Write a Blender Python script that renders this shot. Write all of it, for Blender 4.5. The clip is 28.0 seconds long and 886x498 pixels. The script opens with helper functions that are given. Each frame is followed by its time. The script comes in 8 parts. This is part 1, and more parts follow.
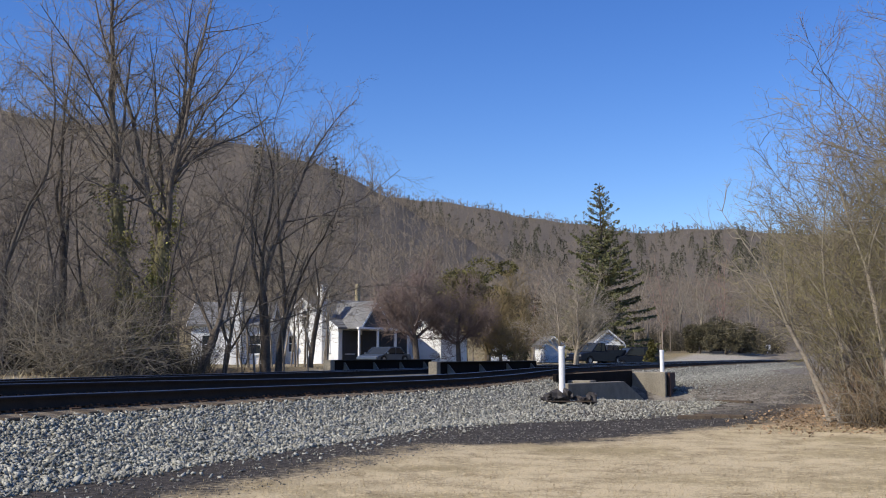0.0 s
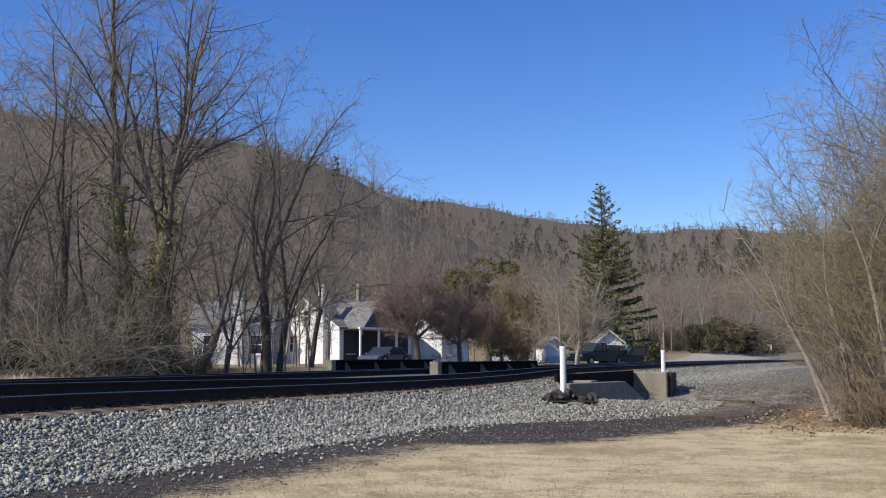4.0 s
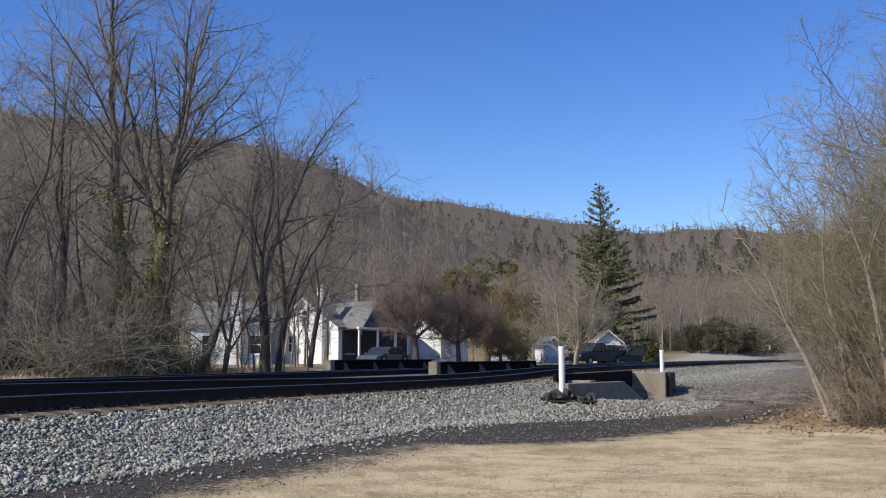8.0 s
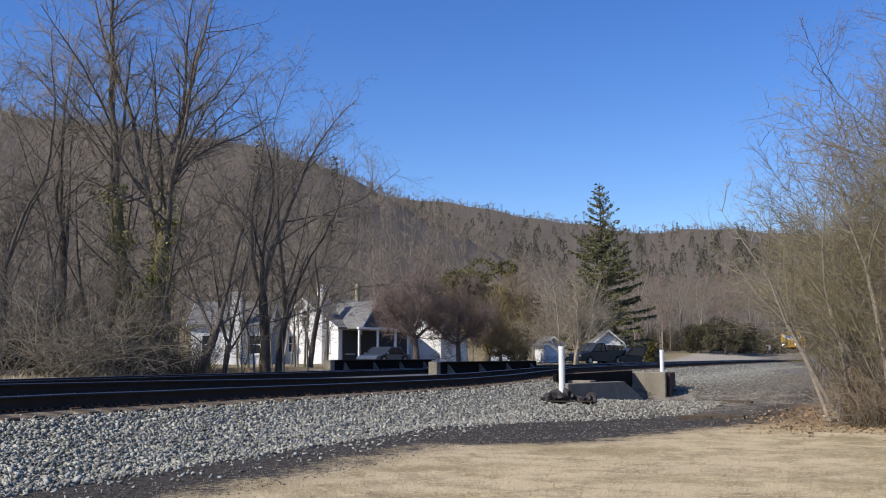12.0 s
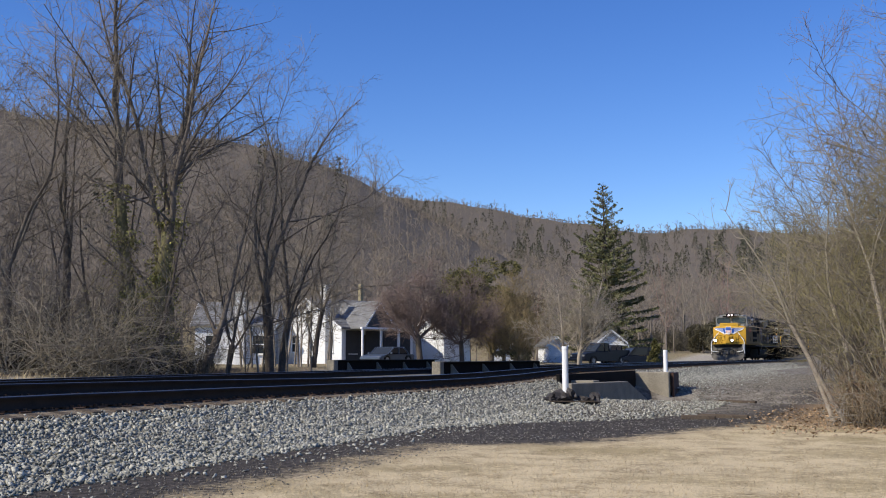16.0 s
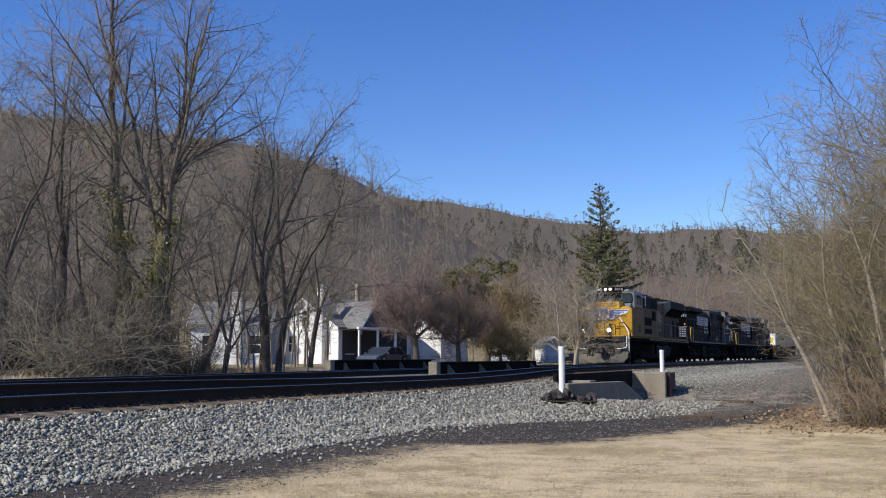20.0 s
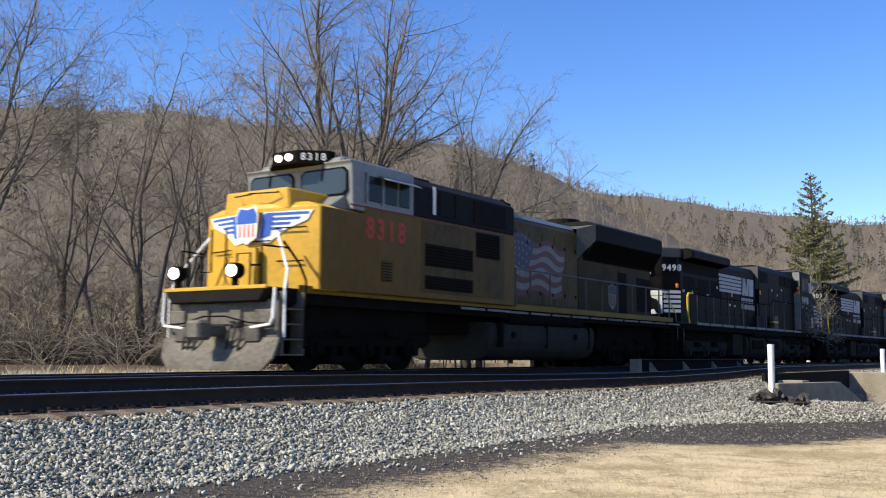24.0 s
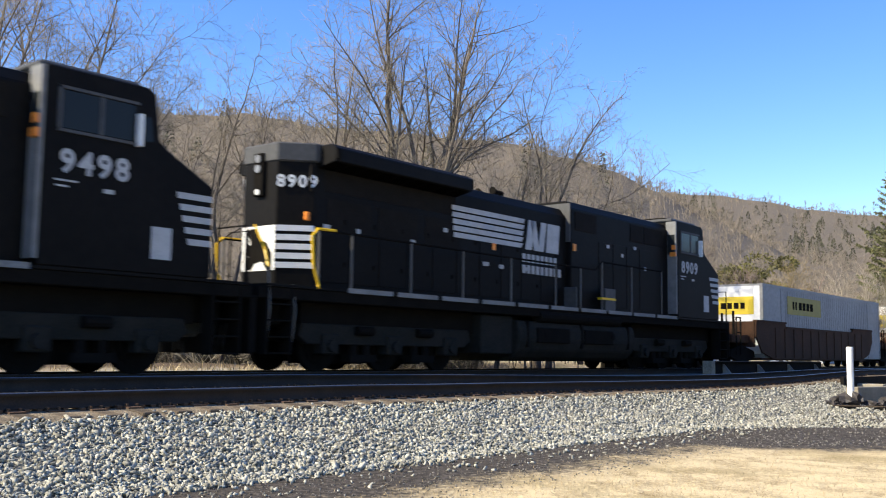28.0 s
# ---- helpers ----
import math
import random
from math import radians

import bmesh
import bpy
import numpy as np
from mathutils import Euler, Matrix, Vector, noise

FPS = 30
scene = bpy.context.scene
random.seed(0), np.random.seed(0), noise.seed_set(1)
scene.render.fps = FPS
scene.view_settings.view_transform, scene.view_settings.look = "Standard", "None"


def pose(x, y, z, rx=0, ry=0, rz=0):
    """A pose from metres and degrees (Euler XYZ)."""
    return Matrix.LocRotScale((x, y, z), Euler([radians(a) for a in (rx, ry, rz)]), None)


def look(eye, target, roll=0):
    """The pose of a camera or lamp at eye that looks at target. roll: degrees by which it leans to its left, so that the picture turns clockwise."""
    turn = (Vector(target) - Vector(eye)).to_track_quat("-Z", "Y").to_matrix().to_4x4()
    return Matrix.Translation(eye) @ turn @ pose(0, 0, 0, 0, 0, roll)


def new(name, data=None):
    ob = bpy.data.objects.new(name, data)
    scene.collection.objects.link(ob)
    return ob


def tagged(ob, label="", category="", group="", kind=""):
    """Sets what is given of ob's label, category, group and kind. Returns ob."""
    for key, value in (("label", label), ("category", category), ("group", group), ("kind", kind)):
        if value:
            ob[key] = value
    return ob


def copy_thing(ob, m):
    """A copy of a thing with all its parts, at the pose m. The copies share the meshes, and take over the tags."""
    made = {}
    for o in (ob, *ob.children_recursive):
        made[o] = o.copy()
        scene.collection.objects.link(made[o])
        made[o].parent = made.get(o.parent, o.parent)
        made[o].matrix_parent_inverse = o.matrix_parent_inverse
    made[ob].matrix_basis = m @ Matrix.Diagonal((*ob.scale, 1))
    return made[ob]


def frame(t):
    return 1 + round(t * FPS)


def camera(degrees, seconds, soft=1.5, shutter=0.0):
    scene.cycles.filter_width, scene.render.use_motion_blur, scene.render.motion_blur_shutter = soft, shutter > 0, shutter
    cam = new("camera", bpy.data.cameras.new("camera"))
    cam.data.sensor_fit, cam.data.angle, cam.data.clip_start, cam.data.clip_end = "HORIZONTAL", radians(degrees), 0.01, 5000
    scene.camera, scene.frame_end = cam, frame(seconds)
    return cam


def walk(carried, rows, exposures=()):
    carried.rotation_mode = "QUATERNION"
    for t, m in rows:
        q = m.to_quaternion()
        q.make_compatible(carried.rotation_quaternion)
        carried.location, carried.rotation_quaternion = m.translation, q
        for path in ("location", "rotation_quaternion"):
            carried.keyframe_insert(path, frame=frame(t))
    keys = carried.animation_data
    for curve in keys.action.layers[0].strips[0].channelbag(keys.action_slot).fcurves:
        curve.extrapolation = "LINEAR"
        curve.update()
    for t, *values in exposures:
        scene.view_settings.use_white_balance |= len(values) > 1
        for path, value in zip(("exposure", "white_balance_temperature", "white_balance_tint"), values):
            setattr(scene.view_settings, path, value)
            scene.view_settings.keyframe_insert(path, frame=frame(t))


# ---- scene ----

# ---- camera: one eye, turned from 20 s on to follow the train ----
EYE = (0.0, 0.0, 1.5)
CLIP = 28.0
# seconds, heading to the right of +y, tilt upwards, lean (degrees)
PATH = [
    (0, 0.019, 6.265, -0.174),
    (3, 0.019, 6.265, -0.174),
    (3.5, -0.031, 6.265, -0.174),
    (5.5, -0.071, 6.265, -0.174),
    (6, -0.141, 6.265, -0.174),
    (6.5, -0.181, 6.265, -0.174),
    (7, -0.231, 6.265, -0.174),
    (7.5, -0.031, 6.265, -0.174),
    (8, 0.019, 6.265, -0.174),
    (14, 0.019, 6.265, -0.174),
    (14.5, -0.161, 6.265, -0.174),
    (15, -0.181, 6.265, -0.174),
    (15.5, -0.231, 6.265, -0.174),
    (16, -0.171, 6.265, -0.174),
    (16.5, 0.019, 6.265, -0.174),
    (20.1, 0.019, 6.265, -0.174),
    (20.5, -1.939, 6.230, -0.249),
    (21, -2.562, 6.192, -0.197),
    (21.5, -3.616, 6.162, -0.106),
    (22, -5.050, 6.145, -0.115),
    (22.5, -6.749, 6.115, -0.051),
    (24.5, -12.279, 6.024, 0.434),
    (25, -12.761, 6.013, 0.447),
    (25.5, -13.590, 6.012, 0.514),
    (26, -14.308, 5.999, 0.600),
    (26.5, -14.727, 6.003, 0.642),
    (27, -15.143, 6.011, 0.702),
    (27.5, -15.439, 6.021, 0.719),
    (28, -15.451, 6.011, 0.770),
]


def aimed(heading, tilt, lean):
    a, b = radians(heading), radians(tilt)
    way = Vector((math.sin(a) * math.cos(b), math.cos(a) * math.cos(b), math.sin(b)))
    return look(EYE, Vector(EYE) + way, lean)


cam = camera(48.03, CLIP, soft=1.05, shutter=0.3)
EXPOSURES = [(0.0, 0.08, 6500, 10), (20.0, 0.08, 6500, 10), (22.5, 0.2, 6600, 10), (24.5, 0.8, 7100, 6), (26.0, 1.04, 7250, 6), (28.0, 1.02, 7250, 6)]
walk(cam, [(t, aimed(a, b, c)) for t, a, b, c in PATH], EXPOSURES)

# ---- sky and sun ----
SUN_ELEV, SUN_FROM = 40.0, (-0.85, -0.53)      # the sun stands to the left of the camera
world = bpy.data.worlds.new("sky")
scene.world = world
world.use_nodes = True
wn = world.node_tree
sky = wn.nodes.new("ShaderNodeTexSky")
sky.sky_type = "NISHITA"
sky.sun_disc = False
sky.sun_elevation = radians(SUN_ELEV)
sky.sun_rotation = math.atan2(SUN_FROM[0], SUN_FROM[1])
sky.altitude = 300
sky.air_density, sky.dust_density, sky.ozone_density = 1.0, 0.2, 4.0
wn.nodes["Background"].inputs["Strength"].default_value = 0.1
deep = wn.nodes.new("ShaderNodeHueSaturation")
deep.inputs["Hue"].default_value, deep.inputs["Saturation"].default_value, deep.inputs["Value"].default_value = 0.516, 1.26, 1.5
wn.links.new(sky.outputs[0], deep.inputs["Color"])
wn.links.new(deep.outputs[0], wn.nodes["Background"].inputs["Color"])

sun_data = bpy.data.lights.new("sun", "SUN")
sun_data.energy, sun_data.angle, sun_data.color = 5.0, radians(0.53), (1.0, 0.92, 0.78)
sun = new("sun", sun_data)
_e = radians(SUN_ELEV)
_h = Vector(SUN_FROM + (0,)).normalized() * math.cos(_e)
sun.matrix_world = look((0, 0, 60), Vector((0, 0, 60)) - Vector((_h.x, _h.y, math.sin(_e))))

# ---- materials ----
def material(name, base, base2=None, rough=0.8, metal=0.0, scale=4.0, fine=40.0, bump=0.2, spec=0.3, island=0.0, each=0.0, bump_dist=0.02, coords="Object", stretch=(1, 1, 1)):
    """A procedural surface: two colours mixed by coarse and fine noise, with relief."""
    m = bpy.data.materials.new(name)
    m.use_nodes = True
    n, l = m.node_tree.nodes, m.node_tree.links
    b = n["Principled BSDF"]
    b.inputs["Roughness"].default_value = rough
    b.inputs["Metallic"].default_value = metal
    b.inputs["Specular IOR Level"].default_value = spec
    base2 = base2 or tuple(c * 0.7 for c in base)
    tc = n.new("ShaderNodeTexCoord")
    n1, n2 = n.new("ShaderNodeTexNoise"), n.new("ShaderNodeTexNoise")
    n1.inputs["Scale"].default_value, n2.inputs["Scale"].default_value = scale, fine
    n1.inputs["Detail"].default_value, n2.inputs["Detail"].default_value = 5, 4
    mp = n.new("ShaderNodeMapping")
    mp.inputs["Scale"].default_value = stretch
    l.new(tc.outputs[coords], mp.inputs["Vector"])
    for t in (n1, n2):
        l.new(mp.outputs["Vector"], t.inputs["Vector"])
    add = n.new("ShaderNodeMath")
    add.operation = "ADD"
    l.new(n1.outputs["Fac"], add.inputs[0])
    l.new(n2.outputs["Fac"], add.inputs[1])
    ramp = n.new("ShaderNodeMapRange")
    ramp.inputs["From Min"].default_value, ramp.inputs["From Max"].default_value = 0.72, 1.28
    l.new(add.outputs[0], ramp.inputs["Value"])
    mix = n.new("ShaderNodeMix")
    mix.data_type = "RGBA"
    mix.inputs["A"].default_value, mix.inputs["B"].default_value = (*base, 1), (*base2, 1)
    l.new(ramp.outputs[0], mix.inputs["Factor"])
    out = mix.outputs["Result"]
    for amount, node, socket in ((island, "ShaderNodeNewGeometry", "Random Per Island"), (each, "ShaderNodeObjectInfo", "Random")):
        if amount:
            g = n.new(node)
            mr = n.new("ShaderNodeMapRange")
            mr.inputs["To Min"].default_value, mr.inputs["To Max"].default_value = 1 - amount, 1 + amount
            l.new(g.outputs[socket], mr.inputs["Value"])
            sc = n.new("ShaderNodeMix")
            sc.data_type, sc.blend_type = "RGBA", "MULTIPLY"
            sc.inputs["Factor"].default_value = 1
            l.new(out, sc.inputs["A"])
            l.new(mr.outputs[0], sc.inputs["B"])
            out = sc.outputs["Result"]
    l.new(out, b.inputs["Base Color"])
    if bump:
        bp = n.new("ShaderNodeBump")
        bp.inputs["Strength"].default_value, bp.inputs["Distance"].default_value = bump, bump_dist
        l.new(n2.outputs["Fac"], bp.inputs["Height"])
        l.new(bp.outputs["Normal"], b.inputs["Normal"])
    return m


def glowing(name, colour, strength):
    m = bpy.data.materials.new(name)
    m.use_nodes = True
    b = m.node_tree.nodes["Principled BSDF"]
    b.inputs["Base Color"].default_value = (*colour, 1)
    b.inputs["Emission Color"].default_value = (*colour, 1)
    b.inputs["Emission Strength"].default_value = strength
    return m


M_STONE = material("ballast_stone", (0.4, 0.39, 0.335), (0.19, 0.187, 0.162), 0.9, scale=12, fine=60, bump=0.3, island=0.48)
M_BALLAST = material("ballast_bed", (0.2, 0.192, 0.17), (0.07, 0.067, 0.06), 0.95, scale=14, fine=26, bump=1.0, bump_dist=0.06)
M_RAIL = material("rail_steel", (0.026, 0.021, 0.018), (0.045, 0.033, 0.026), 0.8, 0.0, scale=3, fine=50, spec=0.1)
M_RAILTOP = material("worn_rail_head", (0.30, 0.30, 0.31), (0.2, 0.2, 0.2), 0.4, 1.0, scale=2, fine=60, bump=0.05)
M_TIE = material("creosoted_wood", (0.13, 0.1, 0.07), (0.06, 0.046, 0.034), 0.9, scale=6, fine=45, bump=0.6, each=0.25)
M_PLATE = material("rusted_tie_plate", (0.08, 0.05, 0.035), (0.14, 0.075, 0.04), 0.8, 0.3, scale=8, fine=60)
M_CONCRETE = material("weathered_concrete", (0.31, 0.275, 0.215), (0.17, 0.15, 0.115), 0.9, scale=1.6, fine=22, bump=0.3)
M_GIRDER = material("black_painted_girder", (0.010, 0.010, 0.010), (0.02, 0.017, 0.016), 0.9, 0.0, scale=1.2, fine=30, spec=0.04)
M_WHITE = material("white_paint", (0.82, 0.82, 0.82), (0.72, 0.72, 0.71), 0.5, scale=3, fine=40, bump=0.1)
M_BARK = material("grey_bark", (0.26, 0.22, 0.175), (0.13, 0.105, 0.085), 0.95, scale=1.5, fine=14, bump=0.8, bump_dist=0.05)
M_BARK_DARK = material("dark_bark", (0.14, 0.115, 0.095), (0.065, 0.053, 0.044), 0.95, scale=1.5, fine=14, bump=0.8, bump_dist=0.05)
M_TWIG = material("bare_twigs", (0.30, 0.262, 0.205), (0.19, 0.165, 0.13), 0.95, scale=0.5, fine=3, bump=0)

# ---- mesh helpers ----
def mesh_np(name, verts, faces, mats=(), face_mat=None, smooth=False):
    """A mesh from a vertex array and one array of triangles or quads."""
    verts, faces = np.asarray(verts, float), np.asarray(faces, int)
    me = bpy.data.meshes.new(name)
    k = faces.shape[1]
    me.vertices.add(len(verts))
    me.vertices.foreach_set("co", verts.ravel())
    me.loops.add(faces.size)
    me.loops.foreach_set("vertex_index", faces.ravel())
    me.polygons.add(len(faces))
    me.polygons.foreach_set("loop_start", np.arange(0, faces.size, k))
    me.polygons.foreach_set("loop_total", np.full(len(faces), k))
    for m in mats:
        me.materials.append(m)
    if face_mat is not None:
        me.polygons.foreach_set("material_index", np.asarray(face_mat, int))
    if smooth:
        me.polygons.foreach_set("use_smooth", np.ones(len(faces), bool))
    me.update(calc_edges=True)
    me.validate()
    return me


def thing(name, label, category, group="", m=None, kind=""):
    ob = new(name)
    ob.empty_display_size = 0.2
    if m is not None:
        ob.matrix_basis = m
    return tagged(ob, label, category, group, kind)


def part(name, bm, mat, parent=None, label="", m=None, smooth=False):
    """Link a bmesh (or a finished mesh) as one mesh object under a thing or a part."""
    if isinstance(bm, bpy.types.Mesh):
        me = bm
    else:
        me = bpy.data.meshes.new(name)
        if smooth:
            for f in bm.faces:
                f.smooth = True
        bm.to_mesh(me)
        bm.free()
    if mat is not None and not me.materials:
        me.materials.append(mat)
    ob = new(name, me)
    ob.parent = parent
    if m is not None:
        ob.matrix_basis = m
    if label:
        ob["label"] = label
    return ob


def box(bm, x0, x1, y0, y1, z0, z1, bevel=0.0, m=None):
    v = [bm.verts.new((x, y, z)) for z in (z0, z1) for x, y in ((x0, y0), (x1, y0), (x1, y1), (x0, y1))]
    fs = [bm.faces.new([v[i] for i in q]) for q in ((3, 2, 1, 0), (4, 5, 6, 7), (0, 1, 5, 4), (1, 2, 6, 5), (2, 3, 7, 6), (3, 0, 4, 7))]
    if m is not None:
        bmesh.ops.transform(bm, matrix=m, verts=v)
    if bevel:
        es = list({e for f in fs for e in f.edges})
        bmesh.ops.bevel(bm, geom=es, offset=bevel, segments=1, affect="EDGES", clamp_overlap=True)
    return bm


def boxes(*rows, bevel=0.0):
    bm = bmesh.new()
    for r in rows:
        box(bm, *r, bevel=bevel)
    return bm


def prism(bm, outline, axis, a, b, bevel=0.0):
    """Extrude a closed outline of (u, v) along x, y or z from a to b."""
    def at(u, v, w):
        return {"x": (w, u, v), "y": (u, w, v), "z": (u, v, w)}[axis]
    n = len(outline)
    lo = [bm.verts.new(at(u, v, a)) for u, v in outline]
    hi = [bm.verts.new(at(u, v, b)) for u, v in outline]
    fs = [bm.faces.new(lo[::-1]), bm.faces.new(hi)]
    fs += [bm.faces.new((lo[i], lo[(i + 1) % n], hi[(i + 1) % n], hi[i])) for i in range(n)]
    bmesh.ops.recalc_face_normals(bm, faces=fs)
    if bevel:
        es = list({e for f in fs for e in f.edges})
        bmesh.ops.bevel(bm, geom=es, offset=bevel, segments=1, affect="EDGES", clamp_overlap=True)
    return bm


def tube(bm, points, r, sides=6, r2=None):
    """A round bar along a line of points."""
    pts = [Vector(p) for p in points]
    rings = []
    for i, p in enumerate(pts):
        d = (pts[min(i + 1, len(pts) - 1)] - pts[max(i - 1, 0)]).normalized()
        u = d.orthogonal().normalized()
        if i and rings:
            u = (last - d * last.dot(d)).normalized()
        last = u
        w = d.cross(u)
        rr = r if r2 is None else r + (r2 - r) * i / max(1, len(pts) - 1)
        rings.append([bm.verts.new(p + (u * math.cos(2 * math.pi * k / sides) + w * math.sin(2 * math.pi * k / sides)) * rr) for k in range(sides)])
    for a, b in zip(rings, rings[1:]):
        for k in range(sides):
            bm.faces.new((a[k], a[(k + 1) % sides], b[(k + 1) % sides], b[k]))
    bm.faces.new(rings[0][::-1])
    bm.faces.new(rings[-1])
    return bm


def cyl(bm, c, axis, r, length, sides=16, r2=None):
    """A cylinder or cone centred at c along x, y or z."""
    d = {"x": Vector((1, 0, 0)), "y": Vector((0, 1, 0)), "z": Vector((0, 0, 1))}[axis] * (length / 2)
    return tube(bm, [Vector(c) - d, Vector(c) + d], r, sides, r2)


# ---- the two tracks: a line in plan, far track at offset 0, near track at offset NEAR ----
NEAR = 4.15                     # towards the camera
GAUGE = 0.75
STEP = 0.5
LINE_S = np.arange(-90, 400.5, STEP)
_c = np.clip(LINE_S, -60, 100)
LINE_A = 0.40565 - 0.0004835 * _c + 2.7535e-5 * _c ** 2 / 2
LINE_X, LINE_Y = np.cumsum(np.sin(LINE_A) * STEP), np.cumsum(np.cos(LINE_A) * STEP)
_o = int(np.argmin(abs(LINE_S)))
LINE_X, LINE_Y = LINE_X - LINE_X[_o] - 6.833, LINE_Y - LINE_Y[_o] + 24.0


def rail_z(s):
    return 1.0995 + 0.00083 * np.clip(s, -60, 150)


def on_line(s, b=0.0, h=0.0):
    """Points at s metres along the line, b to the camera's side of it, h over the rail heads."""
    s = np.asarray(s, float)
    x, y, a = np.interp(s, LINE_S, LINE_X), np.interp(s, LINE_S, LINE_Y), np.interp(s, LINE_S, LINE_A)
    return np.stack([x + b * np.cos(a), y - b * np.sin(a), rail_z(s) + h + 0 * s], -1)


def line_angle(s):
    return float(np.interp(s, LINE_S, LINE_A))


def place(s, b=0.0, h=0.0):
    """The pose of a thing on the line: its x axis points away along the track, its y axis away from the camera."""
    p = on_line(s, b, h)
    return Matrix.Translation(p) @ Matrix.Rotation(math.pi / 2 - line_angle(s), 4, "Z")


def to_line(x, y):
    """s and b of points in plan."""
    x, y = np.asarray(x, float), np.asarray(y, float)
    s = np.zeros_like(x)
    for _ in range(6):
        px, py, a = np.interp(s, LINE_S, LINE_X), np.interp(s, LINE_S, LINE_Y), np.interp(s, LINE_S, LINE_A)
        s = np.clip(s + (x - px) * np.sin(a) + (y - py) * np.cos(a), -88, 398)
    px, py, a = np.interp(s, LINE_S, LINE_X), np.interp(s, LINE_S, LINE_Y), np.interp(s, LINE_S, LINE_A)
    return s, (x - px) * np.cos(a) - (y - py) * np.sin(a)


def near_drop(s, b):
    """Height and tilt offsets of the near track, fitted so its rails match the camera's view: its outer rail lies
    lower.
    """
    s, b = np.asarray(s, float), np.asarray(b, float)
    sag = np.interp(s, [-8, -4, 0, 4, 8, 12, 16, 19], [0.035, 0.0, -0.05, -0.1, -0.115, -0.095, -0.04, 0.0]) * np.clip((b - 2.0) / 1.4, 0, 1)
    cant = np.interp(s, [-6, 0, 4, 8, 12, 16, 19], [-0.13, -0.1, -0.075, -0.07, -0.05, -0.02, 0.0]) * np.clip((b - 3.4) / 1.5, 0, 1.4)
    return (sag + cant) * np.clip((7.6 - b) / 1.6, 0, 1)


def strip(name, outline, s0, s1, step, mat, closed=True, label="", kind="structure", mats=None, face_mat=None):
    """A cross-section of (b, h) drawn out along the line."""
    ss = np.arange(s0, s1 + step / 2, step)
    k = len(outline)
    v = np.concatenate([on_line(ss, b, h + near_drop(ss, b))[:, None, :] for b, h in outline], 1).reshape(-1, 3)
    f, fm = [], []
    for i in range(len(ss) - 1):
        for j in range(k if closed else k - 1):
            j2 = (j + 1) % k
            f.append((i * k + j, i * k + j2, (i + 1) * k + j2, (i + 1) * k + j))
            fm.append(face_mat[j] if face_mat else 0)
    return mesh_np(name, v, np.array(f), mats or (mat,), fm)

# ---- the ground: one sheet from the lawn to the far ridge ----
def smooth(a, b, v):
    t = np.clip((v - a) / (b - a), 0, 1)
    return t * t * (3 - 2 * t)


def ripple(x, y, size, seed=0.0):
    """A cheap smooth unevenness of about -1 to 1."""
    k = 2 * math.pi / size
    return (np.sin(k * (x + 0.31 * y) + seed) * np.cos(k * (0.83 * y - 0.4 * x) + 1.7 * seed) + 0.5 * np.sin(k * 2.1 * (0.6 * x - y) + 2.3 + seed) + 0.35 * np.cos(k * 3.7 * (x + 0.8 * y) + 0.7 * seed)) / 1.6


NEAR_RIDGE = ((-60, 12.0), (-39, 12.6), (-33, 13.1), (-27, 13.4), (-20, 12.75), (-17, 12.7), (-11.5, 12.15), (-7, 11.1), (-3, 9.25), (0, 7.6), (4, 5.5), (9, 4.2), (14, 3.4), (24, 3.2), (60, 3.0))
FAR_RIDGE = ((-60, 9.0), (-10, 9.75), (-3, 9.3), (-0.8, 9.15), (2.2, 8.6), (5.8, 8.0), (8.7, 7.45), (11.2, 7.05), (13.4, 7.2), (17, 7.0), (24, 6.4), (60, 6.0))


def hill_z(x, y):
    r = np.hypot(x, y)
    az = np.degrees(np.arctan2(x, y))
    ahead = smooth(100, 65, abs(az))
    z = np.zeros_like(r)
    for table, foot, crest in ((NEAR_RIDGE, 120.0, 430.0), (FAR_RIDGE, 260.0, 950.0)):
        e = np.interp(az, [p[0] for p in table], [p[1] for p in table]) + 0.07 * np.sin(az * 0.9) + 0.04 * np.sin(az * 2.3 + 1)
        top = np.tan(np.radians(e)) * crest * ahead
        t = np.clip((r - foot) / (crest - foot), 0, 1)
        up = t ** 1.25
        after = np.clip((r - crest) / crest, 0, 1)
        z = np.maximum(z, top * up * (1 - 0.35 * after))
    return z


def ground_z(x, y):
    x, y = np.asarray(x, float), np.asarray(y, float)
    s, b = to_line(x, y)
    rz = rail_z(s)
    bed = rz - 0.6
    near = 0.03 + 0.07 * smooth(12, 7.5, b) + 0.025 * ripple(x, y, 5.0) * smooth(8, 11, b)
    far = 1.08 + 0.05 * ripple(x, y, 14.0, 2.0) - 0.2 * smooth(-9, -4, b)
    z = np.where(b > 5.3, bed + (near - bed) * np.clip((b - 5.3) / 2.0, 0, 1), bed)
    z = np.where(b < -2.4, bed + (far - bed) * smooth(-2.4, -5.5, b), z)
    # past the bridge the bank on the camera's side falls longer
    long_bank = smooth(24, 29, s) * smooth(140, 110, s)
    z = np.where(b > 5.3, z * (1 - long_bank) + long_bank * np.maximum(near + 0.05, rz - 0.5 - (b - 5.3) * 0.12), z)
    # the creek that runs askew under the bridge
    mid = 17.0 + 0.55 * np.clip(b, -8, 10)
    wide = 3.6 + 2.2 * smooth(3, 8, b)
    creek = np.exp(-((s - mid) / wide) ** 4) * smooth(17, 8, abs(b - 2))
    z = z - creek * (z + 0.7)
    return z + hill_z(x, y) * smooth(60, 130, np.hypot(x, y))


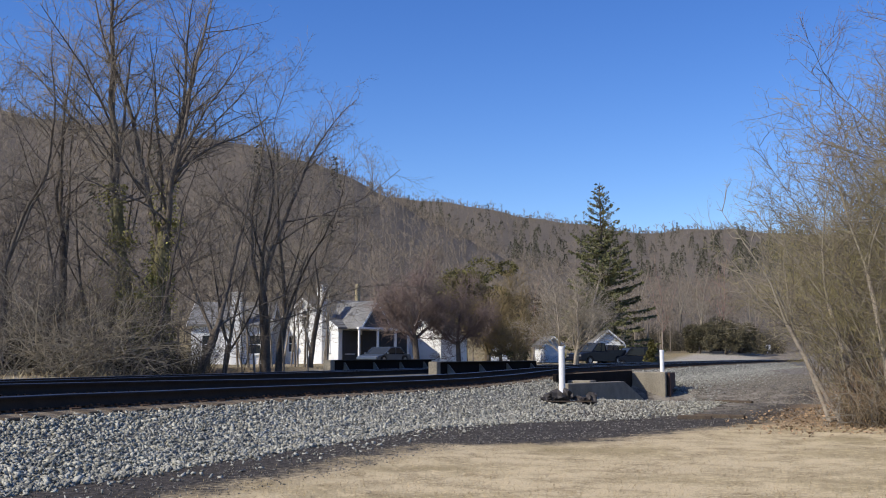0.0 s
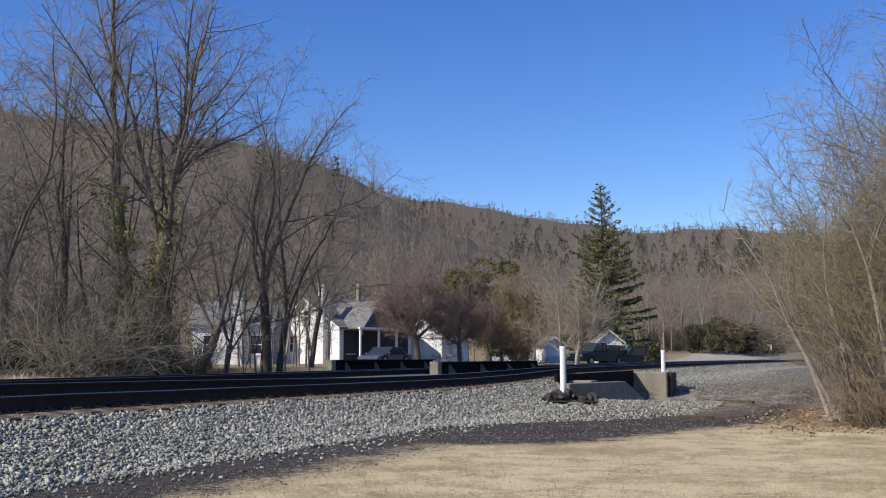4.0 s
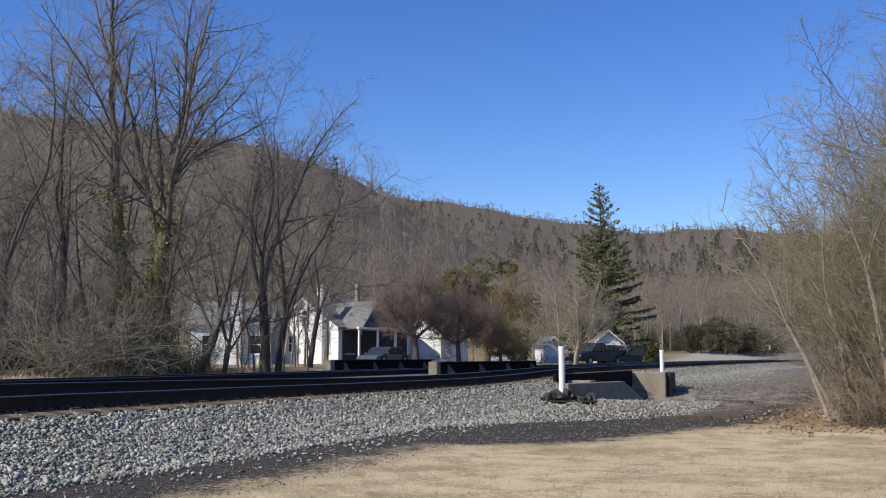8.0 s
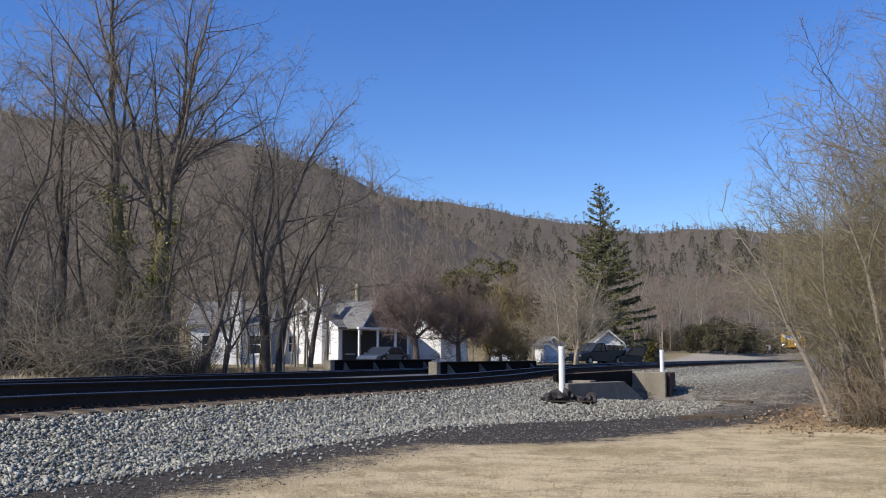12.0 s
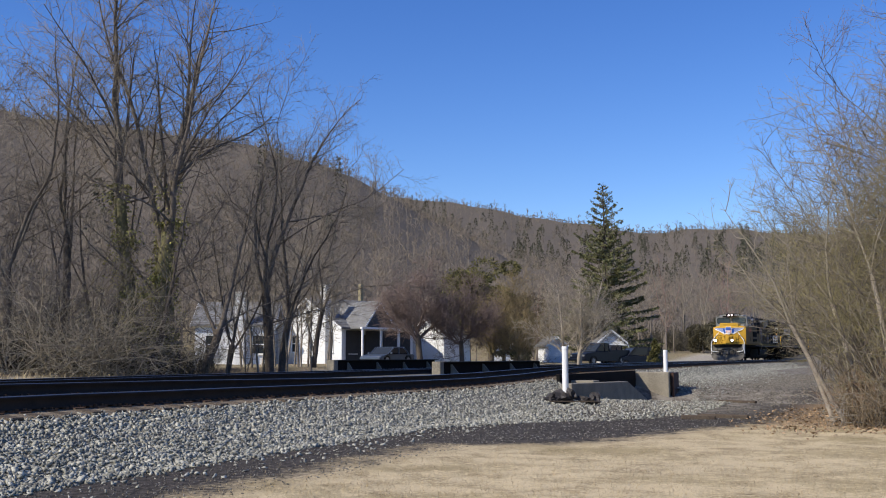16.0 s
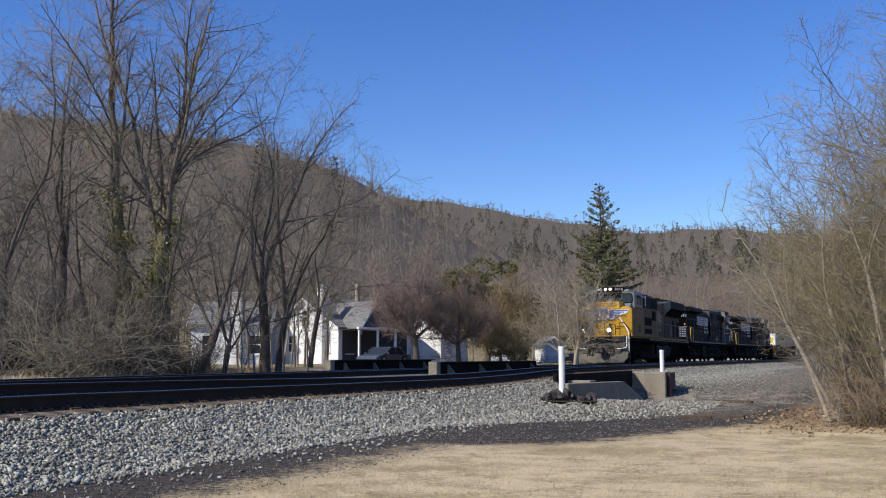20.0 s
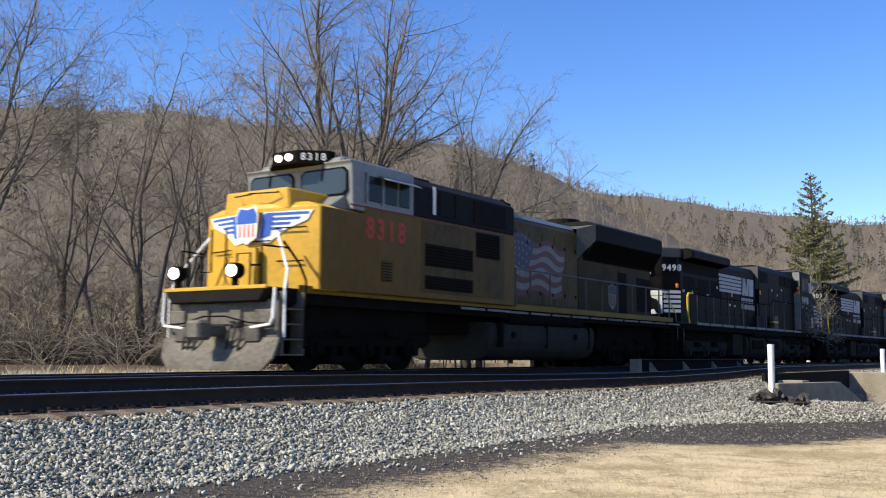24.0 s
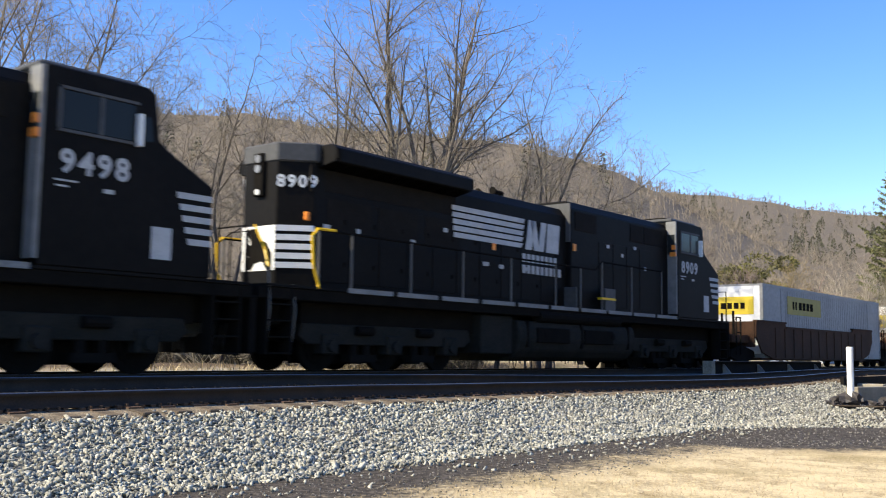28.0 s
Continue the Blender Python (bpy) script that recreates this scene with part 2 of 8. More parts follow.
def ground_height(x, y):
    return float(ground_z(np.array([x]), np.array([y]))[0])


def build_ground():
    az = np.radians(np.concatenate([np.arange(-180, -44, 4), np.arange(-44, 32, 0.25), np.arange(32, 181, 4)]))
    az[-1] = az[0] + 2 * math.pi
    r = np.concatenate([[0.02, 0.5], np.geomspace(1.2, 2600, 320)])
    A, Rr = np.meshgrid(az, r)
    X, Y = Rr * np.sin(A) + 0.4 / (1 + Rr), Rr * np.cos(A) - 0.6 / (1 + Rr)
    Z = ground_z(X, Y)
    n, k = X.shape
    i = np.arange(n - 1)[:, None] * k + np.arange(k - 1)[None, :]
    f = np.stack([i, i + 1, i + k + 1, i + k], -1).reshape(-1, 4)[:, ::-1]
    return mesh_np("ground", np.stack([X, Y, Z], -1).reshape(-1, 3), f, (M_GROUND,), smooth=True)


def ground_material():
    """Lawn, cinder strip, leaf litter and field, told apart by their place in plan."""
    m = bpy.data.materials.new("ground_cover")
    m.use_nodes = True
    n, l = m.node_tree.nodes, m.node_tree.links
    bsdf = n["Principled BSDF"]
    bsdf.inputs["Roughness"].default_value = 0.95
    bsdf.inputs["Specular IOR Level"].default_value = 0.15
    geo = n.new("ShaderNodeNewGeometry")
    pos = geo.outputs["Position"]

    def noise_of(scale, detail=4, dist=0.0):
        t = n.new("ShaderNodeTexNoise")
        t.inputs["Scale"].default_value, t.inputs["Detail"].default_value, t.inputs["Distortion"].default_value = scale, detail, dist
        l.new(pos, t.inputs["Vector"])
        return t.outputs["Fac"]

    def math_of(op, a, b=None):
        t = n.new("ShaderNodeMath")
        t.operation = op
        for k, v in ((0, a), (1, b)):
            if v is None:
                continue
            if isinstance(v, (int, float)):
                t.inputs[k].default_value = v
            else:
                l.new(v, t.inputs[k])
        return t.outputs[0]

    def span(v, a, b, c=0.0, d=1.0):
        t = n.new("ShaderNodeMapRange")
        t.interpolation_type = "SMOOTHSTEP"
        for k, w in zip(("From Min", "From Max", "To Min", "To Max"), (a, b, c, d)):
            t.inputs[k].default_value = w
        l.new(v, t.inputs["Value"])
        return t.outputs[0]

    def mix_of(fac, a, b):
        t = n.new("ShaderNodeMix")
        t.data_type = "RGBA"
        l.new(fac, t.inputs["Factor"])
        for k, v in (("A", a), ("B", b)):
            if isinstance(v, tuple):
                t.inputs[k].default_value = (*v, 1)
            else:
                l.new(v, t.inputs[k])
        return t.outputs["Result"]

    def along(x, y, c):
        """x * px + y * py + c"""
        d = n.new("ShaderNodeVectorMath")
        d.operation = "DOT_PRODUCT"
        l.new(pos, d.inputs[0])
        d.inputs[1].default_value = (x, y, 0)
        return math_of("ADD", d.outputs["Value"], c)

    # straight stand-ins for the line near the camera: b towards the camera, s along the track
    b = along(0.919, -0.3946, 15.75)
    s = along(0.3946, 0.919, -19.36)
    big, mid, small, tiny = noise_of(0.35), noise_of(1.7, 5, 0.4), noise_of(11, 7), noise_of(45, 4)
    wob = math_of("ADD", math_of("MULTIPLY", math_of("SUBTRACT", mid, 0.5), 2.2), math_of("MULTIPLY", math_of("SUBTRACT", small, 0.5), 1.3))
    bw = math_of("ADD", b, wob)
    straw = mix_of(span(math_of("ADD", mid, math_of("MULTIPLY", small, 0.9)), 0.82, 1.1), (0.54, 0.435, 0.27), (0.2, 0.15, 0.08))
    straw = mix_of(span(math_of("ADD", small, math_of("MULTIPLY", tiny, 0.6)), 0.66, 0.98), straw, (0.54, 0.445, 0.285))
    straw = mix_of(span(math_of("ADD", big, math_of("MULTIPLY", small, 0.3)), 0.64, 0.82, 0.0, 0.65), straw, (0.25, 0.2, 0.1))
    cinder = mix_of(span(small, 0.35, 0.7), (0.032, 0.028, 0.025), (0.085, 0.074, 0.066))
    cinder = mix_of(span(tiny, 0.62, 0.75, 0.0, 0.5), cinder, (0.2, 0.18, 0.16))
    rubble = mix_of(span(math_of("ADD", mid, math_of("MULTIPLY", small, 0.6)), 0.6, 1.0), (0.09, 0.075, 0.06), (0.27, 0.24, 0.195))
    litter = mix_of(span(math_of("ADD", tiny, math_of("MULTIPLY", small, 0.8)), 0.65, 1.1), (0.34, 0.24, 0.14), (0.14, 0.1, 0.066))
    field = mix_of(span(small, 0.3, 0.7), (0.34, 0.29, 0.17), (0.18, 0.155, 0.088))
    wood = mix_of(span(mid, 0.3, 0.7), (0.15, 0.126, 0.1), (0.1, 0.084, 0.066))
    # the cinder strip's edge to the lawn runs off the track's line past s = -4
    rise = math_of("MINIMUM", math_of("MULTIPLY", math_of("ADD", s, 4.2), 1.05), math_of("ADD", math_of("MULTIPLY", math_of("ADD", s, 2.4), 0.35), 1.9))
    edge = math_of("ADD", 9.1, math_of("MAXIMUM", rise, 0.0))
    lawn = span(math_of("SUBTRACT", bw, edge), -0.5, 0.6)
    near_cover = mix_of(lawn, cinder, straw)
    stones = math_of("MULTIPLY", span(s, 4, 11), span(math_of("SUBTRACT", b, 12.8), 0.8, -1.5))
    near_cover = mix_of(stones, near_cover, rubble)
    leafy = math_of("MULTIPLY", span(math_of("ADD", s, math_of("MULTIPLY", wob, 0.6)), 2.4, 4.6), span(b, 12.9, 14.4))
    near_cover = mix_of(leafy, near_cover, litter)
    far_cover = mix_of(span(mid, 0.62, 0.45, 0.15, 1.0), litter, field)
    floor_wood = mix_of(span(small, 0.35, 0.65), (0.12, 0.085, 0.055), (0.06, 0.046, 0.034))
    verge = mix_of(span(small, 0.35, 0.65), (0.44, 0.405, 0.34), (0.24, 0.215, 0.175))
    far_cover = mix_of(span(math_of("ADD", b, wob), -8.0, -5.5), far_cover, verge)
    grove = math_of("MULTIPLY", span(math_of("ADD", b, wob), -6.0, -8.0), span(s, 24, 12))
    far_cover = mix_of(grove, far_cover, floor_wood)
    dist = n.new("ShaderNodeVectorMath")
    dist.operation = "LENGTH"
    l.new(pos, dist.inputs[0])
    cover = mix_of(span(b, 4.0, 0.0), near_cover, far_cover)
    cover = mix_of(span(dist.outputs["Value"], 135, 175), cover, wood)
    l.new(cover, bsdf.inputs["Base Color"])
    bp = n.new("ShaderNodeBump")
    bp.inputs["Strength"].default_value, bp.inputs["Distance"].default_value = 0.8, 0.04
    l.new(math_of("ADD", small, math_of("MULTIPLY", tiny, 0.5)), bp.inputs["Height"])
    l.new(bp.outputs["Normal"], bsdf.inputs["Normal"])
    return m


M_GROUND = ground_material()
tagged(new("ground", build_ground()), "dry straw-coloured lawn, dark cinder strip and brown wooded slope", "ground", kind="structure")

# ---- ballast beds, broken at the bridge ----
M_DIRT = material("sandy_fouled_ballast", (0.25, 0.2, 0.14), (0.11, 0.088, 0.062), 0.95, scale=7, fine=40, bump=0.8, bump_dist=0.03)
BRIDGE0, BRIDGE1 = 13.6, 26.6
BED = ((-3.6, -0.75), (-2.3, -0.2), (-1.6, -0.15), (-0.95, -0.17), (0.95, -0.17), (1.9, -0.24), (2.6, -0.24), (3.2, -0.2), (5.0, -0.21), (5.35, -0.218), (5.5, -0.26), (5.75, -0.36), (7.5, -1.05))
for _s0, _s1 in ((-70, BRIDGE0), (BRIDGE1, 160)):
    tagged(new("ballast_bed", strip("ballast_bed", BED, _s0, _s1, 0.5, None, closed=False, mats=(M_BALLAST, M_DIRT), face_mat=[0, 0, 0, 0, 0, 0, 0, 1, 1, 1, 0, 0])), "grey crushed stone ballast under the two tracks", "ballast", kind="structure")


def stone_templates(rng, count):
    """Angular broken stones: hulls of a few scattered corners, cut to the same number of triangles."""
    out, k = [], 7
    while len(out) < count:
        bm = bmesh.new()
        p = rng.normal(0, 1, (k, 3))
        p /= np.linalg.norm(p, axis=1, keepdims=True)
        p *= rng.uniform(0.75, 1.2, (k, 1)) * rng.permutation([rng.uniform(0.5, 0.75), rng.uniform(0.8, 1.0), rng.uniform(1.1, 1.6)])
        vs = [bm.verts.new(q) for q in p]
        bmesh.ops.convex_hull(bm, input=vs, use_existing_faces=False)
        bm.verts.index_update()
        fs = [[v.index for v in f.verts] for f in bm.faces]
        whole = len(fs) == 2 * k - 4 and all(len(f) == 3 for f in fs)
        if whole:
            out.append((np.array([v.co[:] for v in bm.verts]), np.array(fs)))
        bm.free()
    return out


def scatter(name, pts, sizes, rng, mat, label, category, flat=0.8):
    """Many angular stones as one mesh."""
    temps = stone_templates(rng, 40)
    n = len(pts)
    pick = rng.integers(0, 40, n)
    v = np.array([t[0] for t in temps])[pick] * np.asarray(sizes)[:, None, None]
    for i, j in ((1, 2), (0, 2), (0, 1)):
        t = rng.uniform(0, 2 * math.pi, n)[:, None]
        a, b = v[:, :, i].copy(), v[:, :, j].copy()
        v[:, :, i], v[:, :, j] = a * np.cos(t) - b * np.sin(t), a * np.sin(t) + b * np.cos(t)
    v[:, :, 2] *= flat
    v += np.asarray(pts)[:, None, :]
    f = np.array([t[1] for t in temps])[pick] + np.arange(n)[:, None, None] * 7
    return tagged(new(name, mesh_np(name, v.reshape(-1, 3), f.reshape(-1, 3), (mat,))), label, category, kind="stuff")


def bed_h(b):
    return np.interp(b, [p[0] for p in BED], [p[1] for p in BED])


M_RUBBLE = material("dusty_rubble", (0.25, 0.225, 0.185), (0.12, 0.105, 0.085), 0.95, scale=9, fine=60, bump=0.4, island=0.5)


def build_stones():
    rng = np.random.default_rng(3)
    n = 76000
    # denser where the camera stands nearest
    s = np.concatenate([rng.uniform(-20, 2, int(n * 0.62)), rng.uniform(2, 14, int(n * 0.2)), 27 + 68 * rng.random(int(n * 0.18)) ** 1.4])
    b = rng.uniform(5.5, 7.5, len(s)) + rng.normal(0, 0.06, len(s))
    spread = rng.random(len(s)) < 0.3
    b = np.where(~spread & (rng.random(len(s)) < 0.03), 7.4 + rng.random(len(s)) ** 2.5 * 1.2, b)
    b = np.where(spread & (s > -1) & (s < 14), 7.3 + rng.random(len(s)) ** 1.25 * np.clip(s + 1, 0.3, 7) * 0.6, b)
    p = on_line(s, 0.0, 0.0)
    a = np.interp(s, LINE_S, LINE_A)
    p = np.stack([p[:, 0] + b * np.cos(a), p[:, 1] - b * np.sin(a), p[:, 2] + bed_h(b) + near_drop(s, b)], 1)
    p[:, 2] = np.maximum(p[:, 2], ground_z(p[:, 0], p[:, 1])) + rng.uniform(-0.015, 0.03, len(s))
    size = rng.uniform(0.024, 0.054, len(s)) * np.where(s > 27, 1.15, 1.0) * np.where(rng.random(len(s)) < 0.06, 1.4, 1.0)
    scatter("ballast_stones", p, size, rng, M_STONE, "loose grey crushed stones on the ballast shoulder", "stones")
    # loose stones along the far track's verge
    s, b = rng.uniform(-30, 40, 6000), -2.3 - rng.random(6000) ** 1.5 * 3.2
    p = on_line(s, 0.0, 0.0)
    a = np.interp(s, LINE_S, LINE_A)
    p = np.stack([p[:, 0] + b * np.cos(a), p[:, 1] - b * np.sin(a), p[:, 2]], 1)
    p[:, 2] = np.maximum(p[:, 2] + np.where(b > -3.6, bed_h(b), -9.0), ground_z(p[:, 0], p[:, 1]))
    scatter("verge_stones", p, rng.uniform(0.03, 0.07, len(s)), rng, M_STONE, "loose pale stones along the verge of the far track", "stones")
    # the gravel bank that falls from the track past the bridge
    n = 22000
    s = 24.0 + 42 * rng.random(n) ** 1.5
    b = np.where(s < 26.8, 8.2, 7.3) + 7.5 * rng.random(n) ** 1.25
    p = on_line(s, 0.0, 0.0)
    a = np.interp(s, LINE_S, LINE_A)
    p = np.stack([p[:, 0] + b * np.cos(a), p[:, 1] - b * np.sin(a), p[:, 2]], 1)
    p[:, 2] = ground_z(p[:, 0], p[:, 1]) + rng.uniform(-0.01, 0.03, n)
    grey = b + rng.normal(0, 0.9, n) < 8.9
    scatter("bank_stones", p[grey], rng.uniform(0.022, 0.055, grey.sum()), rng, M_STONE, "loose grey stones on the bank past the bridge", "stones")
    scatter("bank_rubble", p[~grey], rng.uniform(0.02, 0.055, (~grey).sum()), rng, M_RUBBLE, "dark dusty rubble low on the bank past the bridge", "stones")
    # rubble on the bank past the bridge and by the creek
    s, b = rng.uniform(10, 60, 2600), rng.uniform(8.2, 13.5, 2600)
    p = on_line(s, 0.0, 0.0)
    a = np.interp(s, LINE_S, LINE_A)
    p = np.stack([p[:, 0] + b * np.cos(a), p[:, 1] - b * np.sin(a), p[:, 2]], 1)
    p[:, 2] = ground_z(p[:, 0], p[:, 1])
    scatter("rubble", p, rng.uniform(0.02, 0.055, len(s)) * np.where(rng.random(len(s)) < 0.04, 2.2, 1.0), rng, M_RUBBLE, "scattered grey rubble on the bank beside the creek", "stones")


build_stones()


def build_litter():
    """Pebbles along the cinder strip and dead leaves at the edge of the brush."""
    rng = np.random.default_rng(14)
    n = 5600
    s = rng.uniform(-16, 12, n)
    b = 7.4 + rng.random(n) * (2.2 + np.maximum(s + 4, 0) * 0.45)
    p = on_line(s, 0.0, 0.0)
    a = np.interp(s, LINE_S, LINE_A)
    p = np.stack([p[:, 0] + b * np.cos(a), p[:, 1] - b * np.sin(a), p[:, 2]], 1)
    p[:, 2] = ground_z(p[:, 0], p[:, 1]) + 0.004
    scatter("pebbles", p, rng.uniform(0.008, 0.02, n) * np.where(s > -3, 1.7, 1.0), rng, M_PEBBLE, "small dark pebbles strewn over the cinder strip", "stones")
    n = 5000
    t, d = np.radians(rng.uniform(12, 29, n)), rng.uniform(17, 31, n)
    x, y = d * np.sin(t), d * np.cos(t)
    s, b = to_line(x, y)
    keep = (s > 1.5 + rng.normal(0, 0.8, n)) & (b > 13.2 + rng.normal(0, 0.4, n))
    x, y = x[keep], y[keep]
    k = len(x)
    c = np.stack([x, y, ground_z(x, y) + rng.uniform(0.005, 0.05, k)], 1)
    u = rng.normal(0, 1, (k, 3)) * np.array([1, 1, 0.4])
    u /= np.linalg.norm(u, axis=1, keepdims=True)
    w = np.cross(u, rng.normal(0, 1, (k, 3)) + np.array([0, 0, 1.5]))
    w /= np.linalg.norm(w, axis=1, keepdims=True)
    size = rng.uniform(0.025, 0.06, (k, 1))
    v = np.stack([c - u * size, c + w * size * 0.5, c + u * size, c - w * size * 0.5], 1).reshape(-1, 3)
    tagged(new("leaf_litter", mesh_np("leaf_litter", v, np.arange(4 * k).reshape(-1, 4), (M_LEAF,))), "dead rust-brown leaves lying at the edge of the brush", "leaves", kind="stuff")


M_PEBBLE = material("cinder_pebble", (0.2, 0.187, 0.165), (0.08, 0.074, 0.065), 0.9, scale=9, fine=60, bump=0.3, island=0.6)
M_LEAF = material("dead_leaf", (0.36, 0.25, 0.15), (0.2, 0.135, 0.08), 0.9, scale=5, fine=30, bump=0, island=0.5)
build_litter()


def build_straw():
    """Short dry blades over the lawn and tufts along its edge."""
    rng = np.random.default_rng(8)
    n = 80000
    r = 7.5 * (34 / 7.5) ** rng.random(n)
    t = np.radians(rng.uniform(-42, 28, n))
    x, y = r * np.sin(t), r * np.cos(t)
    s, b = to_line(x, y)
    edge = 9.2 + np.maximum(np.minimum((s + 4.2) * 1.05, 1.9 + 0.35 * (s + 2.4)), 0) + rng.normal(0, 0.5, n)
    keep = (b > edge) & (s < 5.5)
    # tall pale grass beyond the far track
    m = 9000
    s2, b2 = rng.uniform(-30, 30, m), -3.4 - rng.random(m) ** 2 * 4.0
    q = on_line(s2, 0.0, 0.0)
    a2 = np.interp(s2, LINE_S, LINE_A)
    x2, y2 = q[:, 0] + b2 * np.cos(a2), q[:, 1] - b2 * np.sin(a2)
    x, y = np.concatenate([x[keep], x2]), np.concatenate([y[keep], y2])
    tall = np.concatenate([np.full(keep.sum(), 0.034), np.where(s2 < 6, 0.2, 0.08)]) * rng.uniform(0.5, 1.4, len(x))
    z = ground_z(x, y) - 0.01
    ang = rng.uniform(0, math.pi * 2, len(x))
    w = 0.06 * tall + 0.002
    lean = rng.normal(0, 0.55, (len(x), 2)) * tall[:, None]
    v = np.stack([np.stack([x - w * np.cos(ang), y - w * np.sin(ang), z], 1), np.stack([x + w * np.cos(ang), y + w * np.sin(ang), z], 1), np.stack([x + lean[:, 0], y + lean[:, 1], z + tall], 1)], 1).reshape(-1, 3)
    return mesh_np("dry_grass", v, np.arange(len(v)).reshape(-1, 3), (M_STRAW,))


M_STRAW = material("dry_straw", (0.45, 0.36, 0.215), (0.27, 0.21, 0.115), 0.9, scale=0.7, fine=4, bump=0, island=0.35)
tagged(new("dry_grass", build_straw()), "short dry straw-coloured grass blades", "grass", kind="stuff")

# ---- rails and ties ----
RAIL = ((-0.07, -0.185), (0.07, -0.185), (0.07, -0.172), (0.012, -0.15), (0.01, -0.05), (0.036, -0.036), (0.036, -0.006), (0.028, 0.0), (-0.028, 0.0), (-0.036, -0.006), (-0.036, -0.036), (-0.01, -0.05), (-0.012, -0.15), (-0.07, -0.172))
for _b, _h in ((-GAUGE, 0.0), (GAUGE, 0.0), (NEAR - GAUGE, 0.0), (NEAR + GAUGE, 0.0)):
    tagged(new("rail", strip("rail", [(_b + u, _h + v) for u, v in RAIL], -80, 200, 0.5, None, mats=(M_RAIL, M_RAILTOP), face_mat=[0, 0, 0, 0, 0, 0, 1, 1, 1, 0, 0, 0, 0, 0])),
           "dark rusty steel rail with a worn shiny head", "rail", "rails of the two tracks", kind="structure")

TIE_PITCH = 0.5


def build_ties():
    bm = boxes((-0.115, 0.115, -1.3, 1.3, -0.18, 0.0), bevel=0.012)
    tie = bpy.data.meshes.new("tie")
    bm.to_mesh(tie)
    bm.free()
    tie.materials.append(M_TIE)
    bm = bmesh.new()
    for y in (-GAUGE, GAUGE):
        box(bm, -0.1, 0.1, y - 0.2, y + 0.2, 0.0, 0.018)
        for dx in (-0.07, 0.07):
            for dy in (-0.105, 0.105):
                box(bm, dx - 0.015, dx + 0.015, y + dy - 0.02, y + dy + 0.02, 0.018, 0.05)
        for dx in (-0.16, 0.16):
            box(bm, dx - 0.03, dx + 0.03, y - 0.11, y + 0.11, -0.012, 0.03)
    plate = bpy.data.meshes.new("tie_plate")
    bm.to_mesh(plate)
    bm.free()
    plate.materials.append(M_PLATE)
    rng = random.Random(5)
    near_track = thing("near_track_ties", "weathered brown wooden ties with rusted plates under the near rails", "railway ties", kind="structure")
    s = -24.0
    rest = []
    while s < 150:
        on_bridge = BRIDGE0 - 0.3 < s < BRIDGE1 + 0.3
        m = place(s, NEAR + rng.uniform(-0.03, 0.03), -0.205 + rng.uniform(-0.006, 0.006) + float(near_drop(s, NEAR))) @ Matrix.Rotation(rng.uniform(-0.012, 0.012), 4, "Z") @ Matrix.Rotation(float(near_drop(s, 3.4) - near_drop(s, 4.9)) / 1.5, 4, "X")
        if s < 60:
            t = new("tie", tie)
            t.parent, t.matrix_basis = near_track, m
            p = new("tie_plate", plate)
            p.parent, p.matrix_basis = t, Matrix.Identity(4)
        else:
            rest.append(m)
        s += TIE_PITCH
    for name, b, a, z in (("far_track_ties", 0.0, -60.0, 150.0),):
        s = a
        while s < z:
            rest.append(place(s, b, -0.205))
            s += TIE_PITCH
    v = np.array([(x, y, z) for z in (-0.18, 0) for x, y in ((-0.115, -1.3), (0.115, -1.3), (0.115, 1.3), (-0.115, 1.3))])
    f = np.array(((3, 2, 1, 0), (4, 5, 6, 7), (0, 1, 5, 4), (1, 2, 6, 5), (2, 3, 7, 6), (3, 0, 4, 7)))
    vs = [np.array([(m @ Vector(p))[:] for p in v]) for m in rest]
    fs = [f + 8 * i for i in range(len(rest))]
    tagged(new("ties", mesh_np("ties", np.concatenate(vs), np.concatenate(fs), (M_TIE,))), "weathered wooden ties under the far rails", "railway ties", kind="stuff")


build_ties()

# ---- the bridge over the creek ----
def girder(b, s0, s1, top, label):
    """A plate girder beside the far track: web, flanges, slanted stiffeners and concrete pedestals."""
    length = s1 - s0
    g = thing("plate_girder", label, "bridge girder", "girders of the bridge", place((s0 + s1) / 2, b, 0))
    low = -0.75
    part("web", boxes((-length / 2, length / 2, -0.012, 0.012, low, top - 0.03)), M_GIRDER, g)
    part("top_flange", boxes((-length / 2 - 0.04, length / 2 + 0.04, -0.17, 0.17, top - 0.03, top), bevel=0.006), M_FLANGE, g, "dull grey top flange")
    part("bottom_flange", boxes((-length / 2, length / 2, -0.17, 0.17, low - 0.03, low)), M_GIRDER, g)
    k = 4
    for i in range(k):
        x = -length / 2 + 0.9 + (length - 1.8) * i / (k - 1)
        bm = bmesh.new()
        prism(bm, ((-0.012, -0.2), (-0.012, top - 0.1), (-0.06, top - 0.1), (-0.36, -0.2)), "x", x - 0.02, x + 0.02)
        part("stiffener", bm, M_STIFF, g)
    for x in (-length / 2 - 0.2,):
        part("end_block", boxes((x - 0.15, x + 0.15, -0.16, 0.16, low - 0.2, top + 0.0), bevel=0.02), M_CONCRETE, g, "weathered concrete end block")
    return g


M_FLANGE = material("grey_flange", (0.05, 0.047, 0.045), (0.028, 0.026, 0.025), 0.75, 0.1, scale=2, fine=40)
# stiffeners painted pale, as their sunlit faces look against the black web
M_STIFF = material("sunlit_tone_steel", (0.3, 0.28, 0.25), (0.17, 0.155, 0.14), 0.75, 0.1, scale=3, fine=30)
girder(2.25, 11.6, 22.6, 0.27, "black steel plate girder with slanted stiffeners between the tracks")
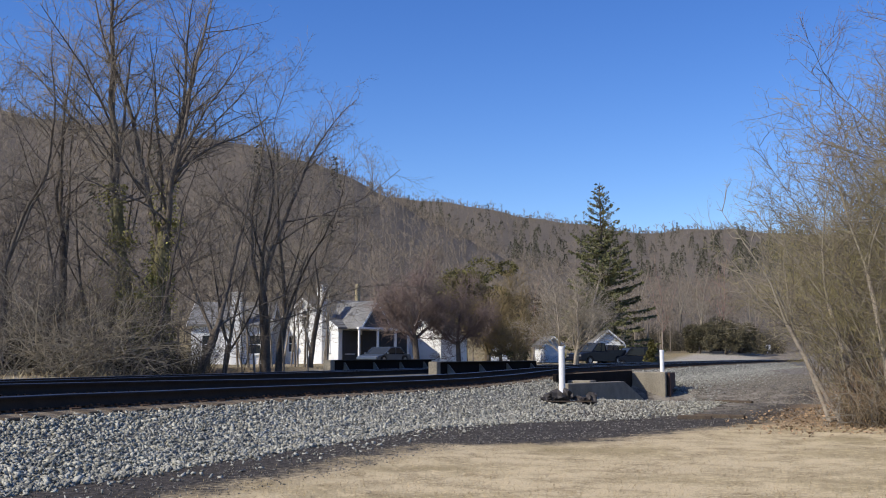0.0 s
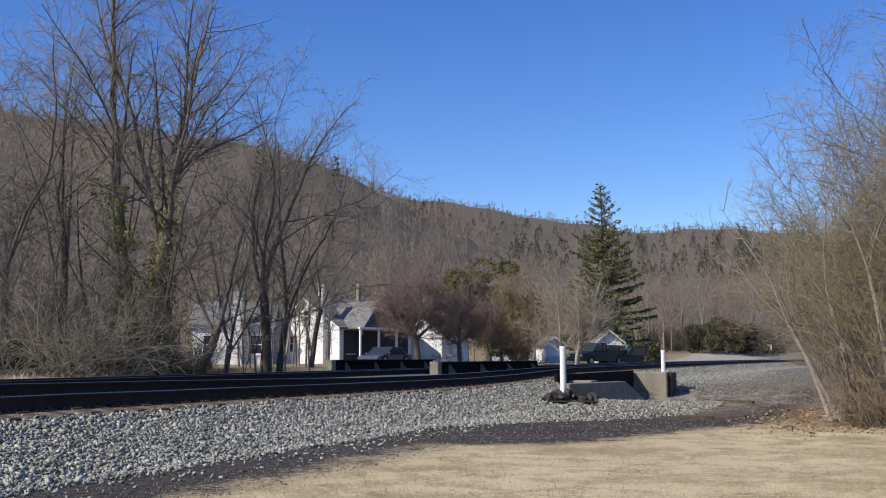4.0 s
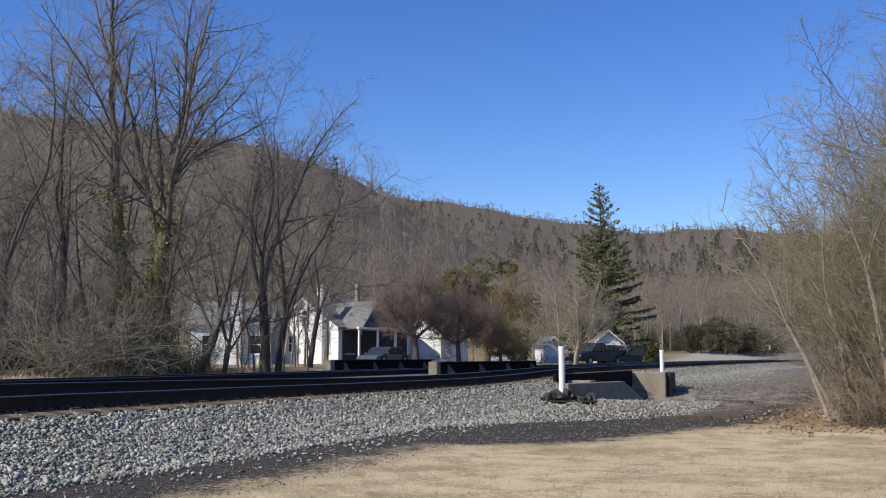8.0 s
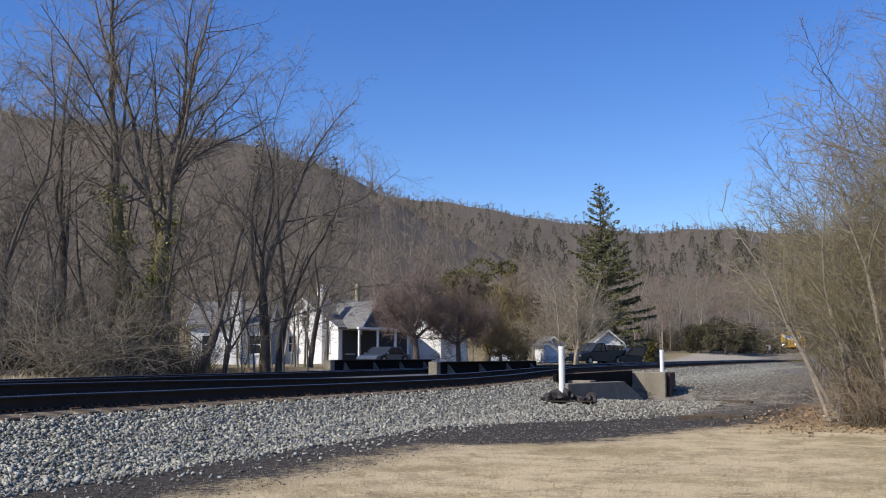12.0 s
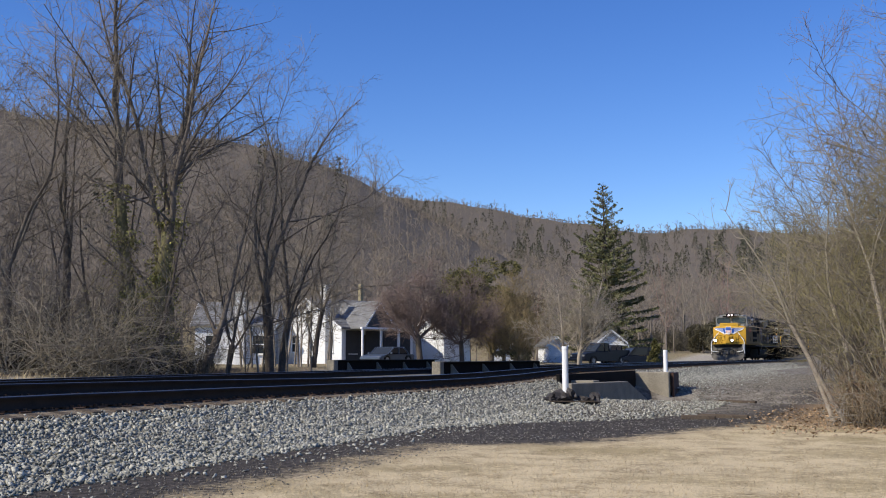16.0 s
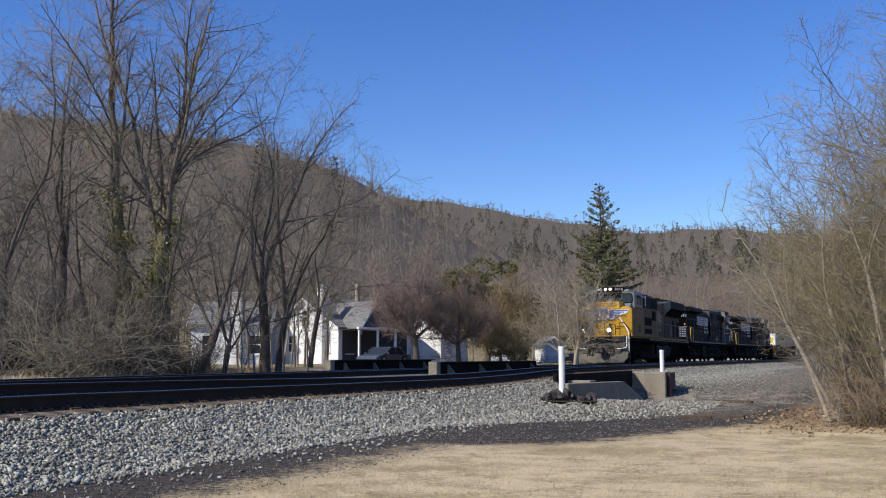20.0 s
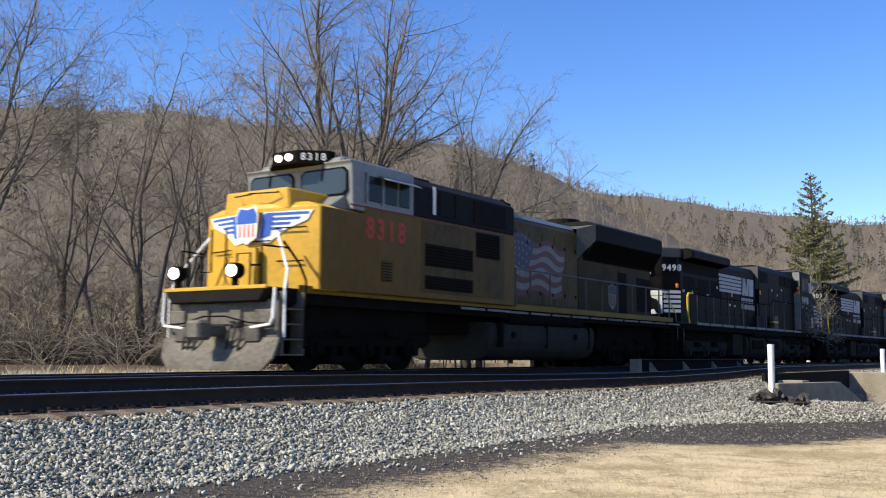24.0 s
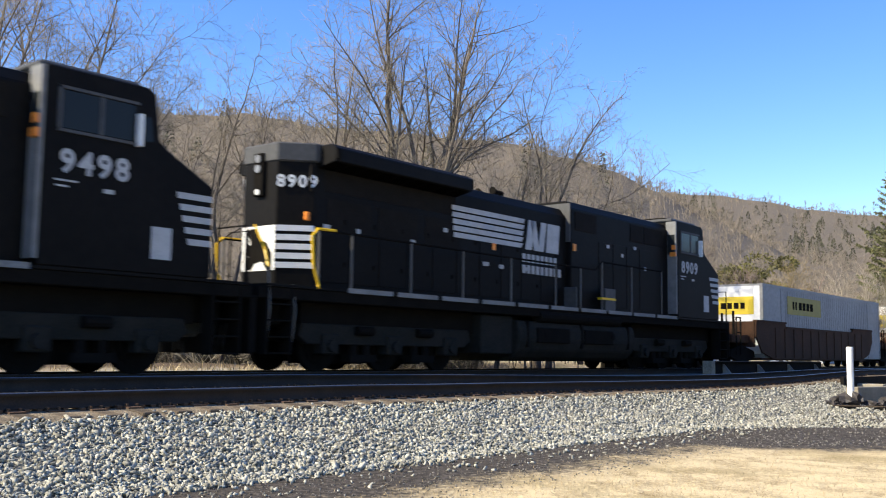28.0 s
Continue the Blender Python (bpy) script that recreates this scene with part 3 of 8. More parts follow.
girder(-2.25, 12.4, 21.4, 0.34, "black steel plate girder with slanted stiffeners beyond the far track")

# the near track's deck span and its concrete abutments
deck = thing("deck_span", "dark steel deck span that carries the near track", "bridge", m=place(20.8, NEAR, 0))
for _y in (-1.05, 1.05):
    part("beam", boxes((-5.4, 5.4, _y - 0.15, _y + 0.15, -0.75, -0.44)), M_GIRDER, deck)
part("fascia_beam", boxes((-7.0, 5.0, -1.62, -1.5, -1.0, -0.2)), M_GIRDER, deck)
for _x in (-4.0, 0.0, 4.0):
    part("crossbeam", boxes((_x - 0.08, _x + 0.08, -0.9, 0.9, -0.7, -0.46)), M_GIRDER, deck)

for _s, _b0, _b1 in ((11.4, -3.6, 3.2), (22.9, -3.6, 3.2)):
    w = thing("abutment", "weathered concrete wall under the far track", "abutment", "bridge abutments", place(_s, 0, 0), "structure")
    part("breast_wall", boxes((-0.5, 0.5, -_b1, -_b0, -2.4, -0.42), bevel=0.02), M_CONCRETE, w)
abut = thing("abutment", "weathered concrete abutment with a sloping wing wall", "abutment", "bridge abutments", place(15.6, 0, 0), "structure")
part("breast_wall", boxes((-0.4, 0.4, -6.6, -2.6, -2.4, -0.42), bevel=0.02), M_CONCRETE, abut)
bm = bmesh.new()
prism(bm, ((-4.6, -2.4), (7.2, -2.4), (6.6, -1.3), (3.2, -0.52), (-4.6, -0.42)), "y", -7.0, -6.65, 0.02)
part("wing_wall", bm, M_CONCRETE, abut)
abut2 = thing("abutment", "square weathered concrete abutment block beside the track", "abutment", "bridge abutments", place(25.9, 0, 0), "structure")
part("breast_wall", boxes((0.1, 0.9, -5.6, -2.6, -2.4, -0.42), bevel=0.02), M_CONCRETE, abut2)
part("block", boxes((0.0, 1.3, -7.25, -5.7, -2.4, -0.27), bevel=0.03), M_CONCRETE, abut2)
part("steel_plate", boxes((0.25, 1.5, -7.42, -7.3, -1.7, -0.3), bevel=0.01), material("rusted_plate", (0.09, 0.045, 0.03), (0.05, 0.03, 0.025), 0.8, 0.2), abut2, "rust-dark steel plate")


def post(s, b, base, height):
    p = on_line(s, b, 0)
    g = thing("marker_post", "white painted round marker post with a rim at its head", "post", "white marker posts", Matrix.Translation((p[0], p[1], base)))
    bm = bmesh.new()
    cyl(bm, (0, 0, height / 2 - 0.15), "z", 0.095, height + 0.3 - 0.08, 14)
    part("shaft", bm, M_WHITE, g)
    bm = bmesh.new()
    cyl(bm, (0, 0, height - 0.03), "z", 0.103, 0.09, 14, 0.095)
    part("cap", bm, M_WHITE, g)
    return g


post(10.55, 6.92, 0.42, 1.42)
post(26.5, 7.0, 0.83, 1.0)


def heap():
    """Dark scrap and sheeting heaped by a marker post."""
    p = on_line(9.4, 7.6, 0)
    g = thing("scrap_heap", "heap of crumpled black sheeting and scrap on the stones", "debris", m=Matrix.Translation((p[0], p[1], ground_height(p[0], p[1]) + 0.1)))
    rng = random.Random(4)
    for _ in range(16):
        dx = rng.uniform(-0.85, 0.7)
        sx, sy, sz = rng.uniform(0.1, 0.3), rng.uniform(0.08, 0.22), rng.uniform(0.07, 0.2)
        bm = bmesh.new()
        bmesh.ops.create_icosphere(bm, subdivisions=2, radius=1.0)
        turn = Matrix.Rotation(rng.uniform(-0.8, 0.8), 3, "Z") @ Matrix.Rotation(rng.uniform(-0.5, 0.5), 3, "Y")
        for v in bm.verts:
            k = 1 + rng.uniform(-0.45, 0.4)
            v.co = turn @ Vector((v.co.x * sx * k, v.co.y * sy * k, v.co.z * sz * k)) + Vector((dx, rng.uniform(-0.04, 0.04) - 0.1 + 0.2 * (dx % 0.3), sz * 0.7 + 0.12 * max(0.0, 0.5 - abs(dx + 0.2))))
        part("crumpled_sheet", bm, M_SHEET, g)
    part("scrap_bar", boxes((-0.9, 0.5, -0.3, -0.26, 0.02, 0.05)), M_UNDERWOOD, g)


M_SHEET = material("black_sheeting", (0.03, 0.028, 0.03), (0.06, 0.052, 0.05), 0.55, scale=6, fine=30, bump=0.6)
M_UNDERWOOD = material("rotten_wood", (0.06, 0.045, 0.035), (0.11, 0.085, 0.06), 0.95, scale=4, fine=30, bump=0.6)
heap()
for _s, _b, _l, _r in ((5.6, 12.3, 1.2, 60.0), (5.0, 11.8, 0.8, 75.0), (15.0, 11.5, 1.4, 40.0)):
    p = on_line(_s, _b, 0)
    g = thing("driftwood_plank", "dark rotten plank lying on the rubble", "plank", m=Matrix.Translation((p[0], p[1], ground_height(p[0], p[1]) + 0.05)) @ Matrix.Rotation(radians(_r), 4, "Z"))
    part("board", boxes((-0.08, 0.08, -_l / 2, _l / 2, -0.06, 0.05), bevel=0.02), M_UNDERWOOD, g)


def far_sign():
    p = on_line(132.0, -3.2, 0)
    g = thing("track_sign", "small white track sign with a dark mark on a short post", "sign", m=Matrix.Translation((p[0], p[1], ground_height(p[0], p[1]))) @ Matrix.Rotation(radians(-18), 4, "Z"))
    part("post", boxes((-0.04, 0.04, -0.04, 0.04, -0.2, 0.9)), M_WHITE, g)
    part("board", boxes((-0.4, 0.4, -0.07, -0.04, 0.35, 1.2), bevel=0.01), M_WHITE, g)
    part("dark_mark", boxes((-0.1, 0.1, -0.08, -0.07, 0.6, 1.0)), M_SHEET, g)


far_sign()

# ---- trees ----
def segments_mesh(name, segs, sides, mats, pointed=False):
    """Tapered bars from rows (x0,y0,z0,x1,y1,z1,r0,r1); pointed ones end in a tip."""
    a = np.asarray(segs, float)
    p0, p1, r0, r1 = a[:, :3], a[:, 3:6], a[:, 6], a[:, 7]
    d = p1 - p0
    d /= np.linalg.norm(d, axis=1, keepdims=True) + 1e-9
    ref = np.where(abs(d[:, 2:3]) < 0.9, np.array([[0, 0, 1.0]]), np.array([[1.0, 0, 0]]))
    u = np.cross(d, ref)
    u /= np.linalg.norm(u, axis=1, keepdims=True)
    w = np.cross(d, u)
    rings = []
    if pointed:
        for k in range(sides):
            t = 2 * math.pi * k / sides
            rings.append(p0 + (u * math.cos(t) + w * math.sin(t)) * r0[:, None])
        v = np.stack(rings + [p1], 1).reshape(-1, 3)
        base = np.arange(len(a)) * (sides + 1)
        f = np.concatenate([np.stack([base + k, base + (k + 1) % sides, base + sides], 1) for k in range(sides)])
        return mesh_np(name, v, f, mats)
    for p, r in ((p0, r0), (p1, r1)):
        for k in range(sides):
            t = 2 * math.pi * k / sides
            rings.append(p + (u * math.cos(t) + w * math.sin(t)) * r[:, None])
    v = np.stack(rings, 1).reshape(-1, 3)
    base = np.arange(len(a)) * 2 * sides
    f = np.concatenate([np.stack([base + k, base + (k + 1) % sides, base + sides + (k + 1) % sides, base + sides + k], 1) for k in range(sides)])
    return mesh_np(name, v, f, mats)


def grow_axis(rng, p, d, length, r, n, wander, lift, tip=0.3):
    """A wandering tapered shoot: its points and radii."""
    pts, rad = [p], [r]
    for i in range(n):
        d = (d + Vector((rng.gauss(0, wander), rng.gauss(0, wander), rng.gauss(0, wander * 0.7) + lift))).normalized()
        p = p + d * (length / n)
        pts.append(p)
        rad.append(r * (1 - (1 - tip) * (i + 1) / n))
    return pts, rad


def sprout(rng, axes, start, step, angle, length, ratio, least, n, wander, lift, tip=0.3):
    """Side shoots in a spiral along each shoot of axes; length is a function of the place along it and of its length."""
    out = []
    for pts, rad in axes:
        seg = (pts[1] - pts[0]).length
        total = seg * (len(pts) - 1)
        u = start * total + rng.uniform(0, step)
        spin = rng.uniform(0, 2 * math.pi)
        while u < total:
            i = min(int(u / seg), len(pts) - 2)
            d = (pts[i + 1] - pts[i]).normalized()
            q = pts[i].lerp(pts[i + 1], u / seg - i)
            spin += 2.4 + rng.gauss(0, 0.5)
            side = Matrix.Rotation(spin, 3, d) @ d.orthogonal().normalized()
            a = radians(angle * rng.uniform(0.65, 1.35))
            out.append(grow_axis(rng, q, d * math.cos(a) + side * math.sin(a), length(u / total, total) * rng.uniform(0.5, 1.3), max(rad[i] * ratio, least), n, wander, lift, tip))
            u += step * rng.uniform(0.6, 1.5)
    return out


def axis_rows(axes):
    return [(*p, *q, a, b) for pts, rad in axes for p, q, a, b in zip(pts, pts[1:], rad, rad[1:])]


def skin(axis, mat, sides=8, flare=1.25):
    """One trunk or leader as a closed tapering skin."""
    pts, rad = axis
    rad = [rad[0] * flare] + list(rad[1:])
    v = [(p.x + math.cos(2 * math.pi * k / sides) * r, p.y + math.sin(2 * math.pi * k / sides) * r, p.z) for p, r in zip(pts, rad) for k in range(sides)]
    f = [(i * sides + k, i * sides + (k + 1) % sides, (i + 1) * sides + (k + 1) % sides, (i + 1) * sides + k) for i in range(len(pts) - 1) for k in range(sides)]
    return mesh_np("trunk", v, f, (mat,), smooth=True)


def leafless(name, az, dist, height, radius, seed, label, bark, limb, twigs, group="", category="tree", leaders=3, split=0.32, opening=16.0, reach=0.2, step=0.5, angle=54.0, lean=(0, 0), fine=1.0, lift=0.05, twig=0.006, wander=0.15, stems=1, foot=0.3, clear=0.06, inner=0.12):
    """A bare tree: trunks that part into leaders, with wandering limbs, branches and a mist of twigs."""
    rng = random.Random(seed)
    x, y = dist * math.sin(radians(az)), dist * math.cos(radians(az))
    trunks, tops = [], []
    for j in range(stems):
        a = 2 * math.pi * (j + rng.random() * 0.6) / stems
        off = 0.0 if stems == 1 else foot
        d = Vector((lean[0] + off * 0.7 * math.cos(a), lean[1] + off * 0.7 * math.sin(a), 1)).normalized()
        size = 1.0 if j == 0 else rng.uniform(0.6, 0.95)
        t = grow_axis(rng, Vector((off * math.cos(a), off * math.sin(a), -0.2)), d, height * split * size, radius * (1 if j == 0 else 0.75), 6, 0.035, 0.01, 0.8)
        trunks.append(t)
        spin = rng.uniform(0, 2 * math.pi)
        for i in range(leaders):
            d = (t[0][-1] - t[0][-2]).normalized()
            spin += 2 * math.pi / leaders + rng.gauss(0, 0.3)
            side = Matrix.Rotation(spin, 3, d) @ d.orthogonal().normalized()
            ang = radians(opening * rng.uniform(0.6, 1.4)) if i else radians(opening * 0.3)
            at = len(t[0]) - 1 if i < 2 else len(t[0]) - 2
            ln = height * (1 - split) * size * (1.0 if i == 0 else rng.uniform(0.7, 0.98))
            tops.append(grow_axis(rng, t[0][at], d * math.cos(ang) + side * math.sin(ang), ln, t[1][at] * (0.66 if i == 0 else 0.5), 14, 0.085, 0.03, 0.1))
    limbs = sprout(rng, tops, clear, step, angle, lambda f, L: height * reach * (1.2 - 0.72 * f), 0.46, 0.012, 8, wander, lift)
    if split > 0.25:
        limbs += sprout(rng, trunks, 0.45, step * 2.4, angle * 1.3, lambda f, L: height * reach * 0.8, 0.2, 0.014, 7, wander, lift)
    branches = sprout(rng, limbs, inner, 0.34 / fine, 46, lambda f, L: 0.25 + min(0.5 * L, 2.4) * (1 - 0.6 * f), 0.5, 0.0085, 4, wander * 1.25, lift)
    branches += sprout(rng, tops, 0.6, 0.3 / fine, 46, lambda f, L: 0.5 * height * reach * (1.2 - f), 0.5, 0.0085, 4, wander, lift)
    sprays = sprout(rng, branches, 0.05, 0.17 / fine, 42, lambda f, L: 0.14 + min(0.5 * L, 0.8) * (1 - 0.5 * f), 0.5, twig, 2, 0.2, lift * 1.2, 0.6)
    ends = sprout(rng, sprays, 0.3, 0.2 / fine, 40, lambda f, L: 0.1 + 0.35 * L, 0.5, twig * 0.8, 1, 0.2, lift)
    top = max(p.z for axis in sprays for p in axis[0])
    k = height / top
    scaled = [[([p * k for p in pts], rad) for pts, rad in axes] for axes in (trunks, tops, limbs, branches, sprays, ends)]
    g = thing(name, label, category, group, m=Matrix.Translation((x, y, ground_height(x, y))))
    for t in scaled[0]:
        part("trunk", skin(t, bark), None, g)
    for t in scaled[1]:
        part("leader", skin(t, limb, 6, 1.0), None, g)
    c = part("crown", segments_mesh("crown", axis_rows(scaled[2] + scaled[3]), 3, (limb,)), None, g)
    tagged(part("spray", segments_mesh("spray", axis_rows(scaled[4]) + axis_rows(scaled[5]), 3, (twigs,), True), None, c), kind="stuff")
    return g, scaled


def sprays(rng, pts, dirs, size):
    """Small drooping leaf blades round points, as one vertex and face array."""
    n = len(pts)
    side = np.cross(dirs, rng.normal(size=(n, 3)))
    side /= np.linalg.norm(side, axis=1, keepdims=True) + 1e-9
    ln, wd = size * rng.uniform(0.7, 1.3, (n, 1)), size * 0.32 * rng.uniform(0.7, 1.3, (n, 1))
    tip = pts + dirs * ln + np.array([0, 0, -0.18]) * ln
    mid = pts + dirs * ln * 0.45
    v = np.stack([pts, mid + side * wd, tip, mid - side * wd], 1).reshape(-1, 3)
    return v, np.arange(4 * n).reshape(-1, 4)


def ivy_on(g, axis, low, high, n, seed):
    """Ivy leaves in loose tufts round a trunk."""
    rng = np.random.default_rng(seed)
    pts = np.array([p[:] for p in axis[0]])
    z = low + (high - low) * rng.random(n) ** 1.2
    # the tufts gather at a few heights
    z += 0.35 * np.sin(z * 3.1 + seed)
    x, y, r = np.interp(z, pts[:, 2], pts[:, 0]), np.interp(z, pts[:, 2], pts[:, 1]), np.interp(z, pts[:, 2], axis[1])
    t = rng.uniform(0, 2 * math.pi, n)
    out = r + np.abs(rng.normal(0, 0.24, n)) * (0.6 + 0.4 * np.sin(z * 2.3 + t))
    p = np.stack([x + out * np.cos(t), y + out * np.sin(t), z], 1)
    d = np.stack([np.cos(t), np.sin(t), rng.normal(-0.2, 0.5, n)], 1)
    d /= np.linalg.norm(d, axis=1, keepdims=True)
    v, f = sprays(rng, p, d, 0.11)
    part("ivy", mesh_np("ivy", v, f, (M_IVYLEAF,)), None, g, "yellow-green ivy climbing the trunk")


def arching_shrub(az, dist, seed, width, tall, n, mat, twigs, label, group):
    """A low shrub of long shoots that arch over to the sides."""
    rng = random.Random(seed)
    x, y = dist * math.sin(radians(az)), dist * math.cos(radians(az))
    shoots = []
    for i in range(n):
        a = rng.uniform(0, 2 * math.pi)
        d = Vector((math.cos(a) * 0.85, math.sin(a) * 0.45, rng.uniform(0.35, 1.3))).normalized()
        ln = rng.uniform(0.55, 1.1) * width
        shoots.append(grow_axis(rng, Vector((rng.gauss(0, 0.25), rng.gauss(0, 0.2), -0.1)), d * 1.0, ln * (0.6 + 0.4 * tall / width), rng.uniform(0.012, 0.026), 9, 0.1, -0.085))
    side = sprout(rng, shoots, 0.2, 0.28, 48, lambda f, L: 0.25 + 0.3 * L * (1 - 0.5 * f), 0.55, 0.009, 4, 0.16, -0.03)
    ends = sprout(rng, side, 0.1, 0.17, 42, lambda f, L: 0.12 + 0.4 * L, 0.6, 0.007, 2, 0.2, 0.0)
    for axes in (shoots, side, ends):
        for pts, rad in axes:
            for p in pts:
                p.z = max(p.z, -0.05)
    g = thing("pale_shrub", label, "shrub", group, m=Matrix.Translation((x, y, ground_height(x, y))))
    c = part("shoot_tangle", segments_mesh("shoot_tangle", axis_rows(shoots + side), 3, (mat,)), None, g)
    tagged(part("spray", segments_mesh("spray", axis_rows(ends), 3, (twigs,), True), None, c), kind="stuff")


M_TWIG_GREY = material("pale_grey_twigs", (0.31, 0.27, 0.205), (0.19, 0.165, 0.125), 0.95, scale=0.5, fine=3, bump=0)
M_TWIG_OLIVE = material("budding_olive_twigs", (0.28, 0.245, 0.115), (0.165, 0.145, 0.07), 0.95, scale=0.5, fine=3, bump=0)
M_TWIG_PLUM = material("plum_grey_twigs", (0.2, 0.15, 0.135), (0.125, 0.094, 0.085), 0.95, scale=0.5, fine=3, bump=0)
M_TWIG_DARK = material("dark_twigs", (0.18, 0.15, 0.118), (0.1, 0.084, 0.067), 0.95, scale=0.5, fine=3, bump=0)
M_TWIG_RED = material("reddish_twigs", (0.30, 0.2, 0.165), (0.2, 0.135, 0.11), 0.95, scale=0.5, fine=3, bump=0)
M_TWIG_RUST = material("rusty_briar", (0.26, 0.16, 0.09), (0.17, 0.1, 0.06), 0.95, scale=0.5, fine=3, bump=0)
M_TWIG_BUD = material("budding_yellow_green_twigs", (0.24, 0.185, 0.098), (0.145, 0.113, 0.062), 0.95, scale=0.5, fine=3, bump=0)
M_BARK_PALE = material("pale_bark", (0.42, 0.36, 0.29), (0.26, 0.22, 0.175), 0.95, scale=1.5, fine=14, bump=0.6, bump_dist=0.04)
M_IVY = material("ivy_green_bark", (0.2, 0.18, 0.09), (0.1, 0.09, 0.05), 0.95, scale=1.5, fine=10, bump=0.8, bump_dist=0.06)
M_IVYLEAF = material("ivy_leaves", (0.3, 0.28, 0.08), (0.17, 0.16, 0.05), 0.7, scale=2, fine=12, bump=0, island=0.4)
M_BARK_GROVE = material("grove_limb_bark", (0.2, 0.168, 0.135), (0.095, 0.078, 0.064), 0.95, scale=1.5, fine=14, bump=0.6, bump_dist=0.04)
M_TWIG_GROVE = material("grove_twigs", (0.29, 0.25, 0.195), (0.17, 0.145, 0.113), 0.95, scale=0.5, fine=3, bump=0)
TALL = "tall bare deciduous tree with upright limbs in a trackside grove"
TALLS = (
    (-17.0, 38, 18.6, 0.27, 11, dict(split=0.42, leaders=3, opening=9, reach=0.26, lean=(-0.02, 0))),
    (-15.7, 37.5, 18.4, 0.33, 21, dict(split=0.36, leaders=4, opening=15, reach=0.29, lean=(0.02, 0))),
    (-16.4, 39.5, 16.4, 0.2, 22, dict(split=0.45, leaders=2, opening=12, reach=0.24)),
    (-9.95, 41, 14.4, 0.22, 12, dict(split=0.34, leaders=3, opening=17, reach=0.35)),
    (-9.4, 43, 11.4, 0.17, 23, dict(split=0.25, leaders=3, opening=24, reach=0.39)),
    (-20.8, 40, 15.4, 0.17, 13, dict(split=0.4, leaders=3, opening=14, reach=0.30)),
    (-23.8, 37, 12.9, 0.15, 24, dict(split=0.3, leaders=3, opening=20, reach=0.36)),
    (-18.7, 45, 12.2, 0.15, 25, dict(split=0.4, leaders=2, opening=18, reach=0.30)),
    (-14.0, 36.5, 9.0, 0.19, 26, dict(split=0.28, leaders=3, opening=30, reach=0.45, lean=(0.3, 0))),
    (-12.6, 42, 9.6, 0.13, 28, dict(split=0.25, leaders=3, opening=26, reach=0.39, lean=(0.12, 0))),
    (-7.6, 47, 11.0, 0.13, 27, dict(split=0.3, leaders=3, opening=30, reach=0.45, lean=(0.16, 0))),
    (-25.9, 44, 12.6, 0.18, 29, dict(split=0.3, leaders=3, opening=20, reach=0.33)),
    (-28.2, 41, 14.4, 0.17, 30, dict(split=0.3, leaders=4, opening=22, reach=0.33)),
    (-32.4, 40, 13.6, 0.17, 31, dict(split=0.28, leaders=3, opening=24, reach=0.39)),
    (-36.4, 37, 16.8, 0.2, 32, dict(split=0.3, leaders=4, opening=22, reach=0.36)),
    (-40.2, 36, 17.6, 0.22, 33, dict(split=0.3, leaders=4, opening=22, reach=0.39)),
)
for _az, _d, _h, _r, _seed, _kw in TALLS:
    _ivy = _seed in (11, 21, 22)
    _g, _axes = leafless("bare_tree", _az, _d, _h, _r, _seed, "tall bare tree with ivy-green trunk in a trackside grove" if _ivy else TALL, M_IVY if _ivy else M_BARK_DARK, M_BARK_GROVE, M_TWIG_GROVE, "trees of the grove", fine=1.06, twig=0.0072, step=1.0, angle=47, wander=0.17, lift=0.035, inner=0.3, **_kw)
    if _ivy:
        ivy_on(_g, _axes[0][0], 0.4, _h * 0.42, 2600, _seed)

for _az, _d, _h, _seed in ((28.4, 29, 12.5, 601), (30.0, 27, 14.0, 602), (32.0, 28, 14.5, 603)):
    leafless("bare_tree", _az, _d, _h, 0.12, _seed, "tall bare grey tree rising from the brush by the lawn", M_BARK, M_TWIG_DARK, M_TWIG_PLUM, "tall trees in the brush", leaders=3, split=0.3, opening=22, reach=0.27, step=0.8, twig=0.0055, lean=(-0.03, 0), fine=1.1, inner=0.25)

# thicket under the grove
_rng = random.Random(77)
for _i in range(30):
    _az = -44 + _i * 0.99 + _rng.uniform(-0.4, 0.4)
    leafless("thicket_shrub", _az, _rng.uniform(33.5, 41), _rng.uniform(2.6, 6.0), 0.045, 200 + _i, "tangled leafless shrub in the trackside thicket", M_BARK, (M_TWIG_DARK, M_BARK_DARK, M_TWIG_DARK)[_i % 3], (M_TWIG_DARK, M_TWIG_DARK, M_TWIG_OLIVE, M_TWIG_DARK)[_i % 4], "thicket shrubs", "shrub",
             leaders=2, split=0.2, opening=28, reach=0.42, step=0.6, angle=58, fine=0.9, lift=0.0, twig=0.007, wander=0.2, stems=3)
for _i, _az in enumerate((-13.2, -12.4, -11.3, -10.6, -10.2, -9.0, -8.4, -7.7, -6.6)):
    leafless("sapling", _az, _rng.uniform(38, 50), _rng.uniform(4.0, 7.5), 0.05, 300 + _i, "thin leafless sapling before the white houses", M_BARK, M_TWIG_DARK, M_TWIG_DARK, "saplings", leaders=2, split=0.35, opening=14, reach=0.22, step=0.4, fine=0.7, twig=0.006)

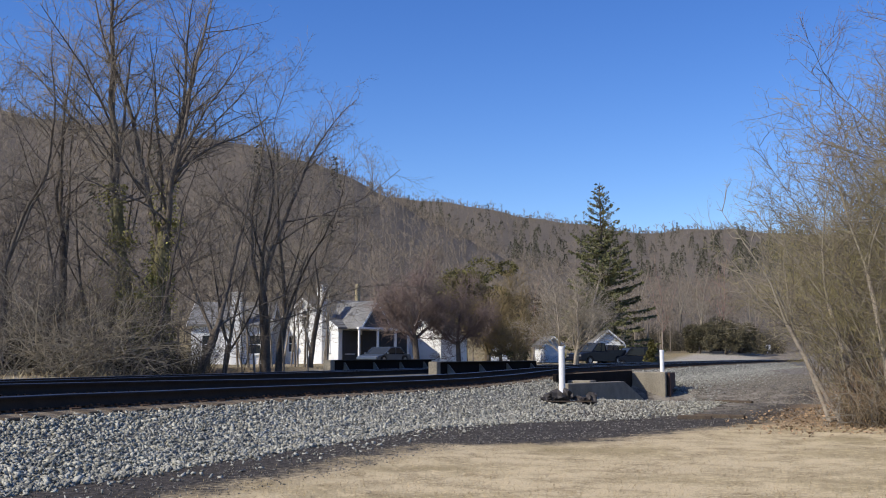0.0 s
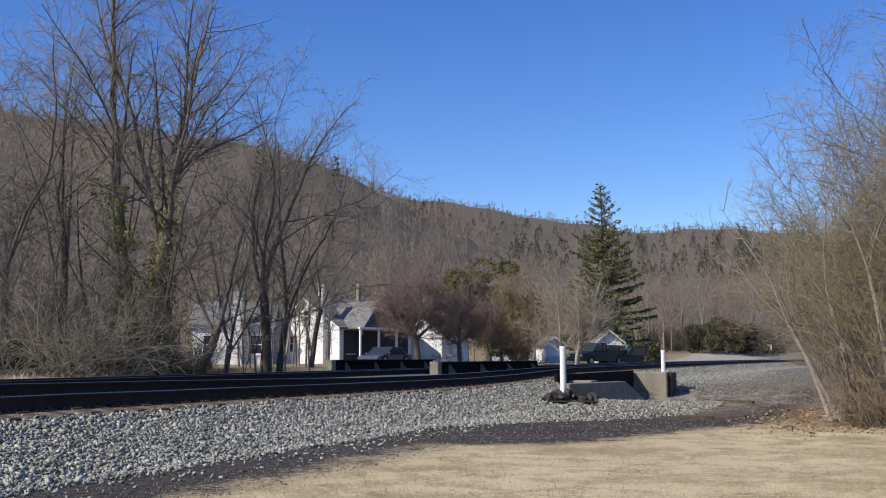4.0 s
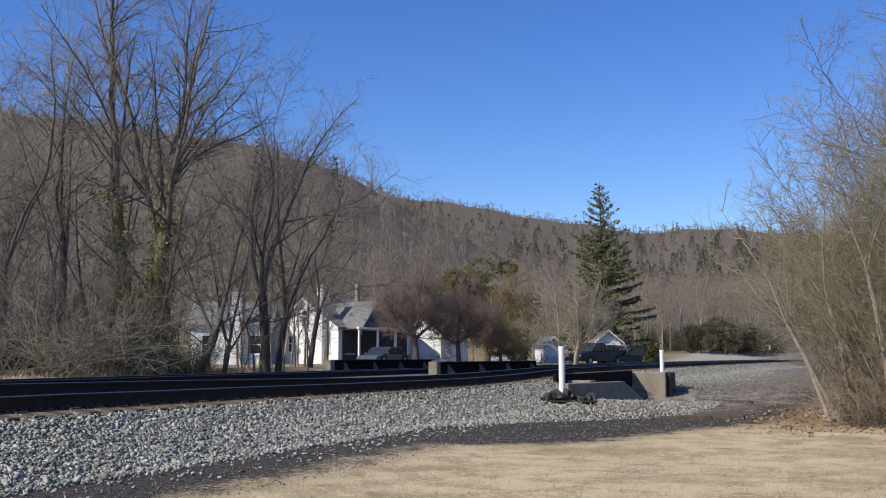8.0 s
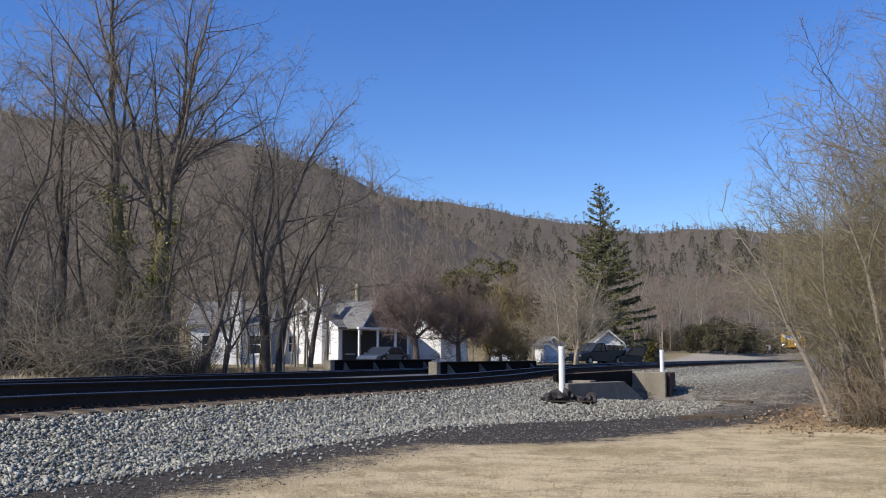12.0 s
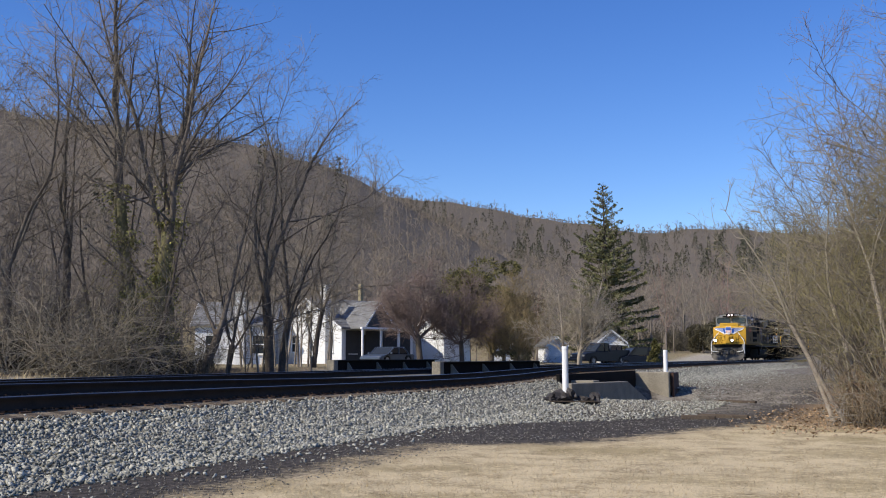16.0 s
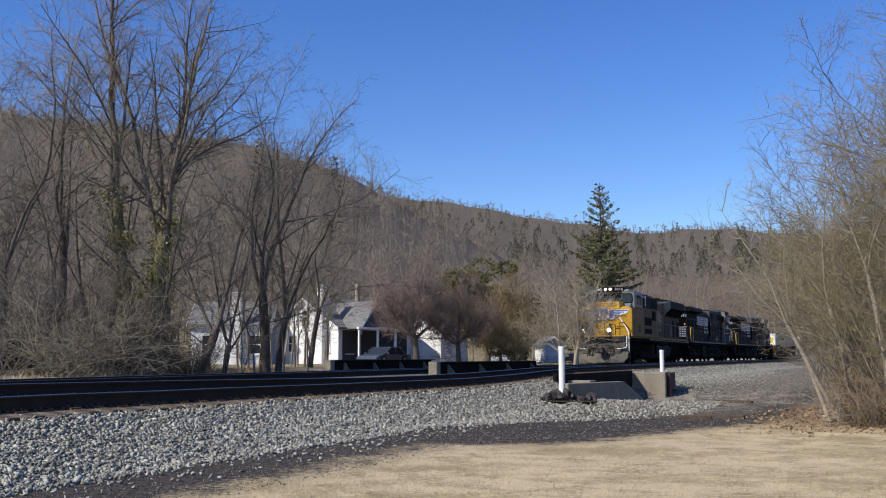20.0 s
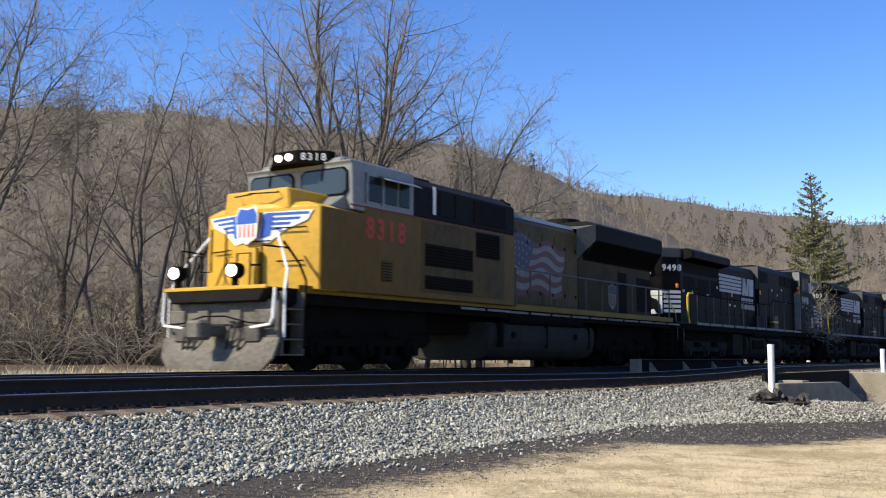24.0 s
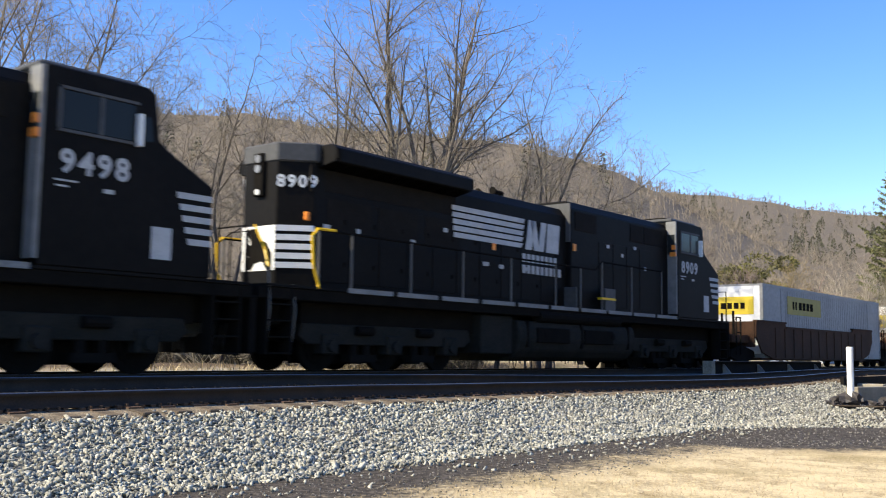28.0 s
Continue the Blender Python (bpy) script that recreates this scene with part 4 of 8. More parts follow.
for _i in range(15):
    leafless("sapling", -11.6 + _i * 0.36 + _rng.uniform(-0.15, 0.15), _rng.uniform(46, 60), _rng.uniform(4.0, 8.0), 0.06, 330 + _i, "spindly leafless sapling in the tangle before the white houses", (M_BARK, M_BARK_PALE)[_i % 2], (M_TWIG, M_TWIG_DARK)[_i % 2], M_TWIG, "saplings", leaders=2, split=0.3, opening=20, reach=0.3, step=0.5, fine=1.1, twig=0.007, lean=(_rng.uniform(-0.2, 0.2), 0))

# slender trunks and pale arching shrubs that stand out of the thicket
for _i in range(13):
    leafless("slender_tree", -42.5 + _i * 2.35 + _rng.uniform(-0.7, 0.7), _rng.uniform(34, 44), _rng.uniform(7.0, 11.0), 0.085, 700 + _i, "slender dark leafless tree leaning in the thicket", M_BARK_DARK, M_BARK_DARK, M_TWIG_DARK, "slender trees of the thicket", leaders=2, split=0.4, opening=20, reach=0.26, step=0.6, fine=0.75, lean=(_rng.uniform(-0.34, 0.34), 0))
for _i, (_az, _d, _w, _t, _n) in enumerate(((-38.0, 33.5, 3.4, 3.0, 22), (-33.5, 33.2, 3.0, 2.6, 20), (-29.0, 33.0, 3.2, 2.6, 20), (-23.4, 32.6, 3.6, 2.8, 26), (-21.0, 32.4, 4.2, 3.4, 34), (-19.2, 32.6, 3.8, 3.2, 30), (-17.8, 33.0, 3.0, 2.4, 20))):
    arching_shrub(_az, _d, 730 + _i, _w, _t, _n, M_TWIG_GREY, M_TWIG, "low shrub with pale arching twigs at the thicket's edge", "pale shrubs at the thicket's edge")

# budding brush beside the lawn
BRUSH = ((21.6, 25.5, 4.4, -0.38), (22.6, 24, 4.0, -0.3), (22.4, 27, 6.0, -0.3), (23.4, 24, 5.2, -0.28), (23.6, 26.5, 7.4, -0.24), (24.4, 23.5, 6.0, -0.24), (24.9, 26, 8.6, -0.2), (25.6, 23.8, 7.4, -0.2), (26.2, 26, 9.6, -0.16), (27.2, 24, 8.6, -0.18), (28.2, 26, 10.4, -0.14), (29.4, 24.5, 10.4, -0.12), (23.0, 31, 7.0, -0.2), (24.6, 30, 8.6, -0.18), (26.8, 30, 10.2, -0.16), (22.4, 35, 6.4, -0.16), (23.8, 36, 8.6, -0.12), (25.8, 34, 10.4, -0.12), (21.5, 33, 5.6, -0.22), (21.7, 36, 6.4, -0.2), (22.0, 31, 6.0, -0.26), (22.4, 34, 7.6, -0.38), (22.7, 29, 7.2, -0.38), (22.4, 32, 8.2, -0.36), (22.9, 30, 8.8, -0.36))
for _i, (_az, _d, _h, _lean) in enumerate(BRUSH):
    leafless("brush_tree", _az + 1.0, _d, _h, 0.05 if _h < 8 else 0.065, 400 + _i, "many-stemmed budding brush tree with olive-tan twigs by the lawn", M_BARK_PALE if _i % 5 == 1 else M_BARK, (M_TWIG_DARK, M_TWIG, M_TWIG_DARK)[_i % 3], (M_TWIG_OLIVE, M_TWIG_OLIVE, M_TWIG_DARK, M_TWIG_OLIVE, M_TWIG)[_i % 5], "brush trees by the lawn",
             leaders=2, split=0.22, opening=20, reach=0.32, step=0.62, angle=48, lean=(_lean, 0.0), fine=1.3, twig=0.0048, inner=0.2, stems=3 if _h < 8 else 2, foot=0.35)
for _i, (_az, _d, _h, _lean) in enumerate(((21.8, 24, 5.6, -0.5), (22.8, 25, 6.6, -0.3), (24.2, 23.6, 7.6, -0.22), (21.2, 24.2, 4.6, -0.42))):
    leafless("leaning_sapling", _az, _d, _h, 0.06, 470 + _i, "pale-barked sapling leaning out of the brush by the lawn", M_BARK_PALE, M_TWIG_GREY, M_TWIG_OLIVE, "leaning saplings by the lawn", leaders=2, split=0.45, opening=16, reach=0.2, step=0.5, fine=0.85, lean=(_lean, 0.0), twig=0.005)
# low brush and briars at the lawn's edge
for _i in range(9):
    _az = 21.4 + _i * 0.85 + _rng.uniform(-0.2, 0.2)
    leafless("briar", _az, 22.8 + _rng.uniform(-0.6, 3), _rng.uniform(1.0, 2.0), 0.018, 450 + _i, "low tangled briar at the edge of the lawn", M_BARK, M_TWIG, M_TWIG_RUST, "briars", "shrub", leaders=2, split=0.2, opening=34, reach=0.4, step=0.2, angle=60, fine=1.1, lift=-0.03, twig=0.0045, wander=0.25, stems=3)

# trees round the houses
leafless("ornamental_tree", -1.5, 60, 7.4, 0.2, 501, "round-crowned leafless tree with dense plum-grey twigs", M_BARK_DARK, M_TWIG_PLUM, M_TWIG_PLUM, leaders=7, split=0.3, opening=44, reach=0.3, step=0.3, angle=52, twig=0.011, fine=1.75)
leafless("ornamental_tree", 0.9, 62, 6.4, 0.16, 502, "round-crowned leafless tree with dense plum-grey twigs", M_BARK_DARK, M_TWIG_PLUM, M_TWIG_PLUM, leaders=7, split=0.3, opening=46, reach=0.3, step=0.3, angle=52, twig=0.011, fine=1.75)
leafless("ornamental_tree", 2.6, 66, 6.4, 0.16, 503, "broad budding tree with dense olive-brown twigs", M_BARK_DARK, M_TWIG_BUD, M_TWIG_BUD, leaders=6, split=0.14, opening=46, reach=0.28, step=0.3, angle=52, twig=0.011, fine=1.75)
leafless("ornamental_tree", 4.1, 64, 5.4, 0.14, 505, "broad budding tree with dense olive-brown twigs", M_BARK_DARK, M_TWIG_BUD, M_TWIG_BUD, leaders=6, split=0.1, opening=46, reach=0.3, step=0.3, angle=52, twig=0.011, fine=1.75)
leafless("yard_tree", 7.3, 60, 6.9, 0.17, 504, "pale leafless yard tree with a fan of fine limbs", M_BARK_PALE, M_BARK_PALE, M_TWIG_GREY, leaders=4, split=0.3, opening=30, reach=0.24, step=0.3, angle=44, twig=0.013, fine=1.4, stems=3, foot=0.3)
for _i, (_az, _d, _h) in enumerate(((12.3, 150, 15.0), (13.4, 160, 18.0), (14.6, 155, 16.0), (15.8, 165, 17.5), (17.0, 170, 16.0), (18.4, 185, 16.0), (5.2, 110, 9.5), (10.9, 140, 14.0), (-0.6, 105, 10.5), (20.0, 200, 17.0))):
    leafless("far_tree", _az, _d, _h, 0.18, 520 + _i, "leafless reddish-grey tree at the foot of the hill", M_BARK, (M_TWIG_RED, M_TWIG, M_TWIG_GREY)[_i % 3], (M_TWIG_RED, M_TWIG, M_TWIG_GREY)[_i % 3], "trees at the foot of the hill", leaders=4, split=0.22, opening=24, reach=0.2, step=0.9, twig=0.017, fine=0.36)


# evergreens
def foliage_material(name, a, b):
    return material(name, a, b, 0.85, scale=0.8, fine=6, bump=0, island=0.45)


M_FIR = material("dark_fir_needles", (0.19, 0.188, 0.09), (0.1, 0.101, 0.05), 0.9, scale=0.8, fine=6, bump=0, island=0.3, spec=0.1)
M_PINE = material("far_pine_needles", (0.115, 0.112, 0.078), (0.072, 0.072, 0.05), 0.9, scale=0.05, fine=0.4, bump=0, island=0.25, spec=0.1)
M_CEDAR = foliage_material("olive_evergreen", (0.145, 0.13, 0.042), (0.072, 0.07, 0.026))
M_BROWNBUSH = foliage_material("dense_brown_twigs", (0.15, 0.115, 0.075), (0.085, 0.066, 0.044))
M_HEDGE = foliage_material("dull_dark_hedge", (0.12, 0.105, 0.06), (0.065, 0.058, 0.035))


def fir(az, dist, height, seed):
    """Tiers of boughs that sweep down and lift at their tips, with side twigs and hanging needle sprays."""
    rng = np.random.default_rng(seed)
    x, y = dist * math.sin(radians(az)), dist * math.cos(radians(az))
    g = thing("fir_tree", "tall dark green fir with thin upper tiers and a full skirt", "conifer", m=Matrix.Translation((x, y, ground_height(x, y))))
    limbs, pts, dirs = [], [], []
    z = height * 0.06
    while z < height * 0.985:
        u = z / height
        reach = height * 0.285 * min(1.0, (1 - u) / 0.85) ** 0.85 + 0.1
        a0 = rng.uniform(0, 2 * math.pi)
        count = 7 if u < 0.55 else 6
        for k in range(count):
            a = a0 + 2 * math.pi * k / count + rng.normal(0, 0.25)
            r = reach * rng.uniform(0.45, 1.18)
            h0 = z + rng.normal(0, 0.12)
            # low boughs droop, high boughs rise
            slope = -0.32 + 0.85 * u + rng.normal(0, 0.06)
            n = 6
            line = []
            for i in range(n + 1):
                t = i / n
                line.append(np.array([math.cos(a) * r * t, math.sin(a) * r * t, h0 + r * (slope * t + 0.2 * t * t)]))
            for i in range(n):
                limbs.append((*line[i], *line[i + 1], 0.05 * (1 - i / n) + 0.012, 0.05 * (1 - (i + 1) / n) + 0.01))
            m = int(max(3, r * (26 if u < 0.5 else 16 if u < 0.68 else 8)))
            t = rng.random(m) ** 0.75
            idx = np.clip((t * n).astype(int), 0, n - 1)
            L = np.array(line)
            base = L[idx] + (L[idx + 1] - L[idx]) * (t * n - idx)[:, None]
            s = np.where(rng.random(m) < 0.5, 1.0, -1.0)
            out = np.array([math.cos(a), math.sin(a), slope])
            lat = np.array([-math.sin(a), math.cos(a), 0.0])
            dd = out[None] * 0.55 + lat[None] * s[:, None] * 0.8 + rng.normal(0, 0.15, (m, 3))
            ln = (0.12 + 0.3 * r * (1 - t) * rng.uniform(0.3, 1.0, m)) * (1.0 if u < 0.7 else 0.8)
            for w in (0.15, 0.45, 0.75, 1.0):
                pts.append(base + dd * (ln * w)[:, None] + rng.normal(0, 0.03, (m, 3)))
                e = dd + np.array([0, 0, -0.45]) + rng.normal(0, 0.35, (m, 3))
                dirs.append(e / np.linalg.norm(e, axis=1, keepdims=True))
        z += height * (0.03 if u < 0.6 else 0.036)
    trunk = [(0, 0, -0.3, 0, 0, height * 0.5, 0.3, 0.16), (0, 0, height * 0.5, 0, 0, height, 0.16, 0.02)]
    part("trunk", segments_mesh("trunk", trunk, 8, (M_BARK_DARK,)), None, g)
    part("branchwork", segments_mesh("branchwork", limbs, 3, (M_BARK_DARK,)), None, g)
    v, f = sprays(rng, np.concatenate(pts), np.concatenate(dirs), 0.2)
    part("needles", mesh_np("needles", v, f, (M_FIR,)), None, g)


def leafy(name, az, dist, height, width, mat, seed, label, blobs=9, size=0.3, n=5200, category="shrub", group="", cone=False):
    """An evergreen of many small leaf blades round an uneven set of clumps."""
    rng = np.random.default_rng(seed)
    x, y = dist * math.sin(radians(az)), dist * math.cos(radians(az))
    g = thing(name, label, category, group, m=Matrix.Translation((x, y, ground_height(x, y))))
    c = rng.normal(0, 1, (blobs, 3)) * np.array([width * 0.27, width * 0.27, height * 0.2]) + np.array([0, 0, height * 0.55])
    if cone:
        c[:, 2] = np.linspace(height * 0.15, height * 0.9, blobs)
        c[:, :2] *= (1 - c[:, 2:3] / height) * 0.8
    k = rng.integers(0, blobs, n)
    d = rng.normal(0, 1, (n, 3))
    d /= np.linalg.norm(d, axis=1, keepdims=True)
    rad = rng.uniform(0.55, 1.0, (n, 1)) * width * 0.24 * (rng.uniform(0.7, 1.3, blobs)[k])[:, None]
    if cone:
        rad *= (1.25 - c[k, 2:3] / height)
    p = c[k] + d * rad * np.array([1, 1, 0.8])
    p[:, 2] = np.maximum(p[:, 2] * height / p[:, 2].max(), 0.05)
    v, f = sprays(rng, p, d, size)
    part("trunk", segments_mesh("trunk", [(0, 0, -0.2, 0, 0, height * 0.6, 0.08 * width / 2, 0.03)], 7, (M_BARK_DARK,)), None, g)
    part("leaves", mesh_np("leaves", v, f, (mat,)), None, g)


fir(9.1, 98, 17.6, 5)
leafy("evergreen_tree", 1.3, 82, 8.8, 4.4, M_CEDAR, 61, "olive-green rounded evergreen behind the yard trees", category="evergreen", blobs=26, n=15000, size=0.2)
leafy("evergreen_tree", 3.3, 86, 8.6, 4.2, M_CEDAR, 62, "olive-green rounded evergreen behind the yard trees", category="evergreen", blobs=26, n=15000, size=0.2)
leafy("brown_bush", 2.5, 74, 5.6, 4.6, M_BROWNBUSH, 63, "dense brown-grey bush under the yard trees", category="bush", n=9000, size=0.15)
leafy("cone_shrub", 11.8, 82, 2.3, 1.5, M_CEDAR, 64, "small yellow-green clipped cone shrub beside the field", cone=True, size=0.16, n=2600)
for _i, (_az, _h, _w) in enumerate(((14.4, 3.2, 3.4), (15.0, 4.0, 4.4), (15.8, 3.6, 4.6), (16.6, 3.4, 4.2))):
    leafy("dark_bush", _az, 142 + _i % 2 * 4, _h * 1.25, _w * 1.25, M_HEDGE, 70 + _i, "dull dark green bush at the far field's edge", size=0.22, n=6000, group="bushes along the far field")


# ---- the bare woods on the hill: far too many to count ----
def build_woods():
    rng = np.random.default_rng(21)
    temps = []
    for i in range(12):
        r = random.Random(900 + i)
        rows = [(0, 0, 0, 0, 0, 0.55, 0.013, 0.008), (0, 0, 0.55, r.uniform(-0.06, 0.06), r.uniform(-0.06, 0.06), 1.0, 0.008, 0.003)]
        for k in range(13):
            z = r.uniform(0.3, 0.85)
            t, ln = r.uniform(0, 2 * math.pi), r.uniform(0.12, 0.34) * (1.15 - z)
            a = (math.cos(t) * ln, math.sin(t) * ln, z + ln * r.uniform(0.5, 1.6))
            rows.append((0, 0, z, *a, 0.005, 0.003))
            for _ in range(2):
                rows.append((*a, a[0] * r.uniform(1.1, 2.0), a[1] * r.uniform(1.1, 2.0), a[2] + r.uniform(0.03, 0.16), 0.003, 0.002))
        a = np.array(rows)
        a[:, :6] /= a[:, 5].max()
        temps.append(a)
    n = 8200
    az = np.radians(rng.uniform(-43, 27, n))
    r = 118 * (970 / 118) ** (rng.random(n) ** 0.85)
    # the crests carry a close fringe
    az[:1500], r[:1500] = np.radians(rng.uniform(-43, 3, 1500)), rng.uniform(408, 440, 1500)
    az[1500:2700], r[1500:2700] = np.radians(rng.uniform(-5, 27, 1200)), rng.uniform(900, 965, 1200)
    x, y = r * np.sin(az), r * np.cos(az)
    # no trees on the tracks or between them and the camera
    _, b = to_line(x, y)
    clear = (b > -12) & (r < 380)
    r = np.where(clear, r + 320, r)
    x, y = r * np.sin(az), r * np.cos(az)
    z = ground_z(x, y)
    h = rng.uniform(6.5, 11, n)
    h[:2700] *= 0.36
    rows = []
    for i in range(n):
        a = temps[i % 12].copy()
        if r[i] > 260:
            a = a[: len(a) // 2]
        t = rng.uniform(0, 2 * math.pi)
        c, s = math.cos(t), math.sin(t)
        w = h[i] * rng.uniform(0.9, 1.4)
        for k in (0, 3):
            px, py = a[:, k].copy(), a[:, k + 1].copy()
            a[:, k], a[:, k + 1] = (px * c - py * s) * w + x[i], (px * s + py * c) * w + y[i]
            a[:, k + 2] = a[:, k + 2] * h[i] + z[i]
        a[:, 6:] = np.maximum(a[:, 6:] * h[i], 0.00025 * r[i])
        rows.append(a)
    return segments_mesh("hill_woods", np.concatenate(rows), 3, (M_WOODS,), True)


M_WOODS = material("hill_wood_branches", (0.2, 0.168, 0.135), (0.122, 0.102, 0.082), 0.95, scale=0.02, fine=0.12, bump=0, island=0.25)
tagged(new("hill_woods", build_woods()), "leafless brown-grey woods that cover the hill", "woods", kind="stuff")


def build_pines():
    rng = np.random.default_rng(31)
    n = 300
    az = np.concatenate([rng.uniform(-2, 26, 280), rng.uniform(-43, -3, 20)])
    r = np.concatenate([rng.uniform(520, 860, 280), rng.uniform(200, 400, 20)])
    x, y = r * np.sin(np.radians(az)), r * np.cos(np.radians(az))
    z = ground_z(x, y)
    vs, fs, k = [], [], 0
    for i in range(n):
        h, w = rng.uniform(8, 16), rng.uniform(2.0, 3.6)
        m = 120
        u = rng.random(m)
        t = rng.uniform(0, 2 * math.pi, m)
        rad = w * (1 - u) * rng.uniform(0.3, 1.0, m)
        p = np.stack([x[i] + rad * np.cos(t), y[i] + rad * np.sin(t), z[i] + h * (0.12 + 0.88 * u)], 1)
        d = np.stack([np.cos(t), np.sin(t), np.full(m, -0.3)], 1)
        v, f = sprays(rng, p, d, 1.0)
        vs.append(v)
        fs.append(f + k)
        k += len(v)
    return mesh_np("hill_pines", np.concatenate(vs), np.concatenate(fs), (M_PINE,))


tagged(new("hill_pines", build_pines()), "dark pines scattered through the bare woods on the hill", "pines", kind="stuff")


# ---- undergrowth: dead stems too many to count ----
def build_undergrowth(name, az0, az1, d0, d1, n, tall, mat, seed, label):
    rng = np.random.default_rng(seed)
    az, d = np.radians(rng.uniform(az0, az1, n)), rng.uniform(d0, d1, n)
    # stems gather in clumps
    az += np.radians(0.5) * np.sin(az * 160 + d)
    x, y = d * np.sin(az), d * np.cos(az)
    z = ground_z(x, y)
    h = tall * rng.uniform(0.2, 1.0, n) ** 1.5 * (0.65 + 0.35 * np.sin(az * 90) * np.cos(d * 1.3))
    lean = rng.normal(0, 0.45, (n, 2)) * h[:, None]
    rows = [np.stack([x, y, z - 0.05, x + lean[:, 0], y + lean[:, 1], z + h, 0.00032 * d, 0 * d], 1)]
    for _ in range(3):
        t = rng.uniform(0.25, 0.8, n)
        bx, by, bz = x + lean[:, 0] * t, y + lean[:, 1] * t, z + h * t
        e = rng.normal(0, 0.28, (n, 3)) * h[:, None]
        rows.append(np.stack([bx, by, bz, bx + e[:, 0], by + e[:, 1], np.maximum(bz + e[:, 2] + 0.1 * h, z), 0.00022 * d, 0 * d], 1))
    tagged(new(name, segments_mesh(name, np.concatenate(rows), 3, (mat,), True)), label, "undergrowth", kind="stuff")


M_UNDERGROWTH = material("dead_brown_stems", (0.095, 0.083, 0.058), (0.042, 0.036, 0.026), 0.95, scale=0.6, fine=5, bump=0, island=0.4)
M_LEAFBROWN = material("rusty_dead_stems", (0.25, 0.19, 0.12), (0.13, 0.098, 0.062), 0.95, scale=0.6, fine=5, bump=0, island=0.4)
build_undergrowth("undergrowth", -46, -13.4, 33.5, 48, 9000, 3.0, M_UNDERGROWTH, 41, "tangle of dead brown stems under the grove")
build_undergrowth("undergrowth", 22.0, 31, 22.5, 34, 5000, 2.4, M_LEAFBROWN, 42, "tangle of rusty dead stems beside the lawn")
build_undergrowth("undergrowth", 10.5, 18.5, 148, 172, 3000, 5.0, M_UNDERGROWTH, 43, "tangle of grey-brown brush at the foot of the hill")

# ---- houses, vehicles and poles beyond the tracks ----
M_SIDING = material("white_siding", (0.76, 0.76, 0.75), (0.62, 0.62, 0.61), 0.6, scale=1.2, fine=10, bump=0.1)
M_SHINGLE = material("grey_shingles", (0.25, 0.248, 0.245), (0.14, 0.138, 0.136), 0.9, scale=2, fine=16, bump=0.5, island=0.2)
M_TRIM = material("white_trim", (0.8, 0.8, 0.79), (0.7, 0.7, 0.69), 0.55, bump=0.05)


def pane_material():
    m = bpy.data.materials.new("house_pane")
    m.use_nodes = True
    b = m.node_tree.nodes["Principled BSDF"]
    b.inputs["Base Color"].default_value = (0.03, 0.035, 0.04, 1)
    b.inputs["Roughness"].default_value = 0.1
    b.inputs["Specular IOR Level"].default_value = 0.25
    return m


M_PANE = pane_material()
M_BRICK = material("whitewashed_brick", (0.66, 0.63, 0.58), (0.45, 0.41, 0.37), 0.9, scale=3, fine=20, bump=0.4)


def siding_wall(g, x0, x1, y0, y1, z0, z1, side, name="wall"):
    """A wall with lapped boards on its outer face. side: -y, +y, -x or +x."""
    w = part(name, boxes((x0, x1, y0, y1, z0, z1)), M_SIDING, g)
    n = int((z1 - z0) / 0.18)
    for i in range(n):
        z = z0 + i * (z1 - z0) / n
        for s in side:
            bm = bmesh.new()
            if s == "-y":
                prism(bm, ((y0, z), (y0 - 0.025, z), (y0 - 0.006, z + 0.18), (y0, z + 0.18)), "x", x0, x1)
            elif s == "-x":
                prism(bm, ((x0, z), (x0 - 0.025, z), (x0 - 0.006, z + 0.18), (x0, z + 0.18)), "y", y0, y1)
            elif s == "+x":
                prism(bm, ((x1, z), (x1 + 0.025, z), (x1 + 0.006, z + 0.18), (x1, z + 0.18)), "y", y0, y1)
            part("board", bm, M_SIDING, w)
    return w


def window_on(g, axis, u0, u1, z0, z1, w, out):
    """A framed sash window on a wall; out: -1 or 1 along the axis."""
    def bx(a, b, c, d, e, f):
        lo, hi = sorted((w + out * e, w + out * f))
        return (lo, hi, a, b, c, d) if axis == "x" else (a, b, lo, hi, c, d)
    wf = part("window", boxes(bx(u0 - 0.08, u1 + 0.08, z0 - 0.08, z0, 0, 0.07), bx(u0 - 0.08, u1 + 0.08, z1, z1 + 0.08, 0, 0.07), bx(u0 - 0.08, u0, z0, z1, 0, 0.07), bx(u1, u1 + 0.08, z0, z1, 0, 0.07), bx(u0, u1, (z0 + z1) / 2 - 0.03, (z0 + z1) / 2 + 0.03, 0, 0.06)), M_TRIM, g)
    part("pane", boxes(bx(u0, u1, z0, z1, 0.0, 0.035)), M_PANE, wf)
    part("sill", boxes(bx(u0 - 0.12, u1 + 0.12, z0 - 0.13, z0 - 0.08, 0, 0.12)), M_TRIM, wf)


